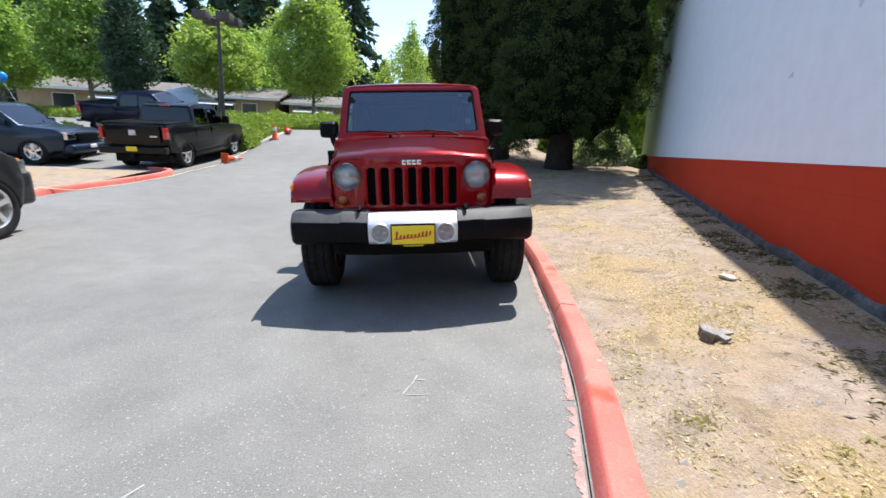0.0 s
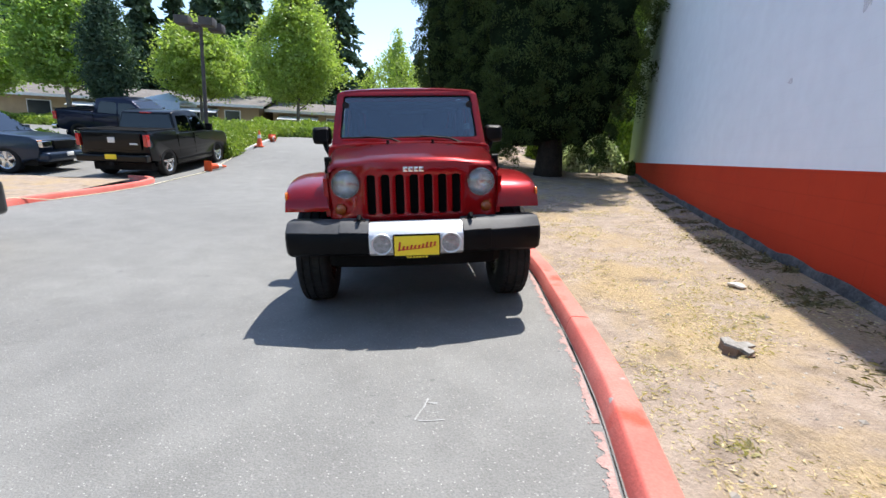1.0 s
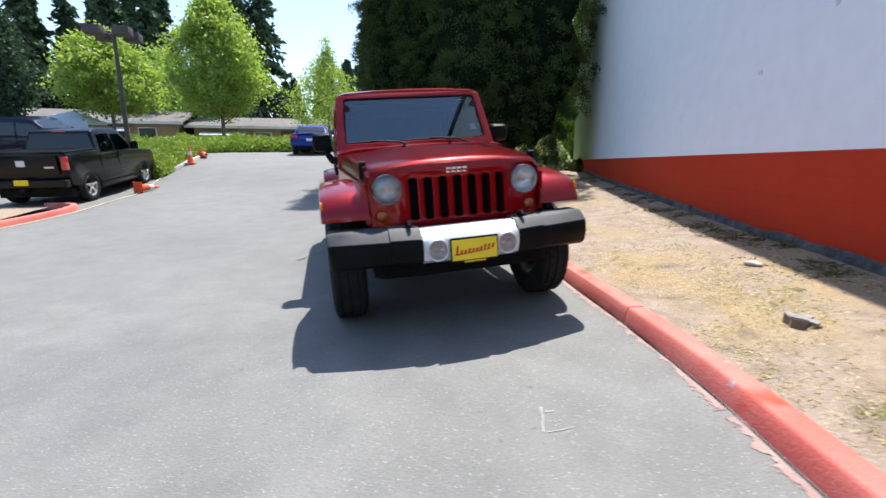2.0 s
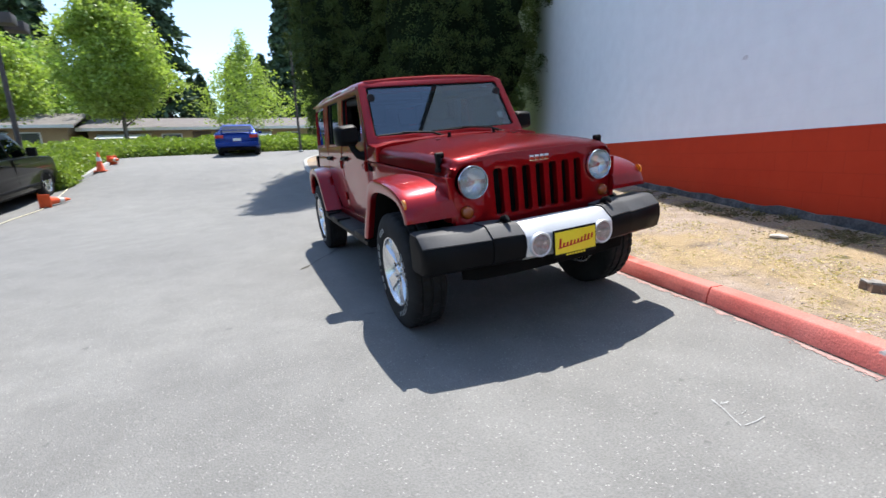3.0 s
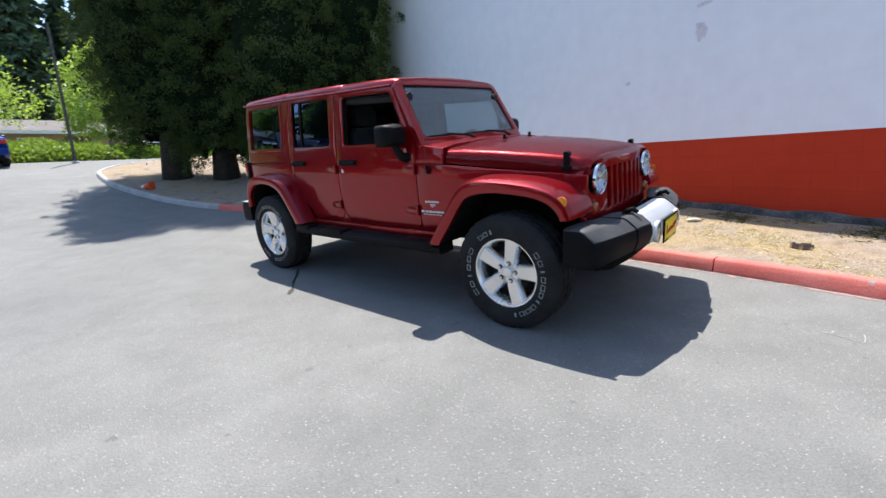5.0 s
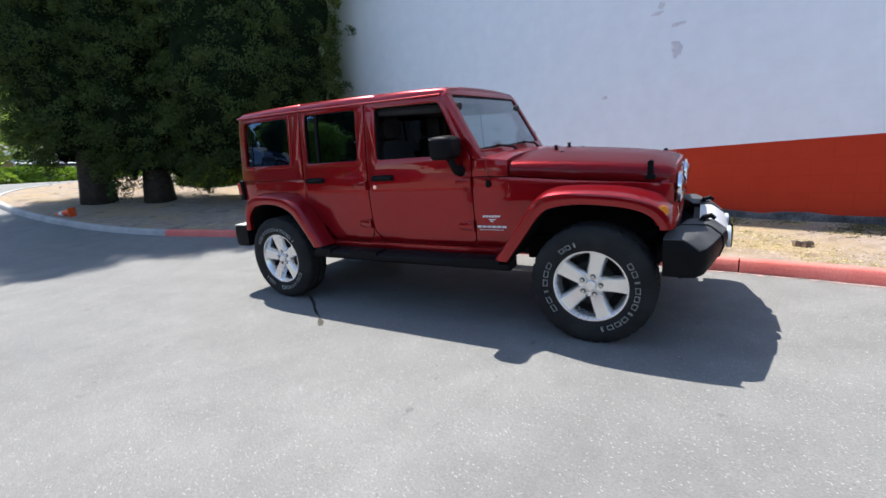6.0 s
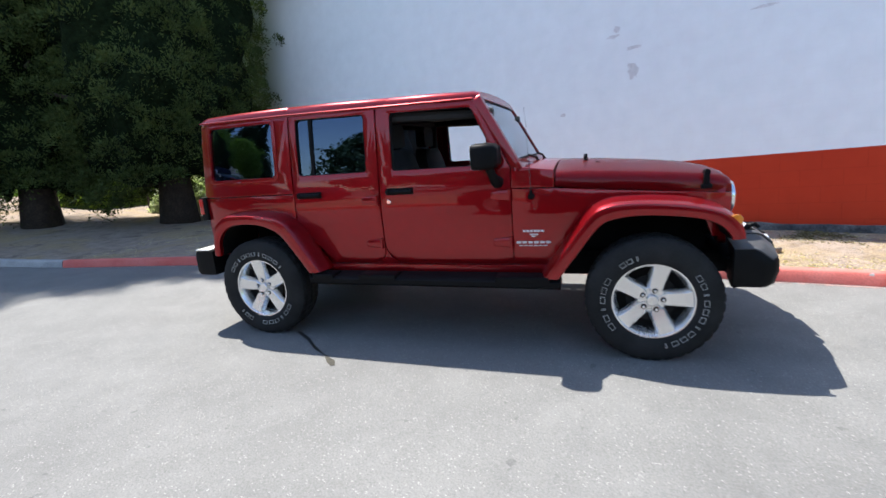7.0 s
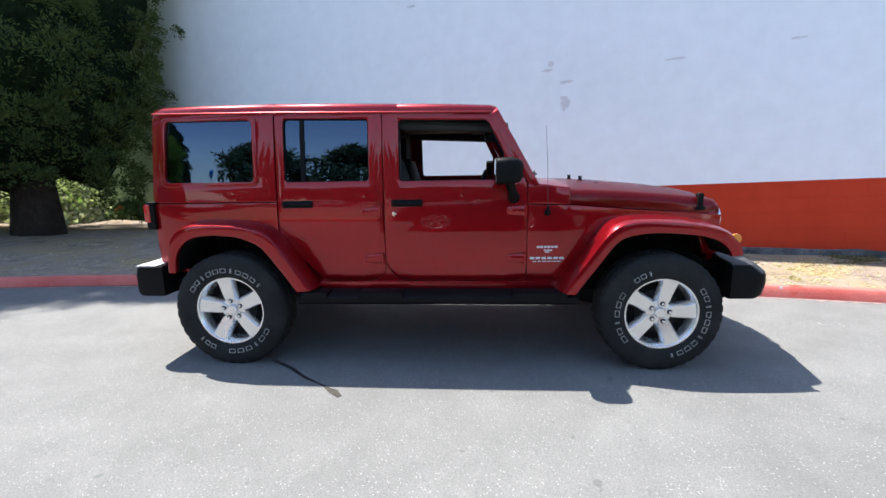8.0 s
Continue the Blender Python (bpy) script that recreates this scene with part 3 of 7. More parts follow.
def cypress(x, y, h, columns, seed, label, girth=0.3):
    """A dense dark evergreen; each column is (dx, dy, radius, foot, top)."""
    t = thing("evergreen_tree", pose(x, y, dirt_z(x, y)), label, "tree", "evergreens on the strip")
    bm = tree_trunk(h * 0.9, girth, 0.05, seed, 14, 0.16, columns[0][2] * 0.8, 0.1, 0.2)
    for dx, dy, r, foot, top in columns[1:]:
        add_tube(bm, [(0, 0, foot * 0.55), (dx * 0.5, dy * 0.5, foot * 0.95), (dx, dy, foot + 0.9), (dx, dy, top * 0.85)], [girth * 0.55, girth * 0.42, girth * 0.34, 0.03], 8)
    part("trunk", bm, BARK, t, "dark furrowed trunk", smooth=True)
    leaves = [puff_crown(seed + 7 * k, (dx, dy), r, foot, top, 11.0, 125, 0.025) for k, (dx, dy, r, foot, top) in enumerate(columns)]
    crown = plant_part("crown", np.concatenate(leaves), LEAF_DARK, t)
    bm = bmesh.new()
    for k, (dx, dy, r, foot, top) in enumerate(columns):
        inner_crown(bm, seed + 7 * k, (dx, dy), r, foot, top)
    part("shade_core", bm, CORE_SHADE, crown, "solid dark core with the crown's inner shade in its colour", smooth=True)
    return t


cypress(1.95, 13.5, 14.5, [(0.0, 0.0, 1.35, 1.1, 14.5), (-0.15, 1.0, 1.15, 1.6, 13.5)], 3, "tall two-stemmed dark-green evergreen on the dry strip", 0.33)
cypress(2.85, 12.2, 13.0, [(0.1, 0.1, 1.4, 0.6, 13.0)], 8, "tall narrow dark-green evergreen on the dry strip")
cypress(4.25, 9.7, 13.0, [(0.0, 0.1, 2.1, 0.85, 13.0)], 14, "tall broad dark-green evergreen near the wall's end", 0.34)


def leafy_tree(x, y, h, r, z_crown, seed, material, label, trunk_r=0.14, n=420, per=26, size=0.2, clump=0.6, top=0.55, lean=(0, 0), name="deciduous_tree", z=None):
    t = thing(name, pose(x, y, road_z(x, y) if z is None else z), label, "tree")
    part("trunk", tree_trunk(h * 0.8, trunk_r, trunk_r * 0.25, seed, 9, z_crown / h * 0.9, r * 0.8, 0.2, 0.9), BARK_GREY, t, smooth=True)
    shape = lambda v: r * math.sin(math.pi * min(1, max(0.0, 0.1 + 0.9 * v ** top))) ** 0.75 + 0.05
    plant_part("crown", crown_leaves(seed, n, per, z_crown, h, shape, size, clump, 0.35, 0.2, 0.8, 1.4, lean), material, t)
    return t


leafy_tree(-9.0, 36, 11.4, 2.6, 3.3, 31, LEAF_LIME, "tall bright-green young maple behind the hedge", 0.17, 620, 60, 0.15, 0.75, 0.8)
leafy_tree(-0.95, 34, 6.9, 2.5, 2.3, 32, LEAF_LIME, "thin yellow-green tree with a spiky top behind the hedge", 0.1, 300, 26, 0.12, 0.7, 0.55)
leafy_tree(-0.8, 34.1, 8.6, 0.7, 4.2, 42, LEAF_LIME, "slender yellow-green sapling behind the hedge", 0.06, 70, 26, 0.11, 0.4, 0.4)
leafy_tree(-13.0, 27, 6.5, 1.9, 2.5, 33, LEAF_LIME, "round yellow-green tree in the parking island", 0.11, 460, 60, 0.12, 0.6, 0.7)
leafy_tree(-22.8, 30, 10.0, 2.2, 2.9, 34, LEAF_MID, "broad mid-green tree beside the parked cars", 0.18, 560, 56, 0.15, 0.7, 0.7)
leafy_tree(-29.5, 31, 7.6, 2.0, 2.3, 35, LEAF_MID, "broad mid-green tree beside the houses", 0.18, 420, 50, 0.15, 0.7, 0.7)
leafy_tree(-14.3, 20.2, 6.3, 0.8, 1.7, 36, LEAF_FIR, "narrow dark-green columnar tree behind the trucks", 0.1, 420, 60, 0.09, 0.4, 0.9)
leafy_tree(4.6, 30, 6.4, 1.7, 1.4, 37, LEAF_LIME, "small yellow-green tree by the drive", 0.1, 240, 40, 0.12, 0.5, 0.7)
leafy_tree(-17.0, 47, 9.5, 4.0, 2.5, 38, LEAF_MID, "mid-green tree behind the houses", 0.2, 420, 40, 0.2, 0.9, 0.7)
leafy_tree(9.6, 18.5, 9.5, 2.4, 0.8, 39, LEAF_HEDGE, "green tree behind the store's corner", 0.16, 460, 50, 0.12, 0.6, 0.7)


def fir(x, y, h, r, seed):
    """A tall dark conifer with tiers of drooping boughs."""
    t = thing("fir_tree", pose(x, y, 1.8), "tall dark fir in the wood behind the houses", "tree", "firs behind the houses")
    part("trunk", tree_trunk(h * 0.97, h * 0.014 + 0.1, 0.03, seed, 4, 0.3, 1.2, 0.1, 0.0), BARK, t, smooth=True)
    rng = np.random.default_rng(seed)
    nb = 200
    f = np.linspace(0.06, 1, nb)
    a = rng.uniform(0, 2 * np.pi, nb)
    L = r * (1 - f) ** 0.8 * rng.uniform(0.6, 1.15, nb) + 0.2
    per = 38
    u = rng.uniform(0.08, 1, (nb, per))
    rad = u * L[:, None]
    ang = a[:, None] + rng.normal(size=(nb, per)) * 0.22
    z = (f * h)[:, None] - 0.28 * rad * u + rng.normal(size=(nb, per)) * 0.14
    c = np.stack([rad * np.cos(ang), rad * np.sin(ang), z], 2).reshape(-1, 3)
    out = np.stack([np.cos(ang), np.sin(ang), -0.3 + 0 * ang], 2).reshape(-1, 3)
    plant_part("crown", leaf_quads(rng, c, 0.36, 0.4, 2.2, out, 0.3), LEAF_FIR, t)


rnd = random.Random(5)
for k in range(52):
    fx = -66 + k * 2.05 + rnd.uniform(-1, 1)
    fy = rnd.uniform(50, 66)
    ratio = fx / (fy + 3.8)
    tall = 25 if ratio < -0.14 else (11.5 if ratio < 0.03 else 21)
    fir(fx, fy, tall * rnd.uniform(0.82, 1.12), (3.4 if tall > 15 else 2.4) * rnd.uniform(0.9, 1.3), 100 + k)


def shrub_mass(name, outline, heights, n, size, material, label, category="hedge", seed=1, z=None, clump=0.25):
    """A clipped or sprawling mass of leaves over a plan rectangle (x0, x1, y0, y1) with a height for front and back."""
    x0, x1, y0, y1 = outline
    rng = np.random.default_rng(seed)
    u, v = rng.uniform(size=n), rng.uniform(size=n)
    x, y = x0 + (x1 - x0) * u, y0 + (y1 - y0) * v
    hump = 0.75 + 0.35 * np.sin(x * 1.7 + seed) * np.sin(y * 1.3 + 2 * seed) + 0.25 * np.sin(x * 4.1 + 1.3 * seed + y * 2)
    edge = np.minimum(1, np.minimum(np.minimum(u, 1 - u) * (x1 - x0), np.minimum(v, 1 - v) * (y1 - y0)) * 2.2) ** 0.5
    hh = (heights[0] + (heights[1] - heights[0]) * v) * edge * (0.8 + 0.25 * hump)
    base = np.array([road_z(a, b) for a, b in zip(x, y)]) if z is None else np.full(n, z)
    lev = np.where(rng.uniform(size=n) < 0.65, rng.uniform(0.85, 1.04, n), rng.uniform(0.1, 0.85, n))
    c = np.stack([x, y, base + hh * lev], 1) + rng.normal(size=(n, 3)) * clump * 0.2
    out = np.tile(np.array([0, -0.2, 0.8]), (n, 1))
    me = quads_mesh(name, leaf_quads(rng, c, size, 0.0, 1.5, out, 0.0), material)
    return tagged(new(name, me), label, category, kind="stuff")


shrub_mass("hedge", (-10.5, 3.6, 24.0, 29.0), (0.45, 1.1), 60000, 0.1, LEAF_GROUND, "bank of bright green ivy groundcover beyond the road", seed=3)
shrub_mass("hedge", (3.4, 24.0, 29.5, 33.0), (0.5, 1.0), 30000, 0.13, LEAF_HEDGE, "green hedge beyond the drive", seed=13)
shrub_mass("hedge", (-30.0, -10.5, 25.0, 28.0), (0.4, 0.6), 30000, 0.11, LEAF_GROUND, "green hedge behind the parked trucks", seed=4)
shrub_mass("shrubs", (-10.2, -6.85, 15.0, 21.2), (0.75, 1.0), 40000, 0.08, LEAF_GROUND, "yellow-green shrubs on the parking island", "shrub", seed=6)
shrub_mass("shrubs", (-20.5, -14.8, 16.4, 17.6), (0.4, 0.5), 18000, 0.1, LEAF_HEDGE, "green shrubs behind the parked truck", "shrub", seed=9)
shrub_mass("flowering_bush", (5.2, 7.1, 10.4, 11.85), (1.0, 1.2), 15000, 0.075, LEAF_BUSH, "pale-leaved bush at the end of the store wall", "bush", seed=7)
shrub_mass("shrubs", (5.0, 10.5, 13.6, 15.2), (1.5, 1.9), 16000, 0.1, LEAF_HEDGE, "green shrubs behind the fence by the store", "shrub", seed=19)
shrub_mass("dark_bush", (6.75, 7.5, 9.5, 10.4), (0.6, 0.7), 5000, 0.07, LEAF_DARK, "small dark bush against the wall", "bush", seed=8)


# ---- houses beyond the hedge ----
def house(x0, x1, y, z, eave, ridge, depth, doors, label):
    t = thing("house", pose(0, y, z), label, "house", "houses beyond the hedge")
    part("wall", box(x0, x1, 0, depth, -1.0, eave), SIDING, t, "tan and brown siding")
    e = 0.6
    loop = [(-e, eave - 0.12), (-e, eave), (depth / 2, ridge), (depth + e, eave), (depth + e, eave - 0.12), (depth / 2, ridge - 0.14)]
    part("roof", prism(loop, 0, x0 - e, x1 + e), ROOF, t, "low brown shingle roof")
    part("fascia", box(x0 - e, x1 + e, -e - 0.03, -e, eave - 0.2, eave + 0.03), WHITE_TRIM, t)
    for xa, w, kind in doors:
        if kind == "window":
            wdw = part("window", box(xa, xa + w, -0.06, 0.02, 0.9, eave - 0.45), WHITE_TRIM, t, "white-framed window")
            part("pane", box(xa + 0.08, xa + w - 0.08, -0.08, -0.05, 0.98, eave - 0.53), DARK_GLASS, wdw)
        elif kind == "awning":
            wdw = part("window", box(xa, xa + w, -0.06, 0.02, 0.3, eave - 0.6), WHITE_TRIM, t, "wide window under an awning")
            for k in range(3):
                part("pane", box(xa + 0.08 + k * w / 3, xa + (k + 1) * w / 3 - 0.06, -0.08, -0.05, 0.4, eave - 0.7), DARK_GLASS, wdw)
            aw = bmesh.new()
            add_prism(aw, [(-1.1, eave - 0.85), (-1.1, eave - 0.78), (-0.02, eave - 0.4), (-0.02, eave - 0.47)], 0, xa - 0.2, xa + w + 0.2)
            part("awning", aw, WHITE_TRIM, t, "white metal awning")
        else:
            part("panel", box(xa, xa + w, -0.05, 0.02, -0.9, eave - 0.3), SIDING_DARK, t, "dark brown wall panel")
    return t


house(-36, -13.4, 40, 1.85, 2.75, 4.05, 8, [(-33, 2, "window"), (-29, 4, "awning"), (-24, 2, "panel"), (-21.5, 4.5, "awning"), (-16.4, 1.4, "window"), (-18.6, 1.6, "panel")],
      "long low tan house with a brown roof and white awnings")
house(-12.4, 18.0, 41, 1.8, 2.6, 3.75, 8, [(-11.6, 3.2, "awning"), (-7.5, 1.5, "window"), (-5.2, 1.4, "panel"), (-3.4, 4.2, "awning"), (2.0, 1.5, "window"), (4.6, 1.6, "panel"), (8.5, 4.0, "awning"), (14.0, 1.5, "window")],
      "long low brown house with a shingle roof and white awnings")


# ---- vehicle materials ----
RED_PAINT = paint_material("cherry_red_paint", (0.44, 0.006, 0.012), (0.16, 0.0015, 0.004), 0.62, 0.3, 0.7)
BLACK_PLASTIC = surface("black_plastic", (0.004, 0.004, 0.0045), (0.007, 0.007, 0.0075), 6, 0.52, bump=0.25, fine=260, dist=0.001, spec=0.1)
# paler copy of the black plastic for sunlit bumper tops; also the antenna mast
GREY_PLASTIC = surface("lit_pad_and_mast_grey", (0.045, 0.045, 0.047), (0.075, 0.075, 0.078), 6, 0.6, bump=0.25, fine=260, dist=0.001, spec=0.3)
RUBBER = surface("tyre_rubber", (0.012, 0.012, 0.012), (0.026, 0.026, 0.026), 5, 0.85, bump=0.3, fine=120, dist=0.002, spec=0.2)
LETTER_WHITE = surface("white_rubber", (0.24, 0.24, 0.23), (0.42, 0.42, 0.4), 12, 0.8, bump=0.1)
ALLOY = surface("silver_alloy", (0.74, 0.735, 0.73), (0.8, 0.795, 0.79), 6, 0.25, metal=0.85, bump=0, spread=0.01)
CHROME = surface("chrome", (0.75, 0.75, 0.76), (0.82, 0.82, 0.83), 6, 0.08, metal=1.0, bump=0.0, spread=0.01)
REFLECTOR = surface("lamp_reflector", (0.58, 0.58, 0.6), (0.66, 0.67, 0.68), 30, 0.17, metal=1.0, bump=0.5, fine=90, spread=0.05)
FOG_BOWL = surface("fog_reflector", (0.22, 0.22, 0.23), (0.4, 0.4, 0.42), 40, 0.4, metal=0.4, bump=0.4, fine=90)
SILVER_TRIM = surface("silver_trim", (0.62, 0.63, 0.64), (0.7, 0.71, 0.72), 4, 0.4, metal=0.35, bump=0.03, spread=0.03)
DARK_METAL = surface("dark_underbody", (0.01, 0.01, 0.011), (0.028, 0.026, 0.025), 4, 0.8, bump=0.4, fine=60, spec=0.1)
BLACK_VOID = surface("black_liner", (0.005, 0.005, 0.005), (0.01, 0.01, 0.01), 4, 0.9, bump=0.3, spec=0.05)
CLOTH = surface("charcoal_cloth", (0.01, 0.01, 0.011), (0.022, 0.022, 0.024), 10, 0.9, bump=0.4, fine=200, dist=0.001)
BEIGE = surface("grey_headliner", (0.035, 0.034, 0.033), (0.055, 0.053, 0.05), 6, 0.9, bump=0.3)
AMBER = surface("amber_lens", (0.62, 0.16, 0.01), (0.75, 0.24, 0.02), 20, 0.15, bump=0.2, fine=160, coat=0.6)
AMBER_DARK = surface("dim_amber_lens", (0.28, 0.05, 0.008), (0.36, 0.08, 0.01), 20, 0.15, bump=0.2, fine=160, coat=0.6)
RED_LENS = surface("red_lens", (0.4, 0.01, 0.01), (0.55, 0.02, 0.015), 20, 0.12, bump=0.2, fine=120, coat=0.8)
PLATE_YELLOW = surface("yellow_plate", (0.85, 0.62, 0.02), (0.9, 0.68, 0.03), 8, 0.4, bump=0.02, spread=0.03)
PLATE_RED = surface("red_print", (0.42, 0.015, 0.01), (0.5, 0.02, 0.015), 8, 0.5, bump=0)
# blue gloss colour puts blue sky into what the tinted panes mirror
GLASS_TINT = glass_material("tinted_glass", (0.12, 0.13, 0.135), sheen=(0.5, 0.68, 1.0), gloss=0.11)
GLASS_WIND = glass_material("windscreen_glass", (0.5, 0.58, 0.59), gloss=0.125)
LENS_CLEAR = glass_material("lamp_lens", (0.9, 0.92, 0.93))


# ---- vehicle mesh helpers ----
def round_loop(pts, r, n=5):
    """Round the corners of a plan polygon; r is one radius or one for each corner."""
    out = []
    m = len(pts)
    for i in range(m):
        ri = r[i] if isinstance(r, (list, tuple)) else r
        p = Vector(pts[i])
        a, b = (Vector(pts[i - 1]) - p), (Vector(pts[(i + 1) % m]) - p)
        if ri <= 0:
            out.append((p.x, p.y))
            continue
        la, lb = a.length, b.length
        a.normalize(), b.normalize()
        ang = a.angle(b)
        d = min(ri / math.tan(ang / 2), 0.49 * la, 0.49 * lb)
        rr = d * math.tan(ang / 2)
        c = p + (a + b).normalized() * (rr / math.sin(ang / 2))
        s, e = p + a * d - c, p + b * d - c
        t0 = math.atan2(s.y, s.x)
        dt = (math.atan2(e.y, e.x) - t0 + math.pi) % (2 * math.pi) - math.pi
        for k in range(n + 1):
            t = t0 + dt * k / n
            out.append((c.x + rr * math.cos(t), c.y + rr * math.sin(t)))
    return out


def circle(cx, cy, r, n=28):
    return [(cx + r * math.cos(2 * math.pi * k / n), cy + r * math.sin(2 * math.pi * k / n)) for k in range(n)]


def sheet(outline, holes, place, thick, cuts=(), bevel=0.005):
    """A curved panel: a 2D outline with holes, cut along lines, laid into space by place(u, v, depth), with thickness."""
    bm = bmesh.new()
    for loop in [outline, *holes]:
        vs = [bm.verts.new((u, v, 0)) for u, v in loop]
        for i in range(len(vs)):
            bm.edges.new((vs[i], vs[(i + 1) % len(vs)]))
    bmesh.ops.triangle_fill(bm, use_beauty=True, edges=bm.edges[:])
    for axis, value in cuts:
        co = (value, 0, 0) if axis == 0 else (0, value, 0)
        no = (1, 0, 0) if axis == 0 else (0, 1, 0)
        bmesh.ops.bisect_plane(bm, geom=bm.verts[:] + bm.edges[:] + bm.faces[:], plane_co=co, plane_no=no, dist=1e-5)
    uv = {v: (v.co.x, v.co.y) for v in bm.verts}
    front = list(bm.faces)
    rim = [e for e in bm.edges if len(e.link_faces) == 1]
    back = {v: bm.verts.new(place(*q, thick)) for v, q in uv.items()}
    for v, q in uv.items():
        v.co = place(*q, 0.0)
    for f in front:
        bm.faces.new([back[v] for v in reversed(f.verts)])
    for e in rim:
        a, b = e.verts
        bm.faces.new((a, b, back[b], back[a]))
    bmesh.ops.recalc_face_normals(bm, faces=bm.faces)
    if bevel:
        bmesh.ops.bevel(bm, geom=rim, offset=bevel, segments=2, profile=0.5, affect="EDGES", clamp_overlap=True)
    return bm


def pair(name, bm, material, parent, label="", smooth=40):
    """A part on the right-hand side and its mirror image on the left."""
    a = part(name, bm, material, parent, label, smooth)
    me = a.data.copy()
    me.transform(Matrix.Diagonal((-1, 1, 1, 1)))
    me.flip_normals()
    b = new(name, me)
    b.parent = parent
    tagged(b, label)
    return a, b


# ---- wheel, shared by the off-roader ----
def tyre_profile(r, rim, w):
    h = w / 2
    return [(-h * 0.78, rim), (-h * 0.92, rim + 0.012), (-h * 1.0, rim + 0.05), (-h * 1.0, r - 0.075), (-h * 0.97, r - 0.04), (-h * 0.86, r - 0.012), (-h * 0.7, r - 0.003),
            (-h * 0.35, r), (h * 0.35, r), (h * 0.7, r - 0.003), (h * 0.86, r - 0.012), (h * 0.97, r - 0.04), (h, r - 0.075), (h, rim + 0.05), (h * 0.92, rim + 0.012), (h * 0.78, rim)]


def off_road_wheel(parent, cx, cy, cz, side, turn, letters):
    """side: -1 with the face to -x. A polished five-spoke alloy on an all-terrain tyre."""
    r, rim, w = 0.402, 0.238, 0.256
    base = new("wheel", None)
    base.parent = parent
    base.matrix_basis = pose(cx, cy, cz) @ (Matrix() if side < 0 else Matrix.Rotation(math.pi, 4, "Z"))
    bm = bmesh.new()
    wall = [(-0.11, rim - 0.004), (-0.118, rim + 0.01), (-0.1255, 0.272), (-0.128, 0.3), (-0.127, 0.325), (-0.123, 0.35), (-0.116, 0.372), (-0.106, r - 0.012), (-0.098, r - 0.003)]
    tread = [(-0.09, r), (-0.07, r), (-0.066, r - 0.009), (-0.06, r - 0.009), (-0.056, r + 0.001), (-0.012, r + 0.002), (-0.009, r - 0.009)]
    half = wall + tread
    prof = half + [(-x, q) for x, q in reversed(half)]
    segs = 144
    rows_t = []
    for k in range(segs):
        a = 2 * math.pi * k / segs
        row = []
        for x, q in prof:
            if q > r - 0.03:
                phase = k + (0 if abs(x) > 0.068 else 1 if x < 0 else 2)
                if phase % 4 == 0:
                    q -= 0.007
            row.append(bm.verts.new((x, q * math.cos(a), q * math.sin(a))))
        rows_t.append(row)
    for k in range(segs):
        p, q = rows_t[k], rows_t[(k + 1) % segs]
        for i in range(len(prof) - 1):
            bm.faces.new((p[i], q[i], q[i + 1], p[i + 1]))
    ty = part("tyre", bm, RUBBER, base, "black all-terrain tyre with pale raised lettering", smooth=35)
    # raised pale outline marks in three arcs where the lettering runs
    bm = bmesh.new()
    a0 = radians(letters)
    arcs = ((a0, 11, 0.186), (a0 + radians(176), 6, 0.215), (a0 + radians(266), 3, 0.16))
    outline = ((0, 0, 1, 0), (0, 1, 1, 1), (0, 0, 0, 1), (1, 0, 1, 1))
    bar = ((0.4, 0, 0.4, 1), (0.6, 0, 0.6, 1))
    for start, count, step in arcs:
        for k in range(count):
            wide = step * 0.66
            for u0, v0, u1, v1 in bar if k % 4 == 2 else outline:
                # plain outlined blocks, standing on the hub side
                p0, p1 = Vector((start + k * step + u0 * wide, 0.28 + 0.027 * v0)), Vector((start + k * step + u1 * wide, 0.28 + 0.027 * v1))
                d = Vector(((p1.x - p0.x) * 0.294, p1.y - p0.y)).normalized() * 0.0016
                n = Vector((-d.y, d.x))
                ring = [(p0.x + (sx * d.x + sn * n.x) / 0.294, p0.y + sx * d.y + sn * n.y) for sx, sn in ((-1, -1), (-1, 1))] + [(p1.x + (sx * d.x + sn * n.x) / 0.294, p1.y + sx * d.y + sn * n.y) for sx, sn in ((1, 1), (1, -1))]
                vs = [bm.verts.new((xx, q * math.cos(a), q * math.sin(a))) for xx in (-0.1255, -0.1305) for a, q in ring]
                for f in ((4, 5, 6, 7), (0, 1, 5, 4), (1, 2, 6, 5), (2, 3, 7, 6), (3, 0, 4, 7)):
                    bm.faces.new([vs[i] for i in f])
    tagged(part("lettering", bm, LETTER_WHITE, ty, "pale raised outline marks on the tyre", smooth=False), kind="stuff")
    rimo = part("rim", spin([(-0.108, rim + 0.008), (-0.114, rim + 0.004), (-0.112, rim - 0.006), (-0.1, rim - 0.014), (-0.082, rim - 0.022), (-0.05, rim - 0.03), (0.02, rim - 0.05), (0.1, rim - 0.02), (0.1, rim + 0.004)], segs=56), ALLOY, base,
                "polished silver five-spoke alloy rim")
    # spokes: wide at the rim, waisted near the hub, with bevelled flanks
    for k in range(5):
        a = turn + 2 * math.pi * k / 5
        ca, sa = math.cos(a), math.sin(a)
        rings = []
        for rad, half, face, back in ((0.03, 0.02, -0.078, -0.035), (0.085, 0.046, -0.086, -0.04), (0.14, 0.049, -0.096, -0.05), (0.19, 0.052, -0.102, -0.06), (0.216, 0.058, -0.103, -0.066), (0.23, 0.07, -0.103, -0.068)):
            ring = []
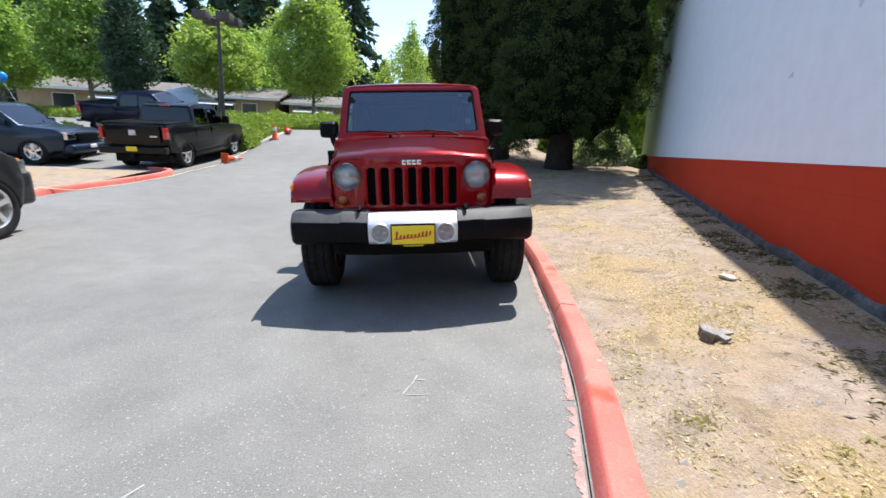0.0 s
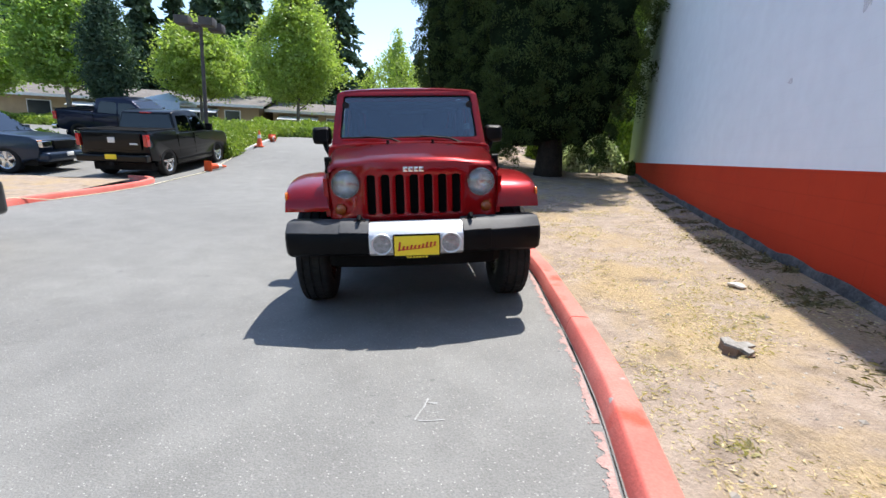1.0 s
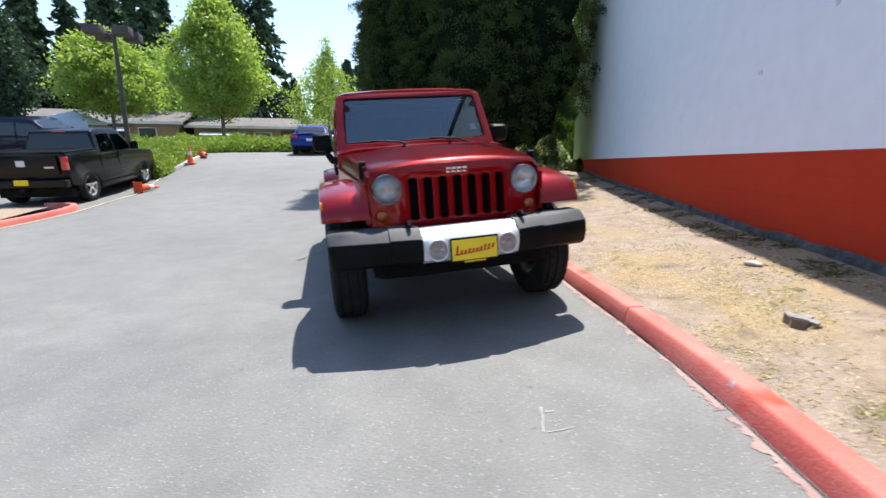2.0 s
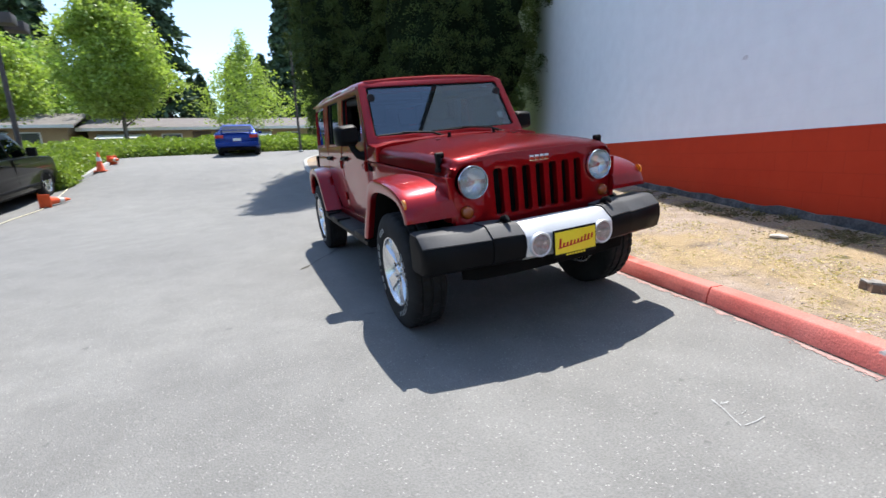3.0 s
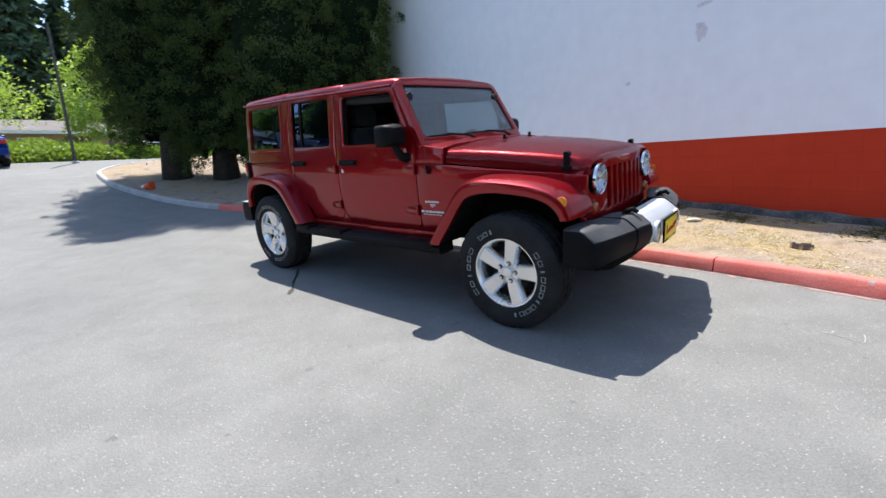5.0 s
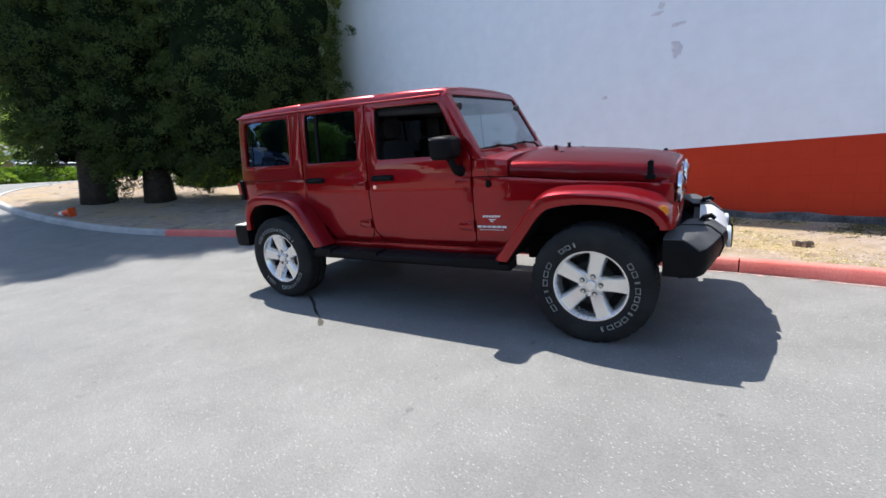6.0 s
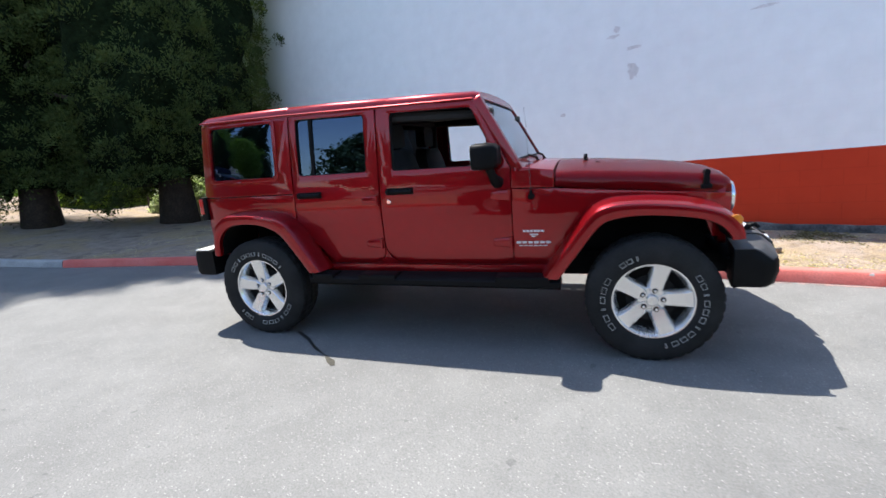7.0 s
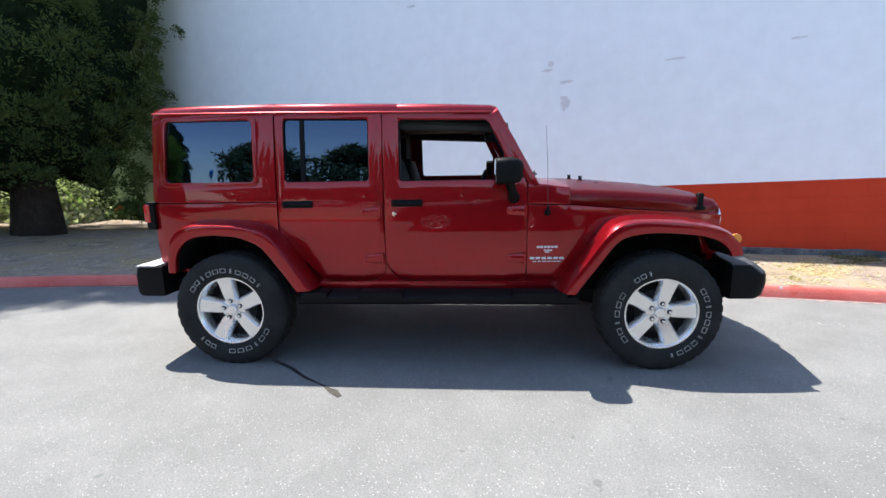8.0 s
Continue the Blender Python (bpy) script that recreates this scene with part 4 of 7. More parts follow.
            for t, x in ((-half - 0.008, back), (-half, face + 0.012), (-half + 0.01, face), (half - 0.01, face), (half, face + 0.012), (half + 0.008, back)):
                ring.append((x, rad * ca - t * sa, rad * sa + t * ca))
            rings.append(ring)
        part("spoke", loft(rings), ALLOY, rimo)
    part("hub", spin([(-0.03, 0.088), (-0.066, 0.086), (-0.072, 0.08), (-0.072, 0.04), (-0.088, 0.036), (-0.094, 0.03), (-0.096, 0.0)], segs=32), ALLOY, rimo, "silver hub with a round cap")
    for k in range(5):
        a = turn + 2 * math.pi * k / 5
        # dark disc standing proud paints the shade of a nut recess
        part("nut_recess_shade", spin([(-0.0855, 0.0), (-0.0855, 0.0165), (-0.08, 0.0175)], (0, 0.064 * math.cos(a), 0.064 * math.sin(a)), 14), DARK_METAL, rimo)
        part("lug_nut", spin([(-0.08, 0.0105), (-0.092, 0.01), (-0.097, 0.007), (-0.097, 0.0)], (0, 0.064 * math.cos(a), 0.064 * math.sin(a)), 8), CHROME, rimo)
    part("pocket_ring", spin([(-0.088, rim - 0.0165), (-0.06, rim - 0.026), (-0.03, rim - 0.033)], segs=48), CHROME, rimo, "bright machined inner lip")
    # black disc behind the spokes paints the shade between them
    part("spoke_shade_disc", spin([(-0.03, rim - 0.03), (-0.028, 0.17), (-0.022, 0.1), (-0.022, 0.0)], segs=40), BLACK_VOID, base, "black disc with the rim's inner shade painted in")
    part("brake_disc", spin([(0.0, 0.0), (-0.034, 0.0), (-0.034, 0.15), (0.0, 0.15)], segs=28), DARK_METAL, base)
    return base


# ---- the off-roader ----
OFF_ROADER = pose(-0.019, 0, 0.0465) @ TILT @ pose(0, 0, 0, 0.585, -0.602, 0.138)


def side_x(y, z):
    """Half-width of the body, as a negative x, tapering to the grille and leaning in above the belt."""
    if z < 1.12:
        x = 0.762 - 0.03 * ((z - 0.98) / 0.45) ** 2
    else:
        x = 0.758 - 0.052 * (z - 1.12) / 0.6 - 0.012 * max(0, (z - 1.5) / 0.25) ** 2
    if y < 0.6:
        x -= 0.118 * ((0.6 - y) / 1.06)
    if y > 3.2:
        x -= 0.03 * ((y - 3.2) / 0.32) ** 2
    return -x


def on_side(y, z, d):
    return (side_x(y, z) + d, y, z)


Z_CUTS = [(1, z) for z in (0.6, 0.7, 0.8, 0.9, 1.0, 1.08, 1.13, 1.2, 1.3, 1.42, 1.54, 1.64, 1.7)]


def flare(stations, x_in0, x_in1, x_out, name, parent):
    """A moulded wing: outer and inner arch points (y, z) from back to front, joined to the body between x_in0 and x_in1."""
    rings = []
    n = len(stations)
    for i, (oy, oz, iy, iz) in enumerate(stations):
        f = i / (n - 1)
        xin = x_in0 + (x_in1 - x_in0) * f
        o, q = Vector((oy, oz)), Vector((iy, iz))
        up = (o - q).normalized()
        ring = []
        for x, a, lift in ((xin, 1.0, 0.016), (xin - 0.35 * (xin - x_out), 1.0, 0.012), (x_out + 0.055, 1.0, 0.002), (x_out + 0.022, 0.97, -0.004), (x_out + 0.006, 0.84, 0), (x_out, 0.6, 0),
                           (x_out + 0.004, 0.2, 0), (x_out + 0.012, 0.05, 0), (x_out + 0.03, 0.0, 0), (x_out + 0.06, 0.02, 0.01), (xin, 0.3, 0.0)):
            p = q.lerp(o, a) + up * lift
            ring.append((x, p.x, p.y))
        rings.append(ring)
    return pair(name, loft(rings), RED_PAINT, parent, "cherry-red moulded wheel-arch flare")


def smooth_stations(st, n=4):
    """Catmull-Rom through rows of numbers."""
    a = np.array(st, float)
    a = np.vstack([2 * a[0] - a[1], a, 2 * a[-1] - a[-2]])
    out = []
    for i in range(1, len(a) - 2):
        for k in range(n):
            t = k / n
            out.append(0.5 * (2 * a[i] + (a[i + 1] - a[i - 1]) * t + (2 * a[i - 1] - 5 * a[i] + 4 * a[i + 1] - a[i + 2]) * t * t + (3 * a[i] - a[i - 1] - 3 * a[i + 1] + a[i + 2]) * t ** 3))
    out.append(a[-2])
    return [tuple(r) for r in out]


def build_off_roader():
    car = thing("off_road_car", OFF_ROADER, "cherry-red four-door off-road car with a hard top parked by the kerb", "car")

    # tub sides behind the doors, hard-top sides with their windows
    quarter = [(2.612, 1.116), (2.612, 0.86), (2.74, 0.86), (3.27, 0.9), (3.325, 0.62), (3.535, 0.62), (3.535, 1.116)]
    pair("quarter_panel", sheet(quarter, [], on_side, 0.03, Z_CUTS + [(0, 3.25), (0, 3.35), (0, 3.44)]), RED_PAINT, car)
    top_side = round_loop([(2.615, 1.124), (3.535, 1.124), (3.497, 1.745), (2.615, 1.735)], [0.004, 0.03, 0.05, 0.004])
    hole_q = round_loop([(2.757, 1.252), (3.43, 1.252), (3.408, 1.696), (2.757, 1.694)], 0.035)
    pair("hardtop_side", sheet(top_side, [hole_q], on_side, 0.03, Z_CUTS + [(0, 3.25), (0, 3.35), (0, 3.44)]), RED_PAINT, car, "red hard-top side with a dark window")
    lip = lambda off: (lambda y, z, d: (side_x(y, z) + off + d, y, z))
    big_q = round_loop([(2.737, 1.232), (3.45, 1.232), (3.428, 1.716), (2.737, 1.714)], 0.045)
    small_q = round_loop([(2.767, 1.262), (3.42, 1.262), (3.398, 1.686), (2.767, 1.684)], 0.03)
    pair("window_seal", sheet(big_q, [small_q], lip(-0.006), 0.02, Z_CUTS[6:], 0.003), RED_PAINT, car)
    pair("quarter_window", sheet(round_loop([(2.747, 1.242), (3.44, 1.242), (3.418, 1.705), (2.747, 1.703)], 0.03), [], lip(0.012), 0.006, Z_CUTS[6:], 0), GLASS_TINT, car, "dark tinted window")

    # doors
    rear_outline = round_loop([(1.86, 1.712), (1.86, 0.56), (2.3, 0.56), (2.604, 0.86), (2.604, 1.73)], [0.03, 0.1, 0.03, 0.05, 0.03])
    rear_hole = round_loop([(1.952, 1.256), (2.548, 1.256), (2.548, 1.688), (1.952, 1.674)], 0.028)
    front_outline = round_loop([(1.85, 1.71), (1.12, 1.69), (0.878, 1.225), (0.878, 0.555), (1.85, 0.555)], [0.03, 0.05, 0.03, 0.07, 0.17], 7)
    front_hole = round_loop([(1.745, 1.252), (1.745, 1.664), (1.14, 1.648), (1.03, 1.43), (1.03, 1.252)], [0.028, 0.03, 0.04, 0.06, 0.02])
    for s, nm, outline, hole, hy, hinge_y in ((0, "rear_door", rear_outline, rear_hole, 2.45, 1.93), (1, "front_door", front_outline, front_hole, 1.68, 0.938)):
        doors = pair(nm, sheet(outline, [hole], on_side, 0.05, Z_CUTS, 0.006), RED_PAINT, car, "cherry-red door with an open window" if s else "cherry-red door with tinted glass")
        for d, sg in zip(doors, (1, -1)):
            def side_part(pname, bm, material, label=""):
                ob = part(pname, bm, material, d, label)
                if sg < 0:
                    ob.data.transform(Matrix.Diagonal((-1, 1, 1, 1)))
                    ob.data.flip_normals()
                return ob
            # handle: a paddle on a dished base
            xh = side_x(hy, 1.105)
            bm = bmesh.new()
            add_box(bm, xh - 0.008, xh + 0.004, hy - 0.095, hy + 0.12, 1.079, 1.128, 0.004)
            add_loft(bm, [[(xh - 0.008 + dx, hy + yy, zz) for dx, zz in ((0, 1.092), (-0.024, 1.094), (-0.03, 1.104), (-0.024, 1.114), (0, 1.116))] for yy in (-0.09, -0.05, 0.04, 0.08)])
            add_spin(bm, [(-0.034, 0.0), (-0.034, 0.013), (-0.02, 0.018), (0.0, 0.018)], (xh, hy + 0.1, 1.104), 16, "x")
            side_part("door_handle", bm, BLACK_PLASTIC, "black paddle door handle")
            if s:
                side_part("keyhole", spin([(-0.006, 0.0), (-0.006, 0.014), (-0.003, 0.017), (0.003, 0.017)], (side_x(1.785, 1.03), 1.785, 1.03), 20), CHROME, "chrome key lock")
            for hz in (0.715, 1.045):
                xg = side_x(hinge_y, hz)
                bm = loft([[(xg + 0.004, yy, hz + a * w), (xg - t * 0.7, yy, hz + a * w), (xg - t, yy, hz + a * w * 0.6), (xg - t, yy, hz - a * w * 0.6), (xg - t * 0.7, yy, hz - a * w), (xg + 0.004, yy, hz - a * w)]
                           for yy, w, t, a in ((hinge_y + 0.075, 0.016, 0.008, 1), (hinge_y + 0.06, 0.026, 0.014, 1), (hinge_y - 0.02, 0.033, 0.018, 1), (hinge_y - 0.045, 0.033, 0.022, 1))])
                add_tube(bm, [(xg - 0.012, hinge_y - 0.052, hz - 0.04), (xg - 0.012, hinge_y - 0.052, hz + 0.04)], 0.012, 10)
                side_part("hinge", bm, RED_PAINT)
            inner = [(u, v) for u, v in hole]
            grow = Vector((sum(u for u, _ in inner) / len(inner), sum(v for _, v in inner) / len(inner)))
            frame_in = [tuple(grow + (Vector(q) - grow) * 0.975) for q in inner]
            side_part("window_seal", sheet(inner, [frame_in], lip(0.006), 0.03, Z_CUTS[6:], 0), BLACK_PLASTIC, "black rubber window seal")
            if not s:
                side_part("window_glass", sheet(inner, [], lip(0.02), 0.006, Z_CUTS[6:], 0), GLASS_TINT, "dark tinted glass")
                side_part("window_bar", sheet([(2.405, 1.25), (2.432, 1.25), (2.432, 1.685), (2.405, 1.685)], [], lip(0.008), 0.02, Z_CUTS[6:], 0), BLACK_PLASTIC)

    # red door surrounds behind the gaps
    inset = lambda y, z, d: (side_x(y, z) + 0.024 + d, y, z)
    for loop in ([(1.8, 0.5), (1.91, 0.5), (1.91, 1.7), (1.8, 1.7)], [(2.56, 0.62), (2.64, 0.62), (2.64, 1.72), (2.56, 1.72)], [(0.84, 0.5), (0.92, 0.5), (0.92, 1.22), (0.84, 1.22)], [(0.6, 0.49), (2.42, 0.49), (2.42, 0.66), (0.6, 0.66)],
                 [(1.12, 1.675), (2.63, 1.69), (2.63, 1.74), (1.12, 1.72)]):
        pair("door_frame", sheet(loop, [], inset, 0.03, Z_CUTS, 0), RED_PAINT, car)

    # body foot between the rounded lower door corners
    foot = [(1.68, 0.512), (1.96, 0.512)]
    foot += [(1.96 + 0.108 * math.cos(radians(a)), 0.66 + 0.108 * math.sin(radians(a))) for a in (270, 252, 234, 216, 198, 180)]
    foot += [(1.68 + 0.178 * math.cos(radians(a)), 0.725 + 0.178 * math.sin(radians(a))) for a in (-15, -27, -40, -52, -65, -77, -90)]
    pair("pillar_foot", sheet(foot, [], on_side, 0.03, Z_CUTS, 0), RED_PAINT, car)

    # scuttle and wing sides ahead of the doors
    cowl = [(0.87, 1.083), (0.87, 0.56), (0.6, 0.53), (0.42, 0.82), (0.2, 0.9), (-0.3, 0.88), (-0.36, 0.72), (-0.455, 0.72), (-0.455, 0.99), (-0.2, 1.01), (0.2, 1.04), (0.585, 1.076)]
    pair("wing_side", sheet(cowl, [], on_side, 0.03, Z_CUTS + [(0, y) for y in (-0.3, -0.1, 0.1, 0.3, 0.5, 0.6)], 0.004), RED_PAINT, car)
    cowl_up = [(0.872, 1.09), (0.872, 1.226), (0.8, 1.224), (0.592, 1.196), (0.592, 1.083)]
    pair("scuttle_side", sheet(cowl_up, [], on_side, 0.05, Z_CUTS + [(0, 0.6), (0, 0.7)], 0.008), RED_PAINT, car)
    part("scuttle_top", loft([[(-0.735 + k, y, z0), (-0.6, y, z0 + 0.022), (-0.2, y, z0 + 0.034), (0.2, y, z0 + 0.034), (0.6, y, z0 + 0.022), (0.735 - k, y, z0), (0.7, y, z0 - 0.05), (-0.7, y, z0 - 0.05)]
                              for y, z0, k in ((0.592, 1.198, 0.0), (0.7, 1.206, 0.0), (0.84, 1.214, 0.0))]), RED_PAINT, car)
    pair("rocker", box(-0.748, -0.7, 0.6, 2.4, 0.47, 0.55, 0.012), RED_PAINT, car)

    # bonnet: crowned, tapering to the grille, its sides turned down to the seam
    rings = []
    for y, hw, zt, zs, crown in ((0.585, 0.735, 1.188, 1.085, 0.045), (0.45, 0.722, 1.18, 1.071, 0.05), (0.2, 0.694, 1.163, 1.047, 0.05), (-0.1, 0.66, 1.138, 1.022, 0.046), (-0.3, 0.636, 1.116, 1.005, 0.04),
                                 (-0.4, 0.622, 1.1, 0.997, 0.034), (-0.44, 0.614, 1.088, 0.994, 0.028), (-0.462, 0.602, 1.068, 0.99, 0.018)):
        row = []
        for x, z in ((-hw, zs), (-hw + 0.002, zs + 0.05), (-hw + 0.01, zt - 0.035), (-hw + 0.03, zt - 0.012), (-hw + 0.06, zt), (-hw * 0.62, zt + crown * 0.42), (-hw * 0.52, zt + crown * 0.72), (-hw * 0.25, zt + crown * 0.95), (0, zt + crown),
                     (hw * 0.25, zt + crown * 0.95), (hw * 0.52, zt + crown * 0.72), (hw * 0.62, zt + crown * 0.42), (hw - 0.06, zt), (hw - 0.03, zt - 0.012), (hw - 0.01, zt - 0.035), (hw - 0.002, zs + 0.05), (hw, zs)):
            row.append((x, y, z))
        rings.append(row)
    bm = bmesh.new()
    vs = add_loft(bm, rings, closed=False)
    bmesh.ops.solidify(bm, geom=bm.faces[:], thickness=-0.012)
    part("bonnet", bm, RED_PAINT, car, "crowned cherry-red bonnet")
    for sx in (-1, 1):
        bm = bmesh.new()
        add_box(bm, sx * 0.628 - 0.018, sx * 0.628 + 0.018, -0.35, -0.285, 1.02, 1.05, 0.006)
        add_box(bm, sx * 0.63 - 0.014, sx * 0.63 + 0.014, -0.335, -0.3, 1.04, 1.115, 0.006)
        add_spin(bm, [(-0.024, 0.0), (-0.024, 0.018), (0.024, 0.018), (0.024, 0.0)], (sx * 0.62, -0.318, 1.122), 14, "x")
        part("bonnet_latch", bm, BLACK_PLASTIC, car, "black rubber bonnet latch")
        bm = spin([(0.0, 0.02), (0.012, 0.02), (0.016, 0.013), (0.03, 0.012), (0.034, 0.016), (0.042, 0.012), (0.042, 0.0)], (sx * 0.2, 0.4, 1.215), 14, "z")
        part("bonnet_stop", bm, BLACK_PLASTIC, car)
        part("washer_jet", box(sx * 0.34 - 0.015, sx * 0.34 + 0.015, 0.3, 0.33, 1.195, 1.213, 0.005), BLACK_PLASTIC, car)
    # windscreen frame and glass
    def screen(u, v, d):
        return (u, 0.79 + 0.295 * v - 0.035 * (1 - (u / 0.75) ** 2) * 0.6 + d * 0.87, 1.21 + 0.525 * v - d * 0.5)
    outer = round_loop([(-0.752, 0.0), (0.752, 0.0), (0.702, 1.0), (-0.702, 1.0)], [0.02, 0.02, 0.07, 0.07], 6)
    hole_s = round_loop([(-0.675, 0.13), (0.675, 0.13), (0.64, 0.925), (-0.64, 0.925)], [0.035, 0.035, 0.04, 0.04])
    ucuts = [(0, u) for u in (-0.6, -0.4, -0.2, 0.0, 0.2, 0.4, 0.6)]
    fr = part("windscreen_frame", sheet(outer, [hole_s], screen, 0.06, ucuts + [(1, 0.13), (1, 0.5), (1, 0.9)], 0.012), RED_PAINT, car)
    seal_in = round_loop([(-0.66, 0.152), (0.66, 0.152), (0.625, 0.905), (-0.625, 0.905)], 0.035)
    part("seal", sheet(hole_s, [seal_in], lambda u, v, d: screen(u, v, d + 0.008), 0.02, ucuts, 0), BLACK_PLASTIC, fr)
    part("glass", sheet(round_loop([(-0.67, 0.14), (0.67, 0.14), (0.635, 0.915), (-0.635, 0.915)], 0.03), [], lambda u, v, d: screen(u, v, d + 0.012), 0.006, ucuts, 0), GLASS_WIND, fr, "slightly tinted windscreen")
    part("sticker", sheet([(0.555, 0.29), (0.61, 0.29), (0.606, 0.4), (0.552, 0.4)], [], lambda u, v, d: screen(u, v, d + 0.019), 0.002, [], 0), WHITE_TRIM, fr, "small white paper sticker")
    part("sticker", sheet([(0.49, 0.845), (0.54, 0.85), (0.54, 0.865), (0.49, 0.86)], [], lambda u, v, d: screen(u, v, d + 0.019), 0.002, [], 0), WHITE_TRIM, fr, "narrow white paper sticker")
    for x0, x1 in ((-0.66, -0.27), (-0.12, 0.3)):
        p0, p1 = Vector(screen(x0, 0.125, -0.018)), Vector(screen(x1, 0.13, -0.018))
        bm = tube([p0, p0.lerp(p1, 0.5), p1], [0.007, 0.01, 0.007], 6)
        piv = Vector(screen(x1 + 0.22, 0.0, -0.02))
        add_tube(bm, [piv, piv.lerp(p1, 0.6) + Vector((0, -0.012, 0.012)), p0.lerp(p1, 0.55) + Vector((0, -0.01, 0.01))], [0.013, 0.01, 0.008], 6)
        add_spin(bm, [(0.0, 0.02), (0.03, 0.018), (0.034, 0.0)], piv - Vector((0, 0, 0.015)), 12, "z")
        part("wiper", bm, BLACK_PLASTIC, car, "black windscreen wiper")
    # roof
    rings = []
    for y, z, hw, cr in ((1.068, 1.712, 0.672, 0.02), (1.08, 1.738, 0.686, 0.026), (1.12, 1.749, 0.695, 0.03), (1.4, 1.762, 0.7, 0.036), (1.742, 1.771, 0.702, 0.038), (1.752, 1.766, 0.702, 0.036), (1.762, 1.772, 0.702, 0.038),
                         (2.2, 1.784, 0.702, 0.04), (2.6, 1.79, 0.702, 0.04), (2.61, 1.785, 0.702, 0.038), (2.62, 1.79, 0.702, 0.04), (3.1, 1.79, 0.698, 0.038), (3.42, 1.784, 0.69, 0.034), (3.482, 1.772, 0.68, 0.03), (3.505, 1.744, 0.67, 0.02)):
        prof = [(-hw - 0.002, z - 0.075), (-hw, z - 0.04), (-hw + 0.008, z - 0.018), (-hw + 0.028, z - 0.003), (-hw + 0.07, z + 0.006), (-hw * 0.5, z + cr * 0.8), (0, z + cr)]
        row = prof + [(-x, zz) for x, zz in prof[-2::-1]] + [(hw - 0.04, z - 0.075), (-hw + 0.04, z - 0.075)]
        rings.append([(x, y, zz) for x, zz in row])
    part("hardtop_roof", loft(rings), RED_PAINT, car, "cherry-red hard-top roof")
    part("headliner", box(-0.62, 0.62, 1.1, 3.42, 1.655, 1.685, 0.01), BEIGE, car)
    pair("drip_rail", tube([(-0.708, 1.12, 1.7), (-0.712, 1.8, 1.712), (-0.712, 2.58, 1.728), (-0.708, 3.47, 1.737)], 0.007, 6), RED_PAINT, car)
    # tailgate
    gate = part("tailgate", sheet(round_loop([(-0.7, 0.6), (0.7, 0.6), (0.72, 1.12), (-0.72, 1.12)], 0.04), [], lambda u, v, d: (u, 3.535 - d, v), 0.04), RED_PAINT, car)
    part("rear_window", sheet(round_loop([(-0.66, 1.16), (0.66, 1.16), (0.62, 1.7), (-0.62, 1.7)], 0.05), [], lambda u, v, d: (u, 3.53 - 0.055 * (v - 1.12) - d, v), 0.006), GLASS_TINT, car)
    part("rear_header", sheet([(-0.7, 1.124), (0.7, 1.124), (0.67, 1.74), (-0.67, 1.74)], [round_loop([(-0.64, 1.18), (0.64, 1.18), (0.6, 1.68), (-0.6, 1.68)], 0.05)], lambda u, v, d: (u, 3.525 - 0.055 * (v - 1.12) - d, v), 0.03), RED_PAINT, car)
    for sx in (-1, 1):
        lamp = part("tail_lamp", box(sx * 0.7 - 0.055, sx * 0.7 + 0.055, 3.52, 3.585, 0.93, 1.13, 0.012), BLACK_PLASTIC, car, "black-cased red tail lamp")
        part("lens", box(sx * 0.7 - 0.045 - (0.014 if sx < 0 else 0), sx * 0.7 + 0.045 + (0.014 if sx > 0 else 0), 3.55, 3.595, 0.985, 1.115, 0.01), RED_LENS, lamp)

    # grille with seven slots and round lamps
    face = round_loop([(-0.6, 0.655), (0.6, 0.655), (0.622, 0.86), (0.636, 0.985), (0.585, 1.075), (0.3, 1.1), (-0.3, 1.1), (-0.585, 1.075), (-0.636, 0.985), (-0.622, 0.86)], [0.05, 0.05, 0.1, 0.06, 0.07, 0.3, 0.3, 0.07, 0.06, 0.1], 5)
    slots = []
    for k in range(7):
        cx = (k - 3) * 0.1025
        slots.append(round_loop([(cx - 0.031, 0.728), (cx + 0.031, 0.728), (cx + 0.031, 1.012), (cx - 0.031, 1.012)], 0.02, 4))
    lamps = [circle(sx * 0.486, 0.95, 0.101) for sx in (-1, 1)]
    turns = [circle(sx * 0.53, 0.77, 0.041, 18) for sx in (-1, 1)]
    grille_at = lambda u, v, d: (u, -0.492 + 0.05 * (v - 0.65) + 0.05 * (abs(u) / 0.63) ** 3 + d, v)
    gr = part("grille", sheet(face, slots + lamps + turns, grille_at, 0.045, [(0, u) for u in (-0.55, -0.4, 0, 0.4, 0.55)], 0.008), RED_PAINT, car, "cherry-red grille with seven upright slots")
    part("radiator", box(-0.37, 0.37, -0.42, -0.38, 0.68, 1.05), BLACK_VOID, gr)
    for sx in (-1, 1):
        hl = part("headlamp", spin([(0.04, 0.02), (0.035, 0.05), (0.012, 0.078), (-0.018, 0.092), (-0.03, 0.094)], (sx * 0.486, -0.455, 0.95), 32, "y"), REFLECTOR, gr, "round headlamp with a chrome bowl")
        part("ring", spin([(-0.02, 0.094), (-0.034, 0.0945), (-0.038, 0.098), (-0.034, 0.1), (-0.02, 0.101)], (sx * 0.486, -0.452, 0.95), 36, "y"), CHROME, hl)
        part("lens", spin([(-0.058, 0.0), (-0.056, 0.03), (-0.05, 0.06), (-0.038, 0.082), (-0.03, 0.092)], (sx * 0.486, -0.452, 0.95), 36, "y"), LENS_CLEAR, hl)
        part("bulb", spin([(-0.03, 0.0), (-0.028, 0.016), (-0.01, 0.022), (0.02, 0.022)], (sx * 0.486, -0.44, 0.95), 16, "y"), REFLECTOR, hl)
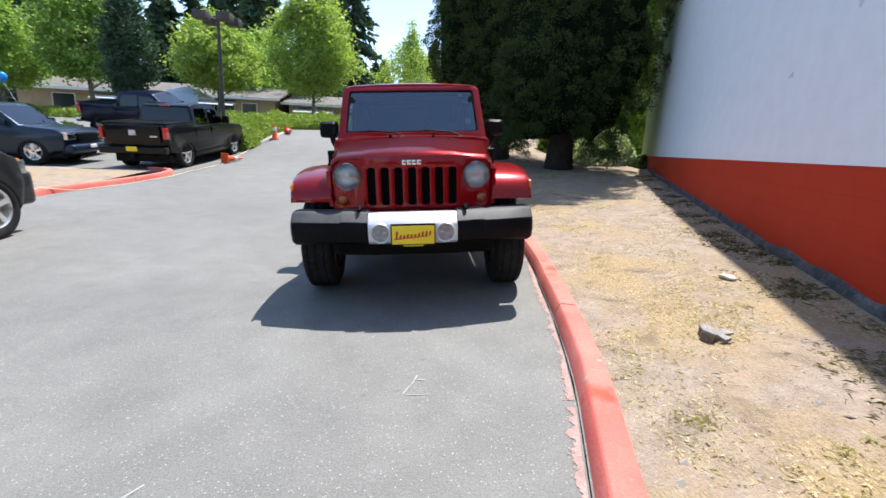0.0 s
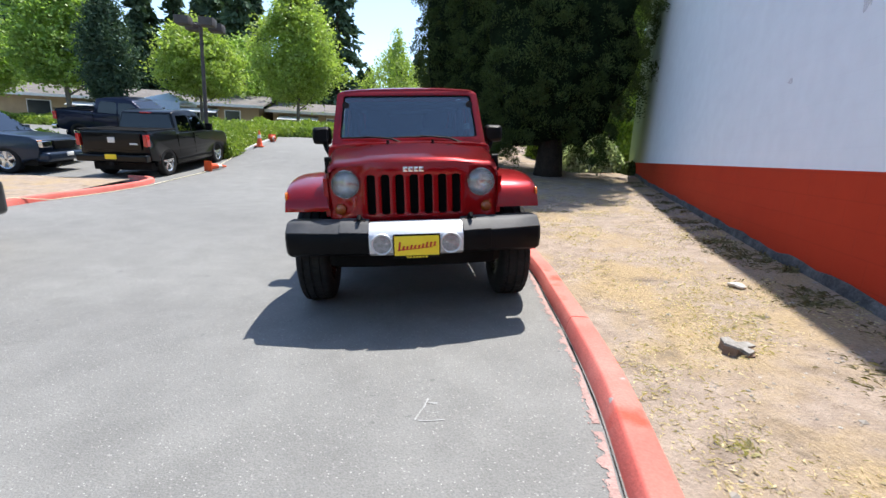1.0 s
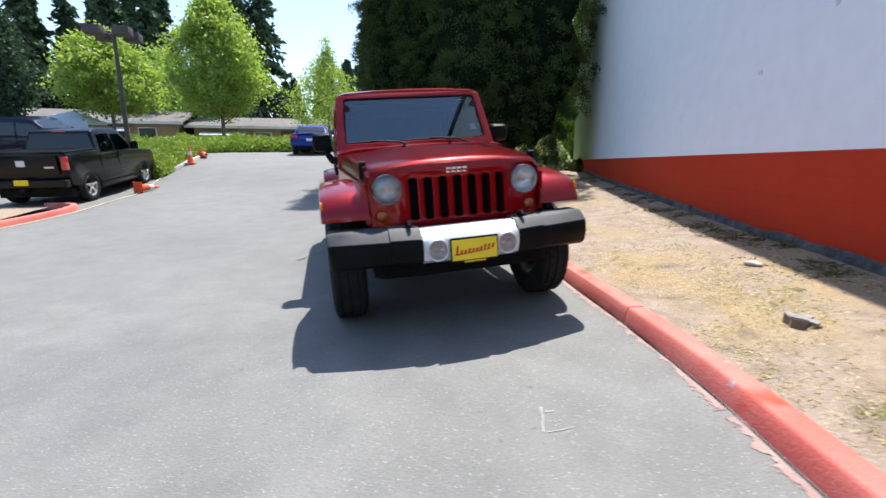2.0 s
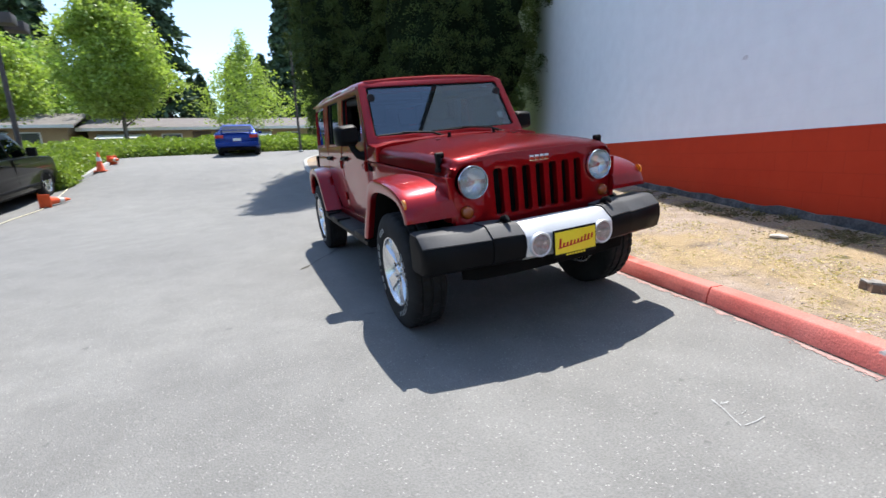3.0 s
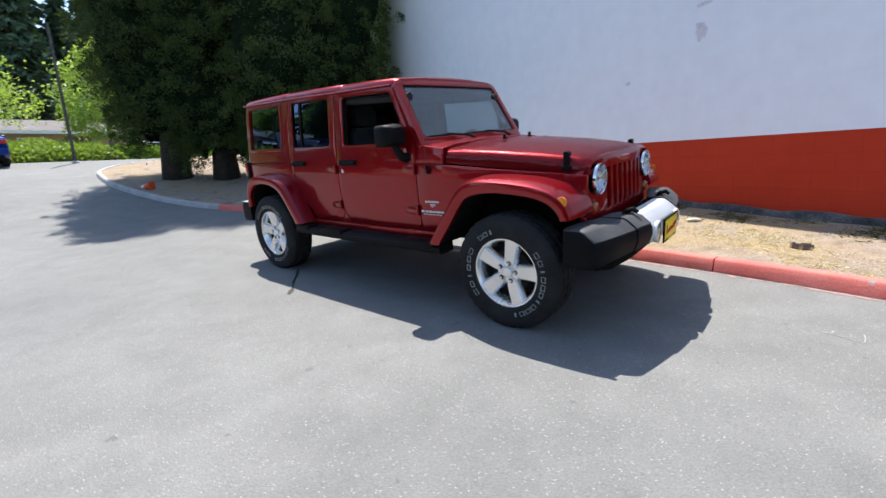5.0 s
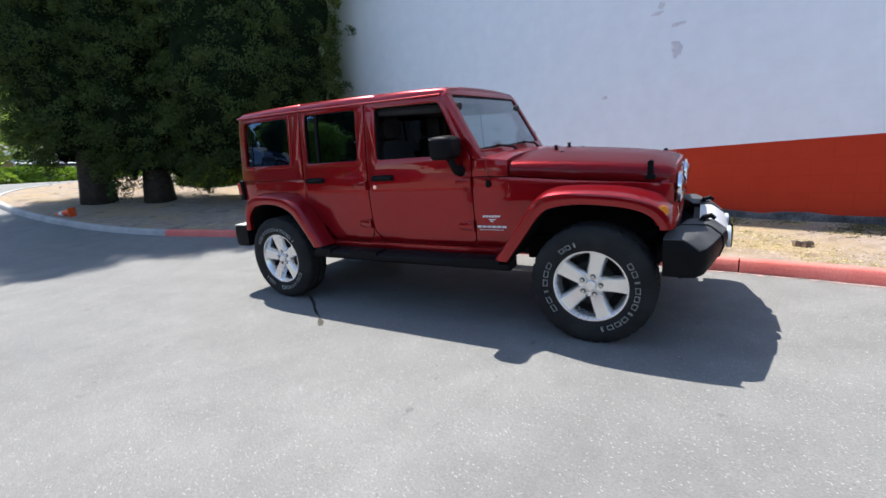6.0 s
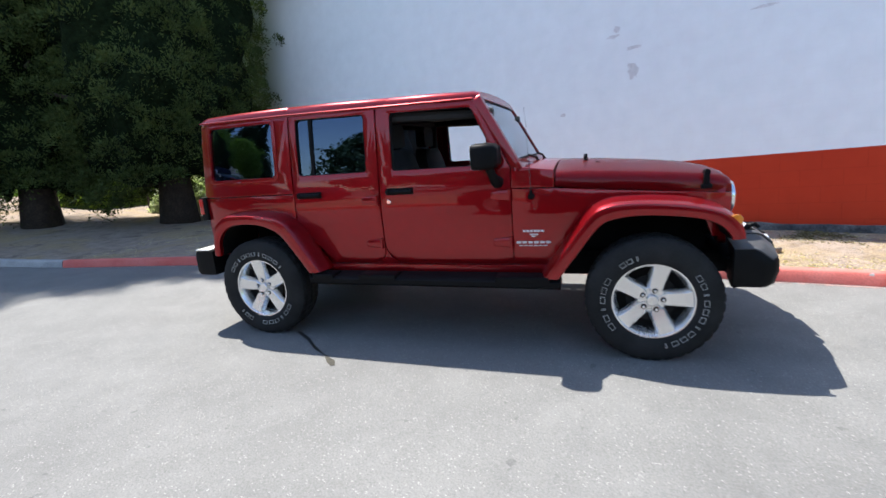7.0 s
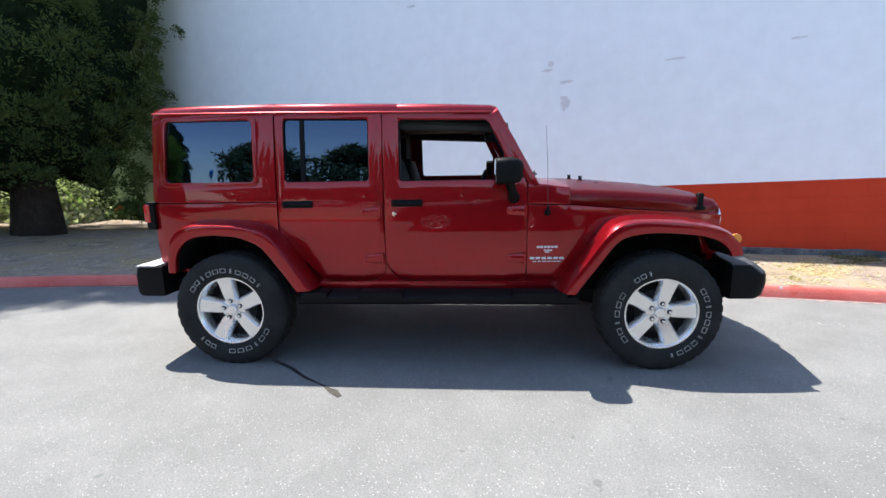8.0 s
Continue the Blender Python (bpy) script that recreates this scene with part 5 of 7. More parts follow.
        part("turn_lamp", spin([(-0.03, 0.0), (-0.027, 0.02), (-0.018, 0.036), (-0.008, 0.04), (0.02, 0.04)], (sx * 0.53, -0.46, 0.77), 24, "y"), AMBER_DARK, gr, "round amber turn lamp")
    # plain silver marks where the maker's name stands
    for x0, x1, z0, z1 in ((-0.074, -0.042, 1.03, 1.066), (-0.036, -0.004, 1.03, 1.066), (0.002, 0.034, 1.03, 1.066), (0.04, 0.072, 1.03, 1.066)):
        part("emblem", box(x0, x1, grille_at(0, 1.045, 0)[1] - 0.008, grille_at(0, 1.045, 0)[1] + 0.002, z0, z1, 0.002), CHROME, gr, "small silver emblem bar")

    # wheel-arch flares
    front_st = smooth_stations([(0.668, 0.505, 0.56, 0.498), (0.515, 0.72, 0.43, 0.68), (0.375, 0.915, 0.31, 0.84), (0.265, 0.98, 0.21, 0.885), (0.1, 0.992, 0.06, 0.902), (-0.12, 0.978, -0.12, 0.892),
                                (-0.26, 0.954, -0.25, 0.872), (-0.37, 0.918, -0.33, 0.84), (-0.438, 0.862, -0.375, 0.8), (-0.47, 0.8, -0.395, 0.77), (-0.478, 0.762, -0.4, 0.752)])
    flare(front_st, -0.735, -0.6, -0.928, "front_flare", car)
    rear_st = smooth_stations([(2.345, 0.525, 2.46, 0.515), (2.46, 0.69, 2.56, 0.66), (2.585, 0.872, 2.68, 0.815), (2.7, 0.95, 2.79, 0.875), (2.86, 0.982, 2.9, 0.902), (3.05, 0.99, 3.05, 0.906), (3.2, 0.98, 3.17, 0.885),
                               (3.305, 0.915, 3.245, 0.83), (3.345, 0.8, 3.285, 0.76), (3.36, 0.655, 3.3, 0.65)])
    flare(rear_st, -0.745, -0.745, -0.925, "rear_flare", car)
    for sx in (-1, 1):
        part("side_marker", sheet(circle(-0.415, 0.866, 0.033, 18), [], lambda u, v, d: (sx * (0.921 - d), u, v), 0.012, [], 0.004), AMBER, car, "amber side marker lamp")
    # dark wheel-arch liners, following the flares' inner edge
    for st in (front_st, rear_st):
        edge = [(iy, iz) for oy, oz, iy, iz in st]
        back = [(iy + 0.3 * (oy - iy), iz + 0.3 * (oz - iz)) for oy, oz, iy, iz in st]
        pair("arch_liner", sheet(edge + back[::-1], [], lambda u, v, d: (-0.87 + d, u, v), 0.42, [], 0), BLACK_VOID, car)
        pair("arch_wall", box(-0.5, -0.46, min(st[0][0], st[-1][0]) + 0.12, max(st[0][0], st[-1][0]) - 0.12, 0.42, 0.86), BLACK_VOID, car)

    # bumpers
    def bumper_ring(x, yf, yb, z0, z1, t=0.03):
        return [(x, yb, z0), (x, yf + 2 * t, z0), (x, yf + 0.02, z0 + t * 0.8), (x, yf, z0 + (z1 - z0) * 0.42), (x, yf + 0.004, z1 - 0.078), (x, yf + 0.014, z1 - 0.062), (x, yf + 0.075, z1 - 0.012), (x, yf + 0.1, z1), (x, yb, z1)]
    st = [(-0.907, -0.57, -0.42, 0.48, 0.665), (-0.9, -0.622, -0.42, 0.468, 0.692), (-0.872, -0.655, -0.42, 0.462, 0.7), (-0.7, -0.697, -0.44, 0.472, 0.7), (-0.52, -0.735, -0.5, 0.482, 0.7)]
    pair("bumper_end", loft([bumper_ring(*s) for s in st]), BLACK_PLASTIC, car, "black plastic bumper end")
    # paler pads hold the sunlight on the bumper ends in their colour
    pad = []
    for x, yf, yb, z0, z1 in st:
        pad.append([(x, yb, z1 + 0.005), (x, yf + 0.098, z1 + 0.005), (x, yf + 0.072, z1 - 0.006), (x, yf + 0.011, z1 - 0.056), (x, yf + 0.016, z1 - 0.066), (x, yf + 0.08, z1 - 0.016), (x, yb, z1 - 0.01)])
    pair("lit_end_pad", loft(pad[1:]), GREY_PLASTIC, car, "textured bumper-end pad, sunlight painted in as paler grey")
    st = [(-0.518, -0.742, -0.5, 0.48, 0.708), (-0.42, -0.757, -0.52, 0.482, 0.708), (-0.322, -0.77, -0.55, 0.484, 0.704)]
    fb = part("bumper", loft([bumper_ring(*s) for s in ((-0.5, -0.72, -0.56, 0.48, 0.68), (0.0, -0.745, -0.56, 0.48, 0.68), (0.5, -0.72, -0.56, 0.48, 0.68))]), BLACK_PLASTIC, car, "black front bumper with a silver middle")
    pair("step_pad", loft([bumper_ring(*s) for s in st]), BLACK_PLASTIC, fb, "black textured bumper step")
    # the same painted sunlight over the step tops
    pad = []
    for x, yf, yb, z0, z1 in st:
        pad.append([(x, yb, z1 + 0.005), (x, yf + 0.098, z1 + 0.005), (x, yf + 0.072, z1 - 0.006), (x, yf + 0.011, z1 - 0.056), (x, yf + 0.016, z1 - 0.066), (x, yf + 0.08, z1 - 0.016), (x, yb, z1 - 0.01)])
    pair("lit_top_pad", loft(pad), GREY_PLASTIC, fb, "textured bumper pad, sunlight painted in as paler grey")
    # unseen plates added to keep sun slits off the ground below
    part("sun_block_plate", box(-0.76, 0.76, -0.64, -0.41, 0.6, 0.615, 0.004), BLACK_VOID, car, "unseen black plate added to block sun behind the bumper")
    part("sun_block_plate", box(-0.6, 0.6, -0.41, 0.62, 0.6, 0.615, 0.004), BLACK_VOID, car, "unseen black plate added to block sun under the engine")
    part("applique", loft([bumper_ring(*s) for s in ((-0.319, -0.772, -0.6, 0.482, 0.7), (-0.2, -0.782, -0.6, 0.482, 0.702), (0.2, -0.782, -0.6, 0.482, 0.702), (0.319, -0.772, -0.6, 0.482, 0.7))]), SILVER_TRIM, fb, "silver bumper middle")
    for sx in (-1, 1):
        fog = part("fog_lamp", spin([(-0.008, 0.06), (-0.012, 0.064), (-0.013, 0.07), (-0.008, 0.074), (0.01, 0.074)], (sx * 0.232, -0.776, 0.572), 30, "y"), SILVER_TRIM, fb, "round fog lamp")
        part("bowl", spin([(0.0, 0.0), (-0.001, 0.03), (-0.004, 0.062)], (sx * 0.232, -0.78, 0.572), 26, "y"), FOG_BOWL, fog)
        part("lens", spin([(-0.016, 0.0), (-0.014, 0.03), (-0.01, 0.062)], (sx * 0.232, -0.776, 0.572), 26, "y"), LENS_CLEAR, fog)
        bm = tube([(sx * 0.385, -0.6, 0.69), (sx * 0.385, -0.63, 0.735), (sx * 0.385, -0.665, 0.745), (sx * 0.385, -0.69, 0.725)], [0.02, 0.018, 0.016, 0.012], 8)
        add_box(bm, sx * 0.385 - 0.04, sx * 0.385 + 0.04, -0.66, -0.6, 0.7, 0.716, 0.005)
        part("tow_hook", bm, BLACK_PLASTIC, fb, "black tow hook")
    pl = part("plate_frame", box(-0.158, 0.158, -0.803, -0.79, 0.476, 0.642, 0.006), BLACK_PLASTIC, fb, "black dealer plate frame")
    part("plate", box(-0.15, 0.15, -0.8065, -0.8, 0.496, 0.63, 0.003), PLATE_YELLOW, pl, "yellow dealer plate with red script")
    # the dealer's name as plain slanting red strokes
    rn = random.Random(4)
    for k in range(10):
        x0 = -0.125 + 0.0262 * k
        hgt = 0.052 if k == 0 else rn.uniform(0.018, 0.034)
        zb = 0.538 + 0.0022 * k
        part("script_stroke", prism([(x0, zb), (x0 + 0.013, zb), (x0 + 0.019, zb + hgt), (x0 + 0.006, zb + hgt)], 1, -0.809, -0.8068), PLATE_RED, pl)
    part("script_line", prism([(-0.13, 0.53), (0.1, 0.55), (0.11, 0.556), (-0.13, 0.537)], 1, -0.809, -0.8068), PLATE_RED, pl)
    for k in range(7):
        part("frame_mark", box(-0.07 + 0.021 * k, -0.056 + 0.021 * k, -0.806, -0.8035, 0.48, 0.491), PLATE_YELLOW, pl)
    rings = [[(x, 3.44, 0.47), (x, yb - 0.02, 0.47), (x, yb, 0.5), (x, yb + 0.002, 0.62), (x, yb - 0.012, 0.668), (x, yb - 0.03, 0.676), (x, 3.44, 0.68)] for x, yb in ((-0.86, 3.6), (-0.85, 3.64), (-0.8, 3.672), (0, 3.69), (0.8, 3.672), (0.85, 3.64), (0.86, 3.6))]
    rb = part("rear_bumper", loft(rings), BLACK_PLASTIC, car, "black rear bumper with sunlight painted pale on its top")
    # silver-pale strip puts the sunlight on the bumper's top into its colour
    part("lit_top_pad", box(-0.84, 0.84, 3.5, 3.645, 0.68, 0.686, 0.003), SILVER_TRIM, rb)

    # side steps
    for sx in (-1, 1):
        bm = bmesh.new()
        add_loft(bm, [[(sx * a, y, z) for a, z in ((0.76, 0.43), (0.9, 0.425), (0.925, 0.445), (0.925, 0.475), (0.905, 0.492), (0.76, 0.5))] for y in (0.55, 0.6, 2.4, 2.45)])
        st_ob = part("side_step", bm, BLACK_PLASTIC, car, "black side step")
        for y0, y1 in ((0.62, 0.98), (1.72, 2.02), (2.24, 2.42)):
            part("tread_pad", box(min(sx * 0.79, sx * 0.93), max(sx * 0.79, sx * 0.93), y0, y1, 0.47, 0.512, 0.012), BLACK_PLASTIC, st_ob)
        for y in (0.75, 1.5, 2.3):
            part("bracket", tube([(sx * 0.55, y, 0.45), (sx * 0.8, y, 0.44)], 0.02, 6), DARK_METAL, st_ob)

    # mirrors
    for sx in (-1, 1):
        bm = loft([[(sx * x, y, z) for x, z in round_loop([(0.79, z0), (xo, z0 + 0.01), (xo, z1 - 0.01), (0.79, z1)], 0.03, 3)] for y, z0, z1, xo in ((0.925, 1.255, 1.375, 0.93), (0.95, 1.232, 1.394, 0.955), (1.0, 1.222, 1.402, 0.962), (1.085, 1.222, 1.4, 0.962), (1.095, 1.228, 1.394, 0.956))])
        mir = part("mirror", bm, BLACK_PLASTIC, car, "black door mirror")
        bm = tube([(sx * 0.75, 0.965, 1.135), (sx * 0.8, 0.97, 1.145), (sx * 0.83, 0.985, 1.19), (sx * 0.84, 1.0, 1.24)], [0.045, 0.036, 0.028, 0.03], 10)
        part("arm", bm, BLACK_PLASTIC, mir)
        part("mirror_glass", box(min(sx * 0.81, sx * 0.945), max(sx * 0.81, sx * 0.945), 1.095, 1.099, 1.238, 1.386), CHROME, mir)
    # antenna on the right-hand scuttle
    bm = spin([(0.0, 0.022), (-0.012, 0.022), (-0.02, 0.014), (-0.02, 0.0)], (side_x(0.74, 1.03), 0.74, 1.03), 14, "x")
    add_tube(bm, [(-0.775, 0.74, 1.02), (-0.782, 0.74, 1.075)], [0.014, 0.008], 8)
    ant = part("antenna_base", bm, BLACK_PLASTIC, car, "black antenna base")
    part("mast", tube([(-0.782, 0.74, 1.07), (-0.785, 0.75, 1.35), (-0.788, 0.765, 1.6)], [0.0022, 0.0014, 0.001], 6), GREY_PLASTIC, ant, "thin steel antenna mast")
    # wing badges as plain silver bars
    for sx in (-1, 1):
        xb = side_x(0.74, 0.76)
        for y0, y1, z0, z1 in ((0.665, 0.81, 0.785, 0.8), (0.7, 0.775, 0.765, 0.773), (0.72, 0.755, 0.752, 0.76), (0.62, 0.86, 0.706, 0.722), (0.64, 0.84, 0.688, 0.694)):
            n = 6 if y1 - y0 > 0.1 else 1
            for k in range(n):
                a, b = y0 + (y1 - y0) * k / n, y0 + (y1 - y0) * (k + 0.78) / n
                part("badge", box(min(sx * (-xb - 0.002), sx * (-xb + 0.004)), max(sx * (-xb - 0.002), sx * (-xb + 0.004)), a, b, z0, z1, 0.001), SILVER_TRIM, car, "small silver badge bar")

    # cabin
    part("cabin_floor", box(-0.7, 0.7, 0.62, 3.48, 0.5, 0.56, 0.01), BLACK_VOID, car)
    part("firewall", box(-0.7, 0.7, 0.6, 0.64, 0.52, 1.17), BLACK_VOID, car)
    dash = part("dashboard", loft([[(x, 0.66, 0.8), (x, 0.66, 1.18), (x, 0.76, 1.2), (x, 0.95, 1.17), (x, 1.04, 1.1), (x, 1.02, 0.85), (x, 0.9, 0.8)] for x in (-0.68, 0.0, 0.68)]), BLACK_PLASTIC, car, "black dashboard")
    for sx, y in ((-0.36, 1.5), (0.36, 1.5), (-0.34, 2.4), (0.34, 2.4)):
        seat = part("seat", loft([[(sx + a * w, yy, z) for a, z in ((-1, z0), (-1, z1 - 0.03), (-0.8, z1), (0.8, z1), (1, z1 - 0.03), (1, z0))] for yy, w, z0, z1 in ((y - 0.25, 0.2, 0.62, 0.84), (y - 0.2, 0.25, 0.6, 0.88), (y + 0.15, 0.26, 0.6, 0.86), (y + 0.26, 0.24, 0.62, 0.84))]), CLOTH, car, "charcoal cloth seat")
        part("seat_back", loft([[(sx - w, yy - 0.05, z), (sx - w * 0.8, yy - 0.075, z), (sx + w * 0.8, yy - 0.075, z), (sx + w, yy - 0.05, z), (sx + w * 0.9, yy + 0.06, z), (sx - w * 0.9, yy + 0.06, z)]
                                for z, w, yy in ((0.78, 0.24, y + 0.2), (0.95, 0.26, y + 0.24), (1.2, 0.25, y + 0.31), (1.36, 0.2, y + 0.35), (1.4, 0.14, y + 0.36))]), CLOTH, seat)
        part("head_rest", loft([[(sx - w, y + 0.33, z), (sx + w, y + 0.33, z), (sx + w * 0.9, y + 0.42, z), (sx - w * 0.9, y + 0.42, z)] for z, w in ((1.42, 0.08), (1.44, 0.12), (1.56, 0.125), (1.6, 0.09))]), CLOTH, seat)
    wheel = part("steering_wheel", tube([(0.36 + 0.18 * math.cos(a), 1.18 - 0.06 * math.sin(a), 1.13 + 0.17 * math.sin(a)) for a in (2 * math.pi * k / 24 for k in range(25))], 0.016, 8), BLACK_PLASTIC, car)
    part("steering_hub", spin([(-0.04, 0.0), (-0.04, 0.06), (0.02, 0.07), (0.1, 0.03)], (0.36, 1.16, 1.13), 16, "y"), BLACK_PLASTIC, wheel)
    for dx in (-1, 1):
        part("wheel_spoke", tube([(0.36, 1.17, 1.13), (0.36 + dx * 0.17, 1.18, 1.13)], 0.014, 6), BLACK_PLASTIC, wheel)
    part("rear_view_mirror", box(-0.11, 0.11, 1.12, 1.14, 1.56, 1.62, 0.012), BLACK_PLASTIC, car)
    for sx in (-1, 1):
        part("roll_bar", tube([(sx * 0.62, 1.0, 1.6), (sx * 0.63, 1.85, 1.64), (sx * 0.63, 2.6, 1.64), (sx * 0.64, 3.3, 1.3), (sx * 0.64, 3.4, 0.7)], 0.035, 8), CLOTH, car, "padded roll bar")
        part("roll_post", tube([(sx * 0.64, 1.9, 0.6), (sx * 0.63, 1.87, 1.64)], 0.04, 8), CLOTH, car)
    part("roll_hoop", tube([(-0.63, 1.87, 1.64), (0.63, 1.87, 1.64)], 0.035, 8), CLOTH, car)
    part("visor", box(-0.58, -0.12, 1.1, 1.24, 1.64, 1.66, 0.006), BEIGE, car)
    part("visor", box(0.12, 0.58, 1.1, 1.24, 1.64, 1.66, 0.006), BEIGE, car)

    # chassis
    for sx in (-1, 1):
        part("frame_rail", box(sx * 0.42 - 0.05, sx * 0.42 + 0.05, -0.55, 3.5, 0.44, 0.58, 0.01), DARK_METAL, car)
    for y in (0, 2.947):
        bm = tube([(-0.68, y, 0.375), (0.68, y, 0.375)], 0.045, 10)
        add_spin(bm, [(-0.13, 0.0), (-0.12, 0.08), (0.0, 0.13), (0.12, 0.08), (0.13, 0.0)], (0.18, y, 0.385), 16, "y")
        part("axle", bm, DARK_METAL, car, "dark solid axle")
    part("skid_plate", box(-0.35, 0.35, 1.2, 2.0, 0.34, 0.46, 0.03), DARK_METAL, car)
    part("engine_block", box(-0.35, 0.35, -0.35, 0.6, 0.46, 0.95), BLACK_VOID, car)
    part("air_dam", loft([[(x, y, 0.37), (x, y - 0.03, 0.385), (x, y - 0.05, 0.5), (x, y + 0.02, 0.5)] for x, y in ((-0.62, -0.5), (-0.56, -0.57), (-0.3, -0.6), (0.3, -0.6), (0.56, -0.57), (0.62, -0.5))]), BLACK_VOID, car, "black plastic air dam under the bumper")
    part("cross_member", box(-0.5, 0.5, -0.6, -0.5, 0.42, 0.56, 0.015), DARK_METAL, car)
    part("tie_rod", tube([(-0.6, -0.15, 0.33), (0.6, -0.15, 0.37)], 0.018, 8), DARK_METAL, car)
    part("fuel_tank", box(-0.5, 0.3, 2.1, 2.7, 0.36, 0.52, 0.04), DARK_METAL, car)
    part("muffler", tube([(0.2, 3.25, 0.45), (0.55, 3.25, 0.45)], 0.09, 12), DARK_METAL, car)

    for cy, turn, letters in ((0.0, 0.541, 144), (2.947, 0.175, 30)):
        for side in (-1, 1):
            # each hub stands its tyre's radius above the road under it
            m = OFF_ROADER
            hub = m @ Vector((side * 0.788, cy, 0.375))
            off_road_wheel(car, side * 0.788, cy, 0.375 + road_z(hub.x, hub.y) + 0.401 - hub.z, side, turn, letters)
    return car


build_off_roader()


# ---- other vehicles ----
def car_paint(name, c):
    return paint_material(name, c, tuple(0.6 * v for v in c), 0.35, 0.3, 0.35)


BLACK_PAINT = car_paint("black_paint", (0.005, 0.005, 0.006))
CHARCOAL_PAINT = car_paint("charcoal_paint", (0.035, 0.036, 0.04))
NAVY_PAINT = car_paint("navy_paint", (0.012, 0.018, 0.045))
SLATE_PAINT = car_paint("slate_blue_paint", (0.03, 0.045, 0.075))
BLUE_PAINT = car_paint("bright_blue_paint", (0.01, 0.05, 0.32))
YELLOW_PAINT = car_paint("yellow_paint", (0.75, 0.5, 0.02))
WHITE_PAINT = car_paint("white_paint", (0.72, 0.73, 0.74))
SILVER_PAINT = car_paint("silver_paint", (0.5, 0.51, 0.53))
CAR_GLASS = glass_material("car_glass", (0.1, 0.11, 0.115), gloss=0.05)
ORANGE = surface("orange_plastic", (0.75, 0.08, 0.02), (0.85, 0.13, 0.03), 6, 0.5, bump=0.1, fine=60)


def on_ground(x, y, heading, wheelbase):
    """A pose on the ground facing heading (degrees from +y, turning left), pitched and rolled to the slope."""
    a = radians(heading)
    f = Vector((-math.sin(a), math.cos(a), 0))
    r = Vector((math.cos(a), math.sin(a), 0))
    h = wheelbase / 2
    zf, zb = road_z(x + f.x * h, y + f.y * h), road_z(x - f.x * h, y - f.y * h)
    zr, zl = road_z(x + r.x * 0.8, y + r.y * 0.8), road_z(x - r.x * 0.8, y - r.y * 0.8)
    fwd = (f + Vector((0, 0, (zf - zb) / wheelbase))).normalized()
    right = (r + Vector((0, 0, (zr - zl) / 1.6))).normalized()
    up = right.cross(fwd).normalized()
    right = fwd.cross(up)
    m = Matrix((right, fwd, up)).transposed().to_4x4()
    return Matrix.Translation((x, y, (zf + zb) / 2)) @ m


def road_wheel(parent, x, y, r, w, rim_r, spokes=5):
    base = new("wheel", None)
    base.parent = parent
    base.matrix_basis = pose(x, y, r) @ (Matrix() if x < 0 else Matrix.Rotation(math.pi, 4, "Z"))
    part("tyre", spin([(-w * 0.4, rim_r)] + [(a, b) for a, b in tyre_profile(r, rim_r, w)[1:-1]] + [(w * 0.4, rim_r)], segs=36), RUBBER, base)
    rim = part("rim", spin([(-w * 0.42, rim_r + 0.004), (-w * 0.46, rim_r), (-w * 0.4, rim_r - 0.02), (0.0, rim_r - 0.04), (0.05, 0.0)], segs=30), ALLOY, base, "silver alloy rim")
    for k in range(spokes):
        a = 2 * math.pi * k / spokes + 0.3
        ca, sa = math.cos(a), math.sin(a)
        part("spoke", loft([[(xx, q * ca - t * sa, q * sa + t * ca) for t, xx in ((-hw, -w * 0.2), (-hw, -w * 0.4), (hw, -w * 0.4), (hw, -w * 0.2))] for q, hw in ((0.03, 0.03), (rim_r * 0.6, 0.03), (rim_r - 0.01, 0.042))]), ALLOY, rim)
    return base


def arch(yc, r, n=9):
    """Points of a wheel cut-out from back to front along the sill."""
    return [(yc + r * math.cos(math.pi * (1 - k / (n - 1))), 0.32 + r * 0.98 * math.sin(math.pi * k / (n - 1))) for k in range(n)]


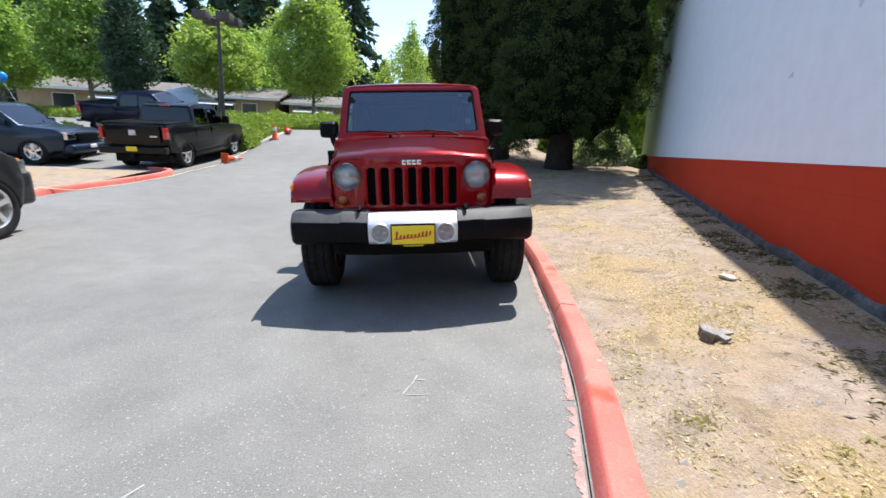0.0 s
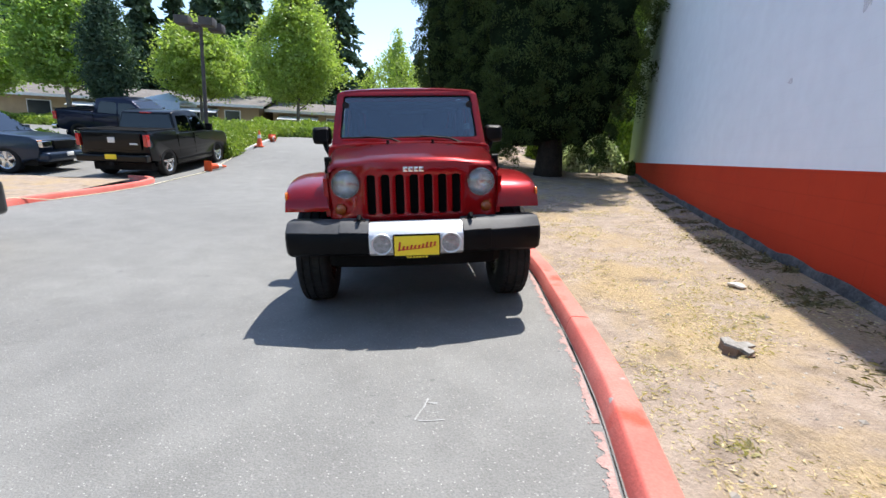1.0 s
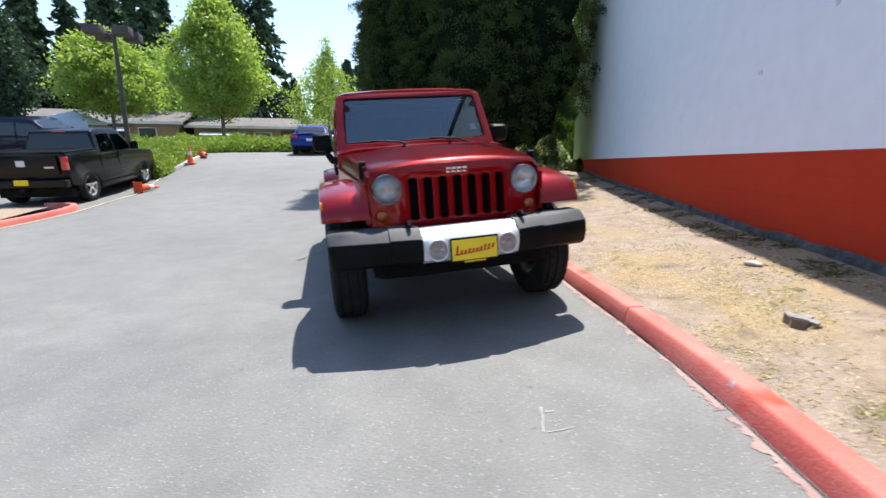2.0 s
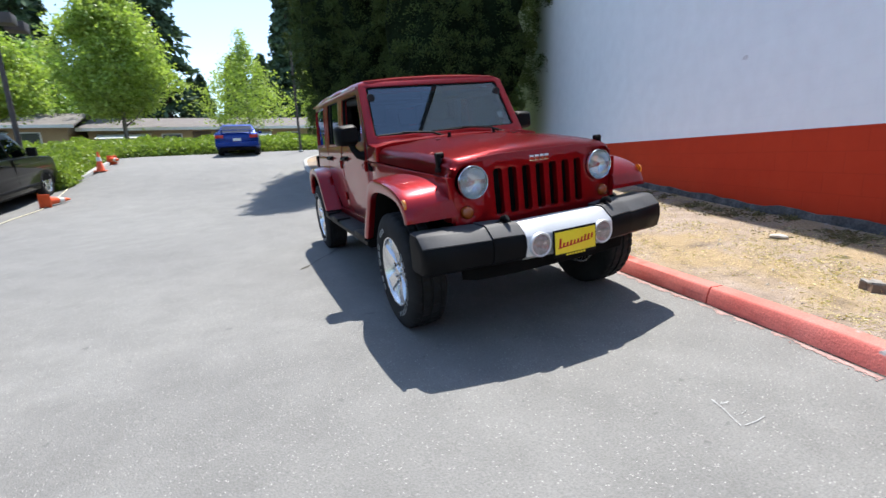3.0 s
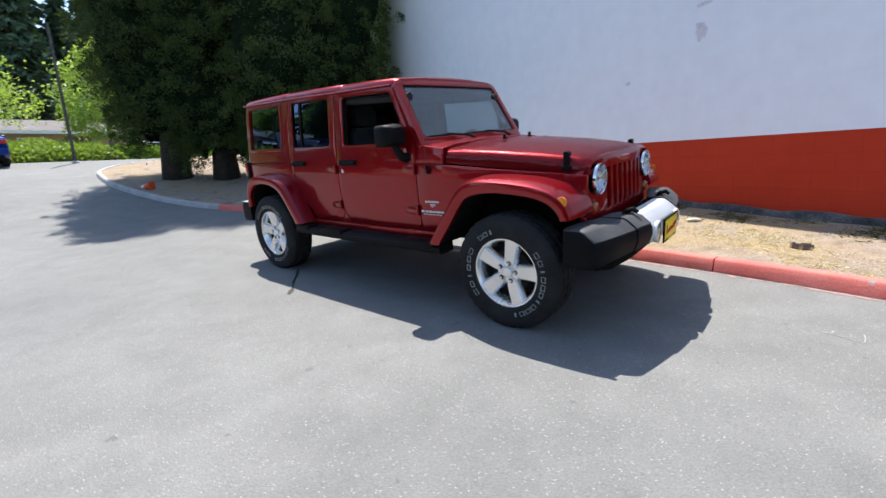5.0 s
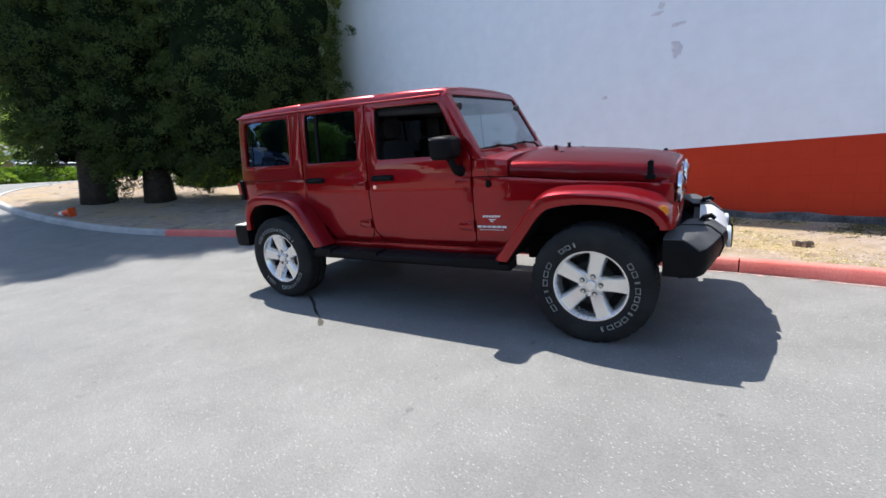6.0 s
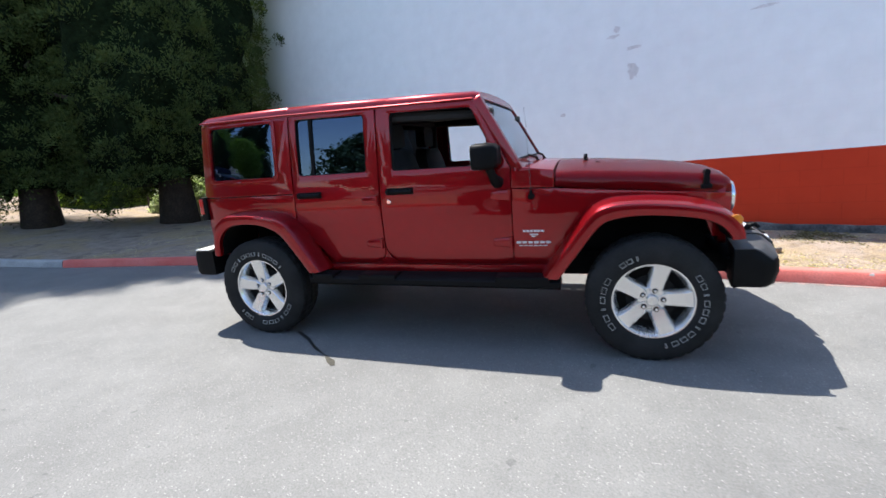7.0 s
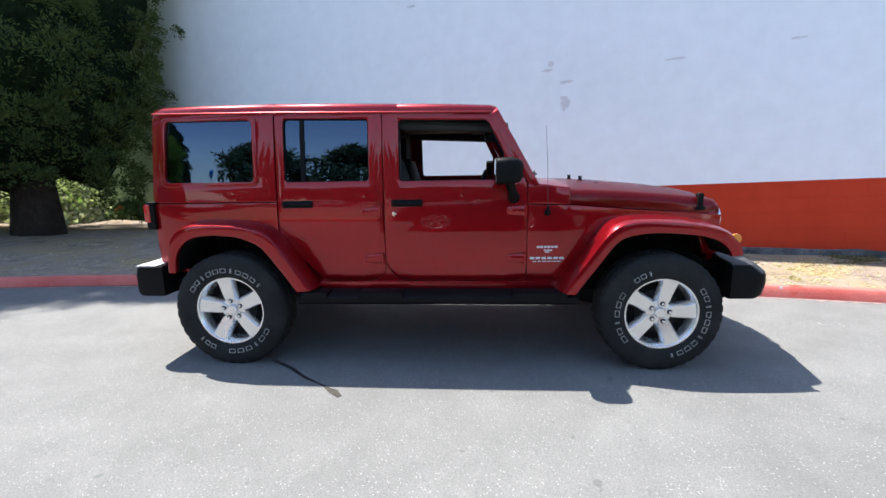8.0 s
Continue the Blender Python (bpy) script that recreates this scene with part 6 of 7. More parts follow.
def vehicle(name, m, label, category, paint, W, lower, cab, wheels, windows, wheel_r=0.36, lean=0.22, belt=1.0, details=()):
    """A parked vehicle: its lower body and cab are outlines (y, z) carried across the width with rounded edges."""
    car = thing(name, m, label, category)
    hw = W / 2
    bm = prism(lower, 0, -hw, hw)
    bmesh.ops.subdivide_edges(bm, edges=[e for e in bm.edges if abs(e.verts[0].co.x - e.verts[1].co.x) > 0.5], cuts=4)
    y0, y1 = min(p[0] for p in lower), max(p[0] for p in lower)
    for v in bm.verts:
        u = abs(v.co.x) / hw
        end = max(0, (abs(v.co.y - (y0 + y1) / 2) / ((y1 - y0) / 2) - 0.82) / 0.18)
        v.co.y -= math.copysign(0.1 * (u ** 2) * end, v.co.y - (y0 + y1) / 2)
        if u > 0.9 and v.co.z > belt - 0.3:
            v.co.x *= 1 - 0.035 * (v.co.z - belt + 0.3) / 0.5
        if u < 0.7 and v.co.z > belt - 0.25 and v.co.z < 1.25:
            v.co.z += 0.025 * (1 - u)
    bmesh.ops.bevel(bm, geom=[e for e in bm.edges if len(e.link_faces) == 2 and e.calc_face_angle(0) > 0.7], offset=0.035, segments=2, profile=0.5, affect="EDGES", clamp_overlap=True)
    body = part("body", bm, paint, car)
    z_lo, z_hi = min(p[1] for p in cab), max(p[1] for p in cab)

    def cab_x(z):
        return hw - 0.05 - lean * max(0, z - z_lo) / (z_hi - z_lo)
    bm = prism(cab, 0, -1, 1)
    bmesh.ops.subdivide_edges(bm, edges=[e for e in bm.edges if abs(e.verts[0].co.x - e.verts[1].co.x) > 0.5], cuts=2)
    for v in bm.verts:
        v.co.x *= cab_x(v.co.z)
    bmesh.ops.bevel(bm, geom=[e for e in bm.edges if len(e.link_faces) == 2 and e.calc_face_angle(0) > 0.5], offset=0.04, segments=2, profile=0.5, affect="EDGES", clamp_overlap=True)
    part("cab", bm, paint, car)
    for loop in windows:
        for sx in (-1, 1):
            part("side_window", sheet(round_loop(loop, 0.05, 3), [], lambda u, v, d: (sx * (cab_x(v) + 0.006 - d), u, v), 0.012, [], 0), CAR_GLASS, car)
    # windscreen and rear glass on the cab's sloping ends
    for p, q in ((cab[0], cab[1]), (cab[-1], cab[-2])):
        sgn = 1 if p[0] > 0.5 * (y0 + y1) or p is cab[-1] else -1
        n = Vector((q[1] - p[1], -(q[0] - p[0]))).normalized()
        mid = sum(c[0] for c in cab) / len(cab)
        if (p[0] - mid) * n.x < 0:
            n = -n
        def end(u, v, d, p=p, q=q, n=n):
            f = 0.1 + 0.8 * v
            y, z = p[0] + (q[0] - p[0]) * f, p[1] + (q[1] - p[1]) * f
            return (u * (cab_x(z) - 0.07), y + n.x * (0.008 - d), z + n.y * (0.008 - d))
        part("windscreen" if p is cab[-1] else "rear_window", sheet([(-1, 0), (1, 0), (1, 1), (-1, 1)], [], end, 0.012, [], 0), CAR_GLASS, car)
    for wy in wheels:
        for sx in (-1, 1):
            road_wheel(car, sx * (hw - 0.13), wy, wheel_r, 0.24, wheel_r * 0.64)
        part("arch_liner", box(-hw + 0.29, hw - 0.29, wy - wheel_r - 0.03, wy + wheel_r + 0.03, 0.3, wheel_r * 2 - 0.02), BLACK_VOID, car)
    part("underside", box(-hw + 0.15, hw - 0.15, y0 + 0.3, y1 - 0.3, 0.24, 0.45), DARK_METAL, car)
    for pname, dims, material, lab in details:
        part(pname, box(*dims, 0.1 if pname == "front_bumper" else 0.04 if "bumper" in pname else 0.012, 3), material, car, lab)
    return car


def pickup(x, y, heading, paint, label, plate=None):
    W, k = 1.96, 0.94
    lower = [(-2.72, 0.55), (-2.3, 0.5), (2.45, 0.4), (2.78, 0.5), (2.86, 0.75), (2.84, 1.08), (2.6, 1.17), (1.5, 1.24), (-1.02, 1.26), (-1.04, 1.36), (-2.75, 1.38), (-2.78, 0.8)]
    lower = [(k * a, b) for a, b in lower[:2]] + arch(-1.72 * k, 0.49) + arch(1.84 * k, 0.49) + [(k * a, b) for a, b in lower[2:]]
    cab = [(k * a, b) for a, b in ((-1.02, 1.22), (-0.86, 1.87), (-0.5, 1.94), (0.4, 1.94), (0.75, 1.87), (1.52, 1.22))]
    windows = [[(k * a, b) for a, b in loop] for loop in (((-0.8, 1.3), (0.05, 1.3), (0.05, 1.78), (-0.68, 1.78)), ((0.13, 1.28), (1.22, 1.28), (0.72, 1.74), (0.13, 1.76)))]
    h = W / 2
    rear, front = -2.78 * k, 2.86 * k
    d = [("tailgate", (-0.8, 0.8, rear - 0.02, rear + 0.03, 0.84, 1.33), paint, "dark tailgate"), ("rear_bumper", (-h, h, rear - 0.16, rear + 0.06, 0.52, 0.72), CHROME if plate is None else BLACK_PAINT, "rear bumper"),
         ("head_lamp", (-0.93, -0.58, front - 0.16, front + 0.01, 0.82, 1.02), REFLECTOR, ""), ("head_lamp", (0.58, 0.93, front - 0.16, front + 0.01, 0.82, 1.02), REFLECTOR, ""),
         ("grille", (-0.55, 0.55, front - 0.08, front + 0.04, 0.7, 1.05), BLACK_PLASTIC, ""), ("front_bumper", (-h, h, front - 0.16, front + 0.12, 0.46, 0.68), CHROME, ""),
         ("bed_floor", (-0.78, 0.78, rear + 0.08, -1.08 * k, 1.384, 1.39), BLACK_VOID, ""), ("brake_lamp", (-0.16, 0.16, -0.93 * k, -0.86 * k, 1.83, 1.87), RED_LENS, ""), ("hitch", (-0.06, 0.06, rear - 0.2, rear, 0.42, 0.52), DARK_METAL, "")]
    for sx in (-1, 1):
        near = lambda a, b: (min(sx * a, sx * b), max(sx * a, sx * b))
        d += [("tail_lamp", (*near(h - 0.1, h + 0.004), rear - 0.012, rear + 0.14, 0.95, 1.28), RED_LENS, ""), ("door_mirror", (*near(h - 0.01, h + 0.2), 1.0 * k, 1.12 * k, 1.26, 1.5), BLACK_PLASTIC, ""),
              ("door_handle", (*near(h - 0.012, h + 0.016), -0.62 * k, -0.44 * k, 1.09, 1.125), BLACK_PLASTIC, ""), ("door_handle", (*near(h - 0.012, h + 0.016), 0.2 * k, 0.38 * k, 1.09, 1.125), BLACK_PLASTIC, ""),
              ("door_seam", (*near(h - 0.02, h + 0.002), 0.088 * k, 0.096 * k, 0.55, 1.24), BLACK_VOID, ""), ("door_seam", (*near(h - 0.02, h + 0.002), -1.0 * k, -0.99 * k, 0.6, 1.24), BLACK_VOID, ""),
              ("bed_rail", (*near(h - 0.13, h - 0.03), rear + 0.03, -1.06 * k, 1.37, 1.41), BLACK_PLASTIC, "black plastic bed rail"), ("rocker_trim", (*near(h - 0.05, h + 0.008), -1.15 * k, 1.28 * k, 0.42, 0.5), BLACK_PLASTIC, "")]
        for wy in (-1.72 * k, 1.84 * k):
            d.append(("wheel_well", (*near(h - 0.3, h - 0.02), wy - 0.47, wy + 0.47, 0.5, 0.86), BLACK_VOID, ""))
    if plate:
        d += [("plate", (-0.16, 0.16, rear - 0.175, rear - 0.155, 0.6, 0.74), plate, "yellow dealer plate"), ("tailgate_badge", (-0.1, 0.1, rear - 0.035, rear - 0.015, 1.05, 1.2), SILVER_TRIM, "plain silver badge"),
              ("tailgate_badge", (0.5, 0.72, rear - 0.035, rear - 0.015, 1.0, 1.05), SILVER_TRIM, "plain silver badge")]
    return vehicle("pickup_truck", on_ground(x, y, heading, 3.56), label, "truck", paint, W, lower, cab, (-1.72 * k, 1.84 * k), windows, 0.43, 0.17, 1.1, d)


def suv(x, y, heading, paint, label, bumper=None, fw=1.45):
    bumper = bumper or SILVER_TRIM
    lower = [(-2.35, 0.5), (-2.1, 0.42)] + arch(-1.4, 0.43) + arch(fw, 0.43) + [(fw + 0.48, 0.38), (2.42, 0.46), (2.5, 0.7), (2.46, 0.98), (2.2, 1.08), (1.15, 1.16), (-2.36, 1.16), (-2.42, 0.8)]
    cab = [(-2.36, 1.12), (-2.12, 1.7), (-1.9, 1.76), (-0.2, 1.8), (0.35, 1.76), (1.22, 1.12)]
    windows = [[(-2.1, 1.18), (-1.2, 1.18), (-1.2, 1.62), (-1.95, 1.62)], [(-1.1, 1.18), (-0.25, 1.18), (-0.25, 1.66), (-1.1, 1.64)], [(-0.15, 1.18), (0.9, 1.18), (0.34, 1.64), (-0.15, 1.66)]]
    d = [("head_lamp", (-0.9, -0.52, 2.3, 2.5, 0.78, 0.96), REFLECTOR, "clear headlamp"), ("head_lamp", (0.52, 0.9, 2.3, 2.5, 0.78, 0.96), REFLECTOR, "clear headlamp"), ("turn_lamp", (0.78, 0.9, 2.26, 2.42, 0.94, 0.985), AMBER, ""),
         ("turn_lamp", (-0.9, -0.78, 2.26, 2.42, 0.94, 0.985), AMBER, ""), ("grille", (-0.45, 0.45, 2.4, 2.53, 0.72, 0.96), BLACK_PLASTIC, ""), ("front_bumper", (-0.9, 0.9, 2.2, 2.62, 0.36, 0.82 if bumper is CHARCOAL_PAINT else 0.64), bumper, "front bumper"),
         ("plate", (-0.15, 0.15, 2.63, 2.65, 0.5, 0.62), WHITE_TRIM, "plain white plate"), ("door_mirror", (-1.12, -0.92, 0.72, 0.85, 1.16, 1.34), paint, ""), ("door_mirror", (0.92, 1.12, 0.72, 0.85, 1.16, 1.34), paint, ""),
         ("tail_lamp", (-0.93, -0.8, -2.44, -2.3, 0.85, 1.2), RED_LENS, ""), ("tail_lamp", (0.8, 0.93, -2.44, -2.3, 0.85, 1.2), RED_LENS, ""), ("rear_bumper", (-0.9, 0.9, -2.52, -2.34, 0.44, 0.66), BLACK_PLASTIC, "")]
    return vehicle("suv", on_ground(x, y, heading, 2.9), label, "car", paint, 1.88, lower, cab, (-1.4, fw), windows, 0.4, 0.2, 1.0, d)


def sedan(x, y, heading, paint, label, spoiler=False, scale=1.0):
    lower = [(-2.35, 0.5), (-2.1, 0.36)] + [(p, q - 0.04) for p, q in arch(-1.4, 0.38)] + [(p, q - 0.04) for p, q in arch(1.42, 0.38)] + [(2.1, 0.3), (2.38, 0.36), (2.44, 0.55), (2.4, 0.7), (2.0, 0.82), (1.1, 0.95), (-1.5, 1.0), (-2.3, 1.02), (-2.42, 0.9), (-2.44, 0.6)]
    cab = [(-1.75, 0.96), (-1.0, 1.38), (-0.7, 1.43), (0.0, 1.44), (0.3, 1.4), (1.2, 0.92)]
    windows = [[(-1.3, 1.02), (-0.3, 1.02), (-0.3, 1.34), (-0.85, 1.34)], [(-0.2, 1.02), (0.85, 1.0), (0.28, 1.32), (-0.2, 1.35)]]
    d = [("tail_lamp", (-0.9, -0.55, -2.46, -2.34, 0.8, 0.94), RED_LENS, "red tail lamp"), ("tail_lamp", (0.55, 0.9, -2.46, -2.34, 0.8, 0.94), RED_LENS, "red tail lamp"), ("plate", (-0.16, 0.16, -2.47, -2.44, 0.66, 0.78), WHITE_TRIM, "plain white plate"),
         ("rear_bumper", (-0.9, 0.9, -2.5, -2.38, 0.42, 0.64), paint, ""), ("head_lamp", (-0.88, -0.5, 2.28, 2.43, 0.58, 0.7), REFLECTOR, ""), ("head_lamp", (0.5, 0.88, 2.28, 2.43, 0.58, 0.7), REFLECTOR, ""),
         ("front_bumper", (-0.9, 0.9, 2.34, 2.5, 0.3, 0.5), paint, ""), ("door_mirror", (-1.08, -0.9, 0.7, 0.8, 0.98, 1.1), paint, ""), ("door_mirror", (0.9, 1.08, 0.7, 0.8, 0.98, 1.1), paint, "")]
    if spoiler:
        d += [("spoiler", (-0.78, 0.78, -2.42, -2.24, 1.13, 1.16), paint, ""), ("spoiler_post", (-0.62, -0.56, -2.38, -2.3, 1.0, 1.14), paint, ""), ("spoiler_post", (0.56, 0.62, -2.38, -2.3, 1.0, 1.14), paint, "")]
    return vehicle("sedan", on_ground(x, y, heading, 2.82) @ Matrix.Scale(scale, 4), label, "car", paint, 1.86, lower, cab, (-1.4, 1.42), windows, 0.34, 0.24, 0.85, d)


pickup(-8.25, 12.75, -3.0, BLACK_PAINT, "black crew-cab pickup truck parked beside the fallen cone", PLATE_YELLOW)
pickup(-12.75, 18.9, -92, NAVY_PAINT, "dark navy pickup truck parked behind the black truck")
suv(-13.2, 11.5, -88, SLATE_PAINT, "slate-blue sport utility car parked facing the road", SLATE_PAINT)
suv(-6.06, -0.06, 2, CHARCOAL_PAINT, "charcoal sport utility car standing at the roadside", CHARCOAL_PAINT, 1.88)
sedan(-13.6, 13.3, -90, YELLOW_PAINT, "low yellow two-door car parked between the trucks", False, 0.8)
sedan(-16.9, 15.1, -88, WHITE_PAINT, "white sedan parked among the trucks")
sedan(-1.72, 22.4, -3, BLUE_PAINT, "bright blue sedan with a rear spoiler at the road's end", True)
sedan(-24.0, 2.0, 4, SILVER_PAINT, "silver sedan parked across the road")
suv(-25.0, 11.0, 4, WHITE_PAINT, "white sport utility car parked across the road")
sedan(-24.5, -5.0, 3, BLACK_PAINT, "black sedan parked across the road")

# ---- across the road: trees that the off-roader's panes mirror ----
for k, (tx, ty, th, tr, mt) in enumerate(((-40, -14, 7.5, 4.0, LEAF_FIR), (-42, -5, 8.5, 4.4, LEAF_FIR), (-39, 4, 7.0, 3.8, LEAF_FIR), (-43, 13, 9.0, 4.6, LEAF_FIR), (-41, 22, 8.5, 4.2, LEAF_FIR), (-36, -24, 10.0, 4.2, LEAF_MID), (-24, -34, 10.0, 4.4, LEAF_MID), (-12, -38, 9.5, 4.4, LEAF_MID), (0, -40, 10.0, 4.2, LEAF_MID))):
    leafy_tree(tx, ty, th, tr, 1.2, 60 + k, mt, "broad green tree across the parking ground", 0.22, 380, 24, 0.32, 0.9, 0.7)

# ---- left-hand kerbs and islands ----
left_line = kerb_line([(-7.3, -4.0), (-7.55, 1.0), (-7.6, 5.2), (-7.38, 6.9), (-7.02, 9.0), (-7.25, 9.85), (-8.0, 10.15)])
kerb("kerb_left", left_line, 0.12, 0.16, "red-painted concrete kerb round a dry grass island", 99, 3.0, 0.0, -1)
bm = grid_mesh(np.linspace(-14.5, -7.68, 24), np.linspace(-4, 9.7, 36), lambda x, y: road_z(x, y) + 0.1 + 0.02 * noise.noise(Vector((x, y, 0))))
structure("grass_island", bm, DIRT, "dry yellow grass island behind the red kerb", "grass", smooth=True)
island_line = kerb_line([(-8.9, 15.2), (-7.7, 15.4), (-7.0, 15.7), (-6.66, 16.6), (-6.56, 17.8), (-6.62, 19.5), (-6.95, 21.0), (-7.8, 22.0)])
kerb("kerb_island", island_line, 0.13, 0.16, "grey concrete kerb round the shrubs", 0, 2.4, 0.0, -1)

# ---- lamp posts ----
POLE = surface("brown_pole_paint", (0.05, 0.04, 0.035), (0.08, 0.065, 0.055), 4, 0.6, bump=0.1)
post = thing("lamp_post", pose(-8.15, 15.8, road_z(-8.15, 15.8)), "tall brown lamp post with four box lamps", "lamp post")
part("base", spin([(0, 0.28), (0.5, 0.28), (0.55, 0.24), (0.55, 0.0)], segs=20, axis="z"), KERB_GREY, post, "round concrete base")
part("pole", tube([(0, 0, 0.5), (0, 0, 5.2)], [0.085, 0.06], 10), POLE, post)
for k in range(4):
    a = radians(45 + 90 * k)
    dx, dy = math.cos(a), math.sin(a)
    arm = part("arm", tube([(0, 0, 5.0), (dx * 0.45, dy * 0.45, 5.05)], 0.03, 8), POLE, post)
    hd = box(-0.26, 0.26, -0.22, 0.22, 4.9, 5.2, 0.03)
    for v in hd.verts:
        v.co.x, v.co.y = dx * 0.62 + v.co.x, dy * 0.62 + v.co.y
    part("lamp_head", hd, POLE, arm, "brown box lamp head")
post2 = thing("lamp_post", pose(1.05, 21.2, road_z(1.05, 21.2)), "thin dark pole at the road's end", "lamp post")
part("base", spin([(0, 0.12), (0.06, 0.12), (0.1, 0.06), (0.1, 0)], segs=14, axis="z"), KERB_GREY, post2)
part("pole", tube([(0, 0, 0), (0, 0, 5.2)], [0.06, 0.045], 8), POLE, post2)


# ---- cones, canopy, balloon, rope ----
def cone(x, y, m, label):
    c = thing("traffic_cone", pose(x, y, road_z(x, y)) @ m, label, "traffic cone", "traffic cones")
    part("base", box(-0.18, 0.18, -0.18, 0.18, 0, 0.035, 0.012), ORANGE, c)
    part("body", spin([(0.03, 0.135), (0.05, 0.125), (0.68, 0.03), (0.7, 0.022), (0.7, 0.0)], segs=24, axis="z"), ORANGE, c)
    part("sleeve", spin([(0.36, 0.0835), (0.37, 0.0845), (0.5, 0.064), (0.51, 0.06)], segs=24, axis="z"), WHITE_TRIM, c, "white reflective sleeve")
    return c


cone(-6.58, 11.85, pose(0, 0, 0.16, 0, 90, 58), "orange traffic cone fallen on the road by the truck")
cone(-6.45, 17.0, Matrix(), "orange traffic cone standing at the island's edge")
cone(-6.55, 19.3, pose(0, 0, 0.17, 0, 90, -60), "orange traffic cone fallen at the island's end")
cone(0.75, 12.0, pose(0, 0, 0.2, 0, 93, 120) @ Matrix.Scale(0.6, 4), "small orange traffic cone fallen over on the grey kerb")
tent = thing("canopy_tent", pose(-15.0, 27.2, road_z(-15.0, 27.2)) @ Matrix.Scale(0.72, 4), "pale blue pop-up canopy among the parked trucks", "canopy")
TARP = surface("pale_blue_tarp", (0.5, 0.6, 0.75), (0.62, 0.7, 0.82), 2, 0.6, bump=0.2)
part("roof", loft([[(-1.6, -1.6, 2.3), (1.6, -1.6, 2.3), (1.6, 1.6, 2.3), (-1.6, 1.6, 2.3)], [(-1.62, -1.62, 2.5), (1.62, -1.62, 2.5), (1.62, 1.62, 2.5), (-1.62, 1.62, 2.5)], [(-0.1, -0.1, 3.2), (0.1, -0.1, 3.2), (0.1, 0.1, 3.2), (-0.1, 0.1, 3.2)]]), TARP, tent, smooth=False)
part("side_cloth", box(-1.6, 1.6, -1.62, -1.6, 1.0, 2.3), TARP, tent)
for sx in (-1.55, 1.55):
    for sy in (-1.55, 1.55):
        part("leg", tube([(sx, sy, 0), (sx, sy, 2.35)], 0.025, 6), WHITE_TRIM, tent)
ball = thing("balloon", pose(-13.1, 11.6, 0), "blue balloon tied above a parked car", "balloon")
part("skin", spin([(2.44, 0.0), (2.47, 0.05), (2.56, 0.115), (2.64, 0.13), (2.72, 0.1), (2.76, 0.04), (2.77, 0.0)], segs=24, axis="z"), surface("blue_balloon", (0.02, 0.25, 0.7), (0.03, 0.3, 0.8), 3, 0.2, bump=0), ball)
part("string", tube([(0, 0, 2.45), (0.12, 0.05, 2.2), (0.3, 0.1, 1.72)], 0.006, 5), WHITE_TRIM, ball)
ROPE = surface("cream_rope", (0.6, 0.55, 0.38), (0.72, 0.67, 0.48), 20, 0.9, bump=0.4, fine=200)
rope_pts = [(x, y, road_z(x, y) + h) for x, y, h in ((-7.78, 4.2, 0.14), (-7.66, 5.6, 0.14), (-7.4, 6.2, 0.02), (-7.1, 7.5, 0.015), (-6.85, 9.0, 0.015), (-6.78, 10.4, 0.015), (-6.55, 11.5, 0.015), (-6.75, 13.6, 0.015), (-6.95, 15.2, 0.015))]
tagged(mesh_object("rope", tube(rope_pts, 0.009, 6), ROPE, True), "cream rope lying along the kerb and road", "rope")
# fence by the bush
fence = thing("fence", pose(7.2, 12.2, dirt_z(7.2, 12.2)), "dark metal fence behind the pale bush", "fence")
for k in range(5):
    part("post", tube([(-0.35 * k, 0.1 * k, -0.3), (-0.35 * k, 0.1 * k, 1.35)], 0.03, 6), POLE, fence)
for hz in (0.5, 1.25):
    part("rail", tube([(0.1, 0, hz), (-1.5, 0.42, hz)], 0.022, 6), POLE, fence)

# ---- marks on the road ----
CHALK = surface("pale_road_paint", (0.25, 0.25, 0.245), (0.38, 0.38, 0.37), 60, 0.9, bump=0.2)
GAP = surface("dark_gap", (0.006, 0.006, 0.006), (0.014, 0.012, 0.011), 12, 0.95, bump=0.2, spec=0.05)
TAR = surface("tar_seal", (0.012, 0.012, 0.012), (0.03, 0.03, 0.03), 8, 0.5, bump=0.3)
SPILL = surface("red_paint_overspill", (0.27, 0.17, 0.15), (0.4, 0.26, 0.235), 14, 0.9, bump=0.4, spread=0.25)


def ribbon(name, pts, widths, material, label, category, lift=0.0028, jag=0.0, seed=1):
    rn = random.Random(seed)
    bm = bmesh.new()
    P = [Vector(p) for p in pts]
    prev = None
    for i, p in enumerate(P):
        d = (P[min(i + 1, len(P) - 1)] - P[max(i - 1, 0)]).normalized()
        n = Vector((-d.y, d.x))
        w = widths[i] if isinstance(widths, (list, tuple)) else widths
        a, b = p + n * (w / 2 + rn.uniform(-jag, jag)), p - n * (w / 2 + rn.uniform(-jag, jag))
        cur = [bm.verts.new((q.x, q.y, road_z(q.x, q.y) + lift)) for q in (a, b)]
        if prev:
            bm.faces.new((prev[0], prev[1], cur[1], cur[0]))
        prev = cur
    return tagged(mesh_object(name, bm, material), label, category, kind="structure")


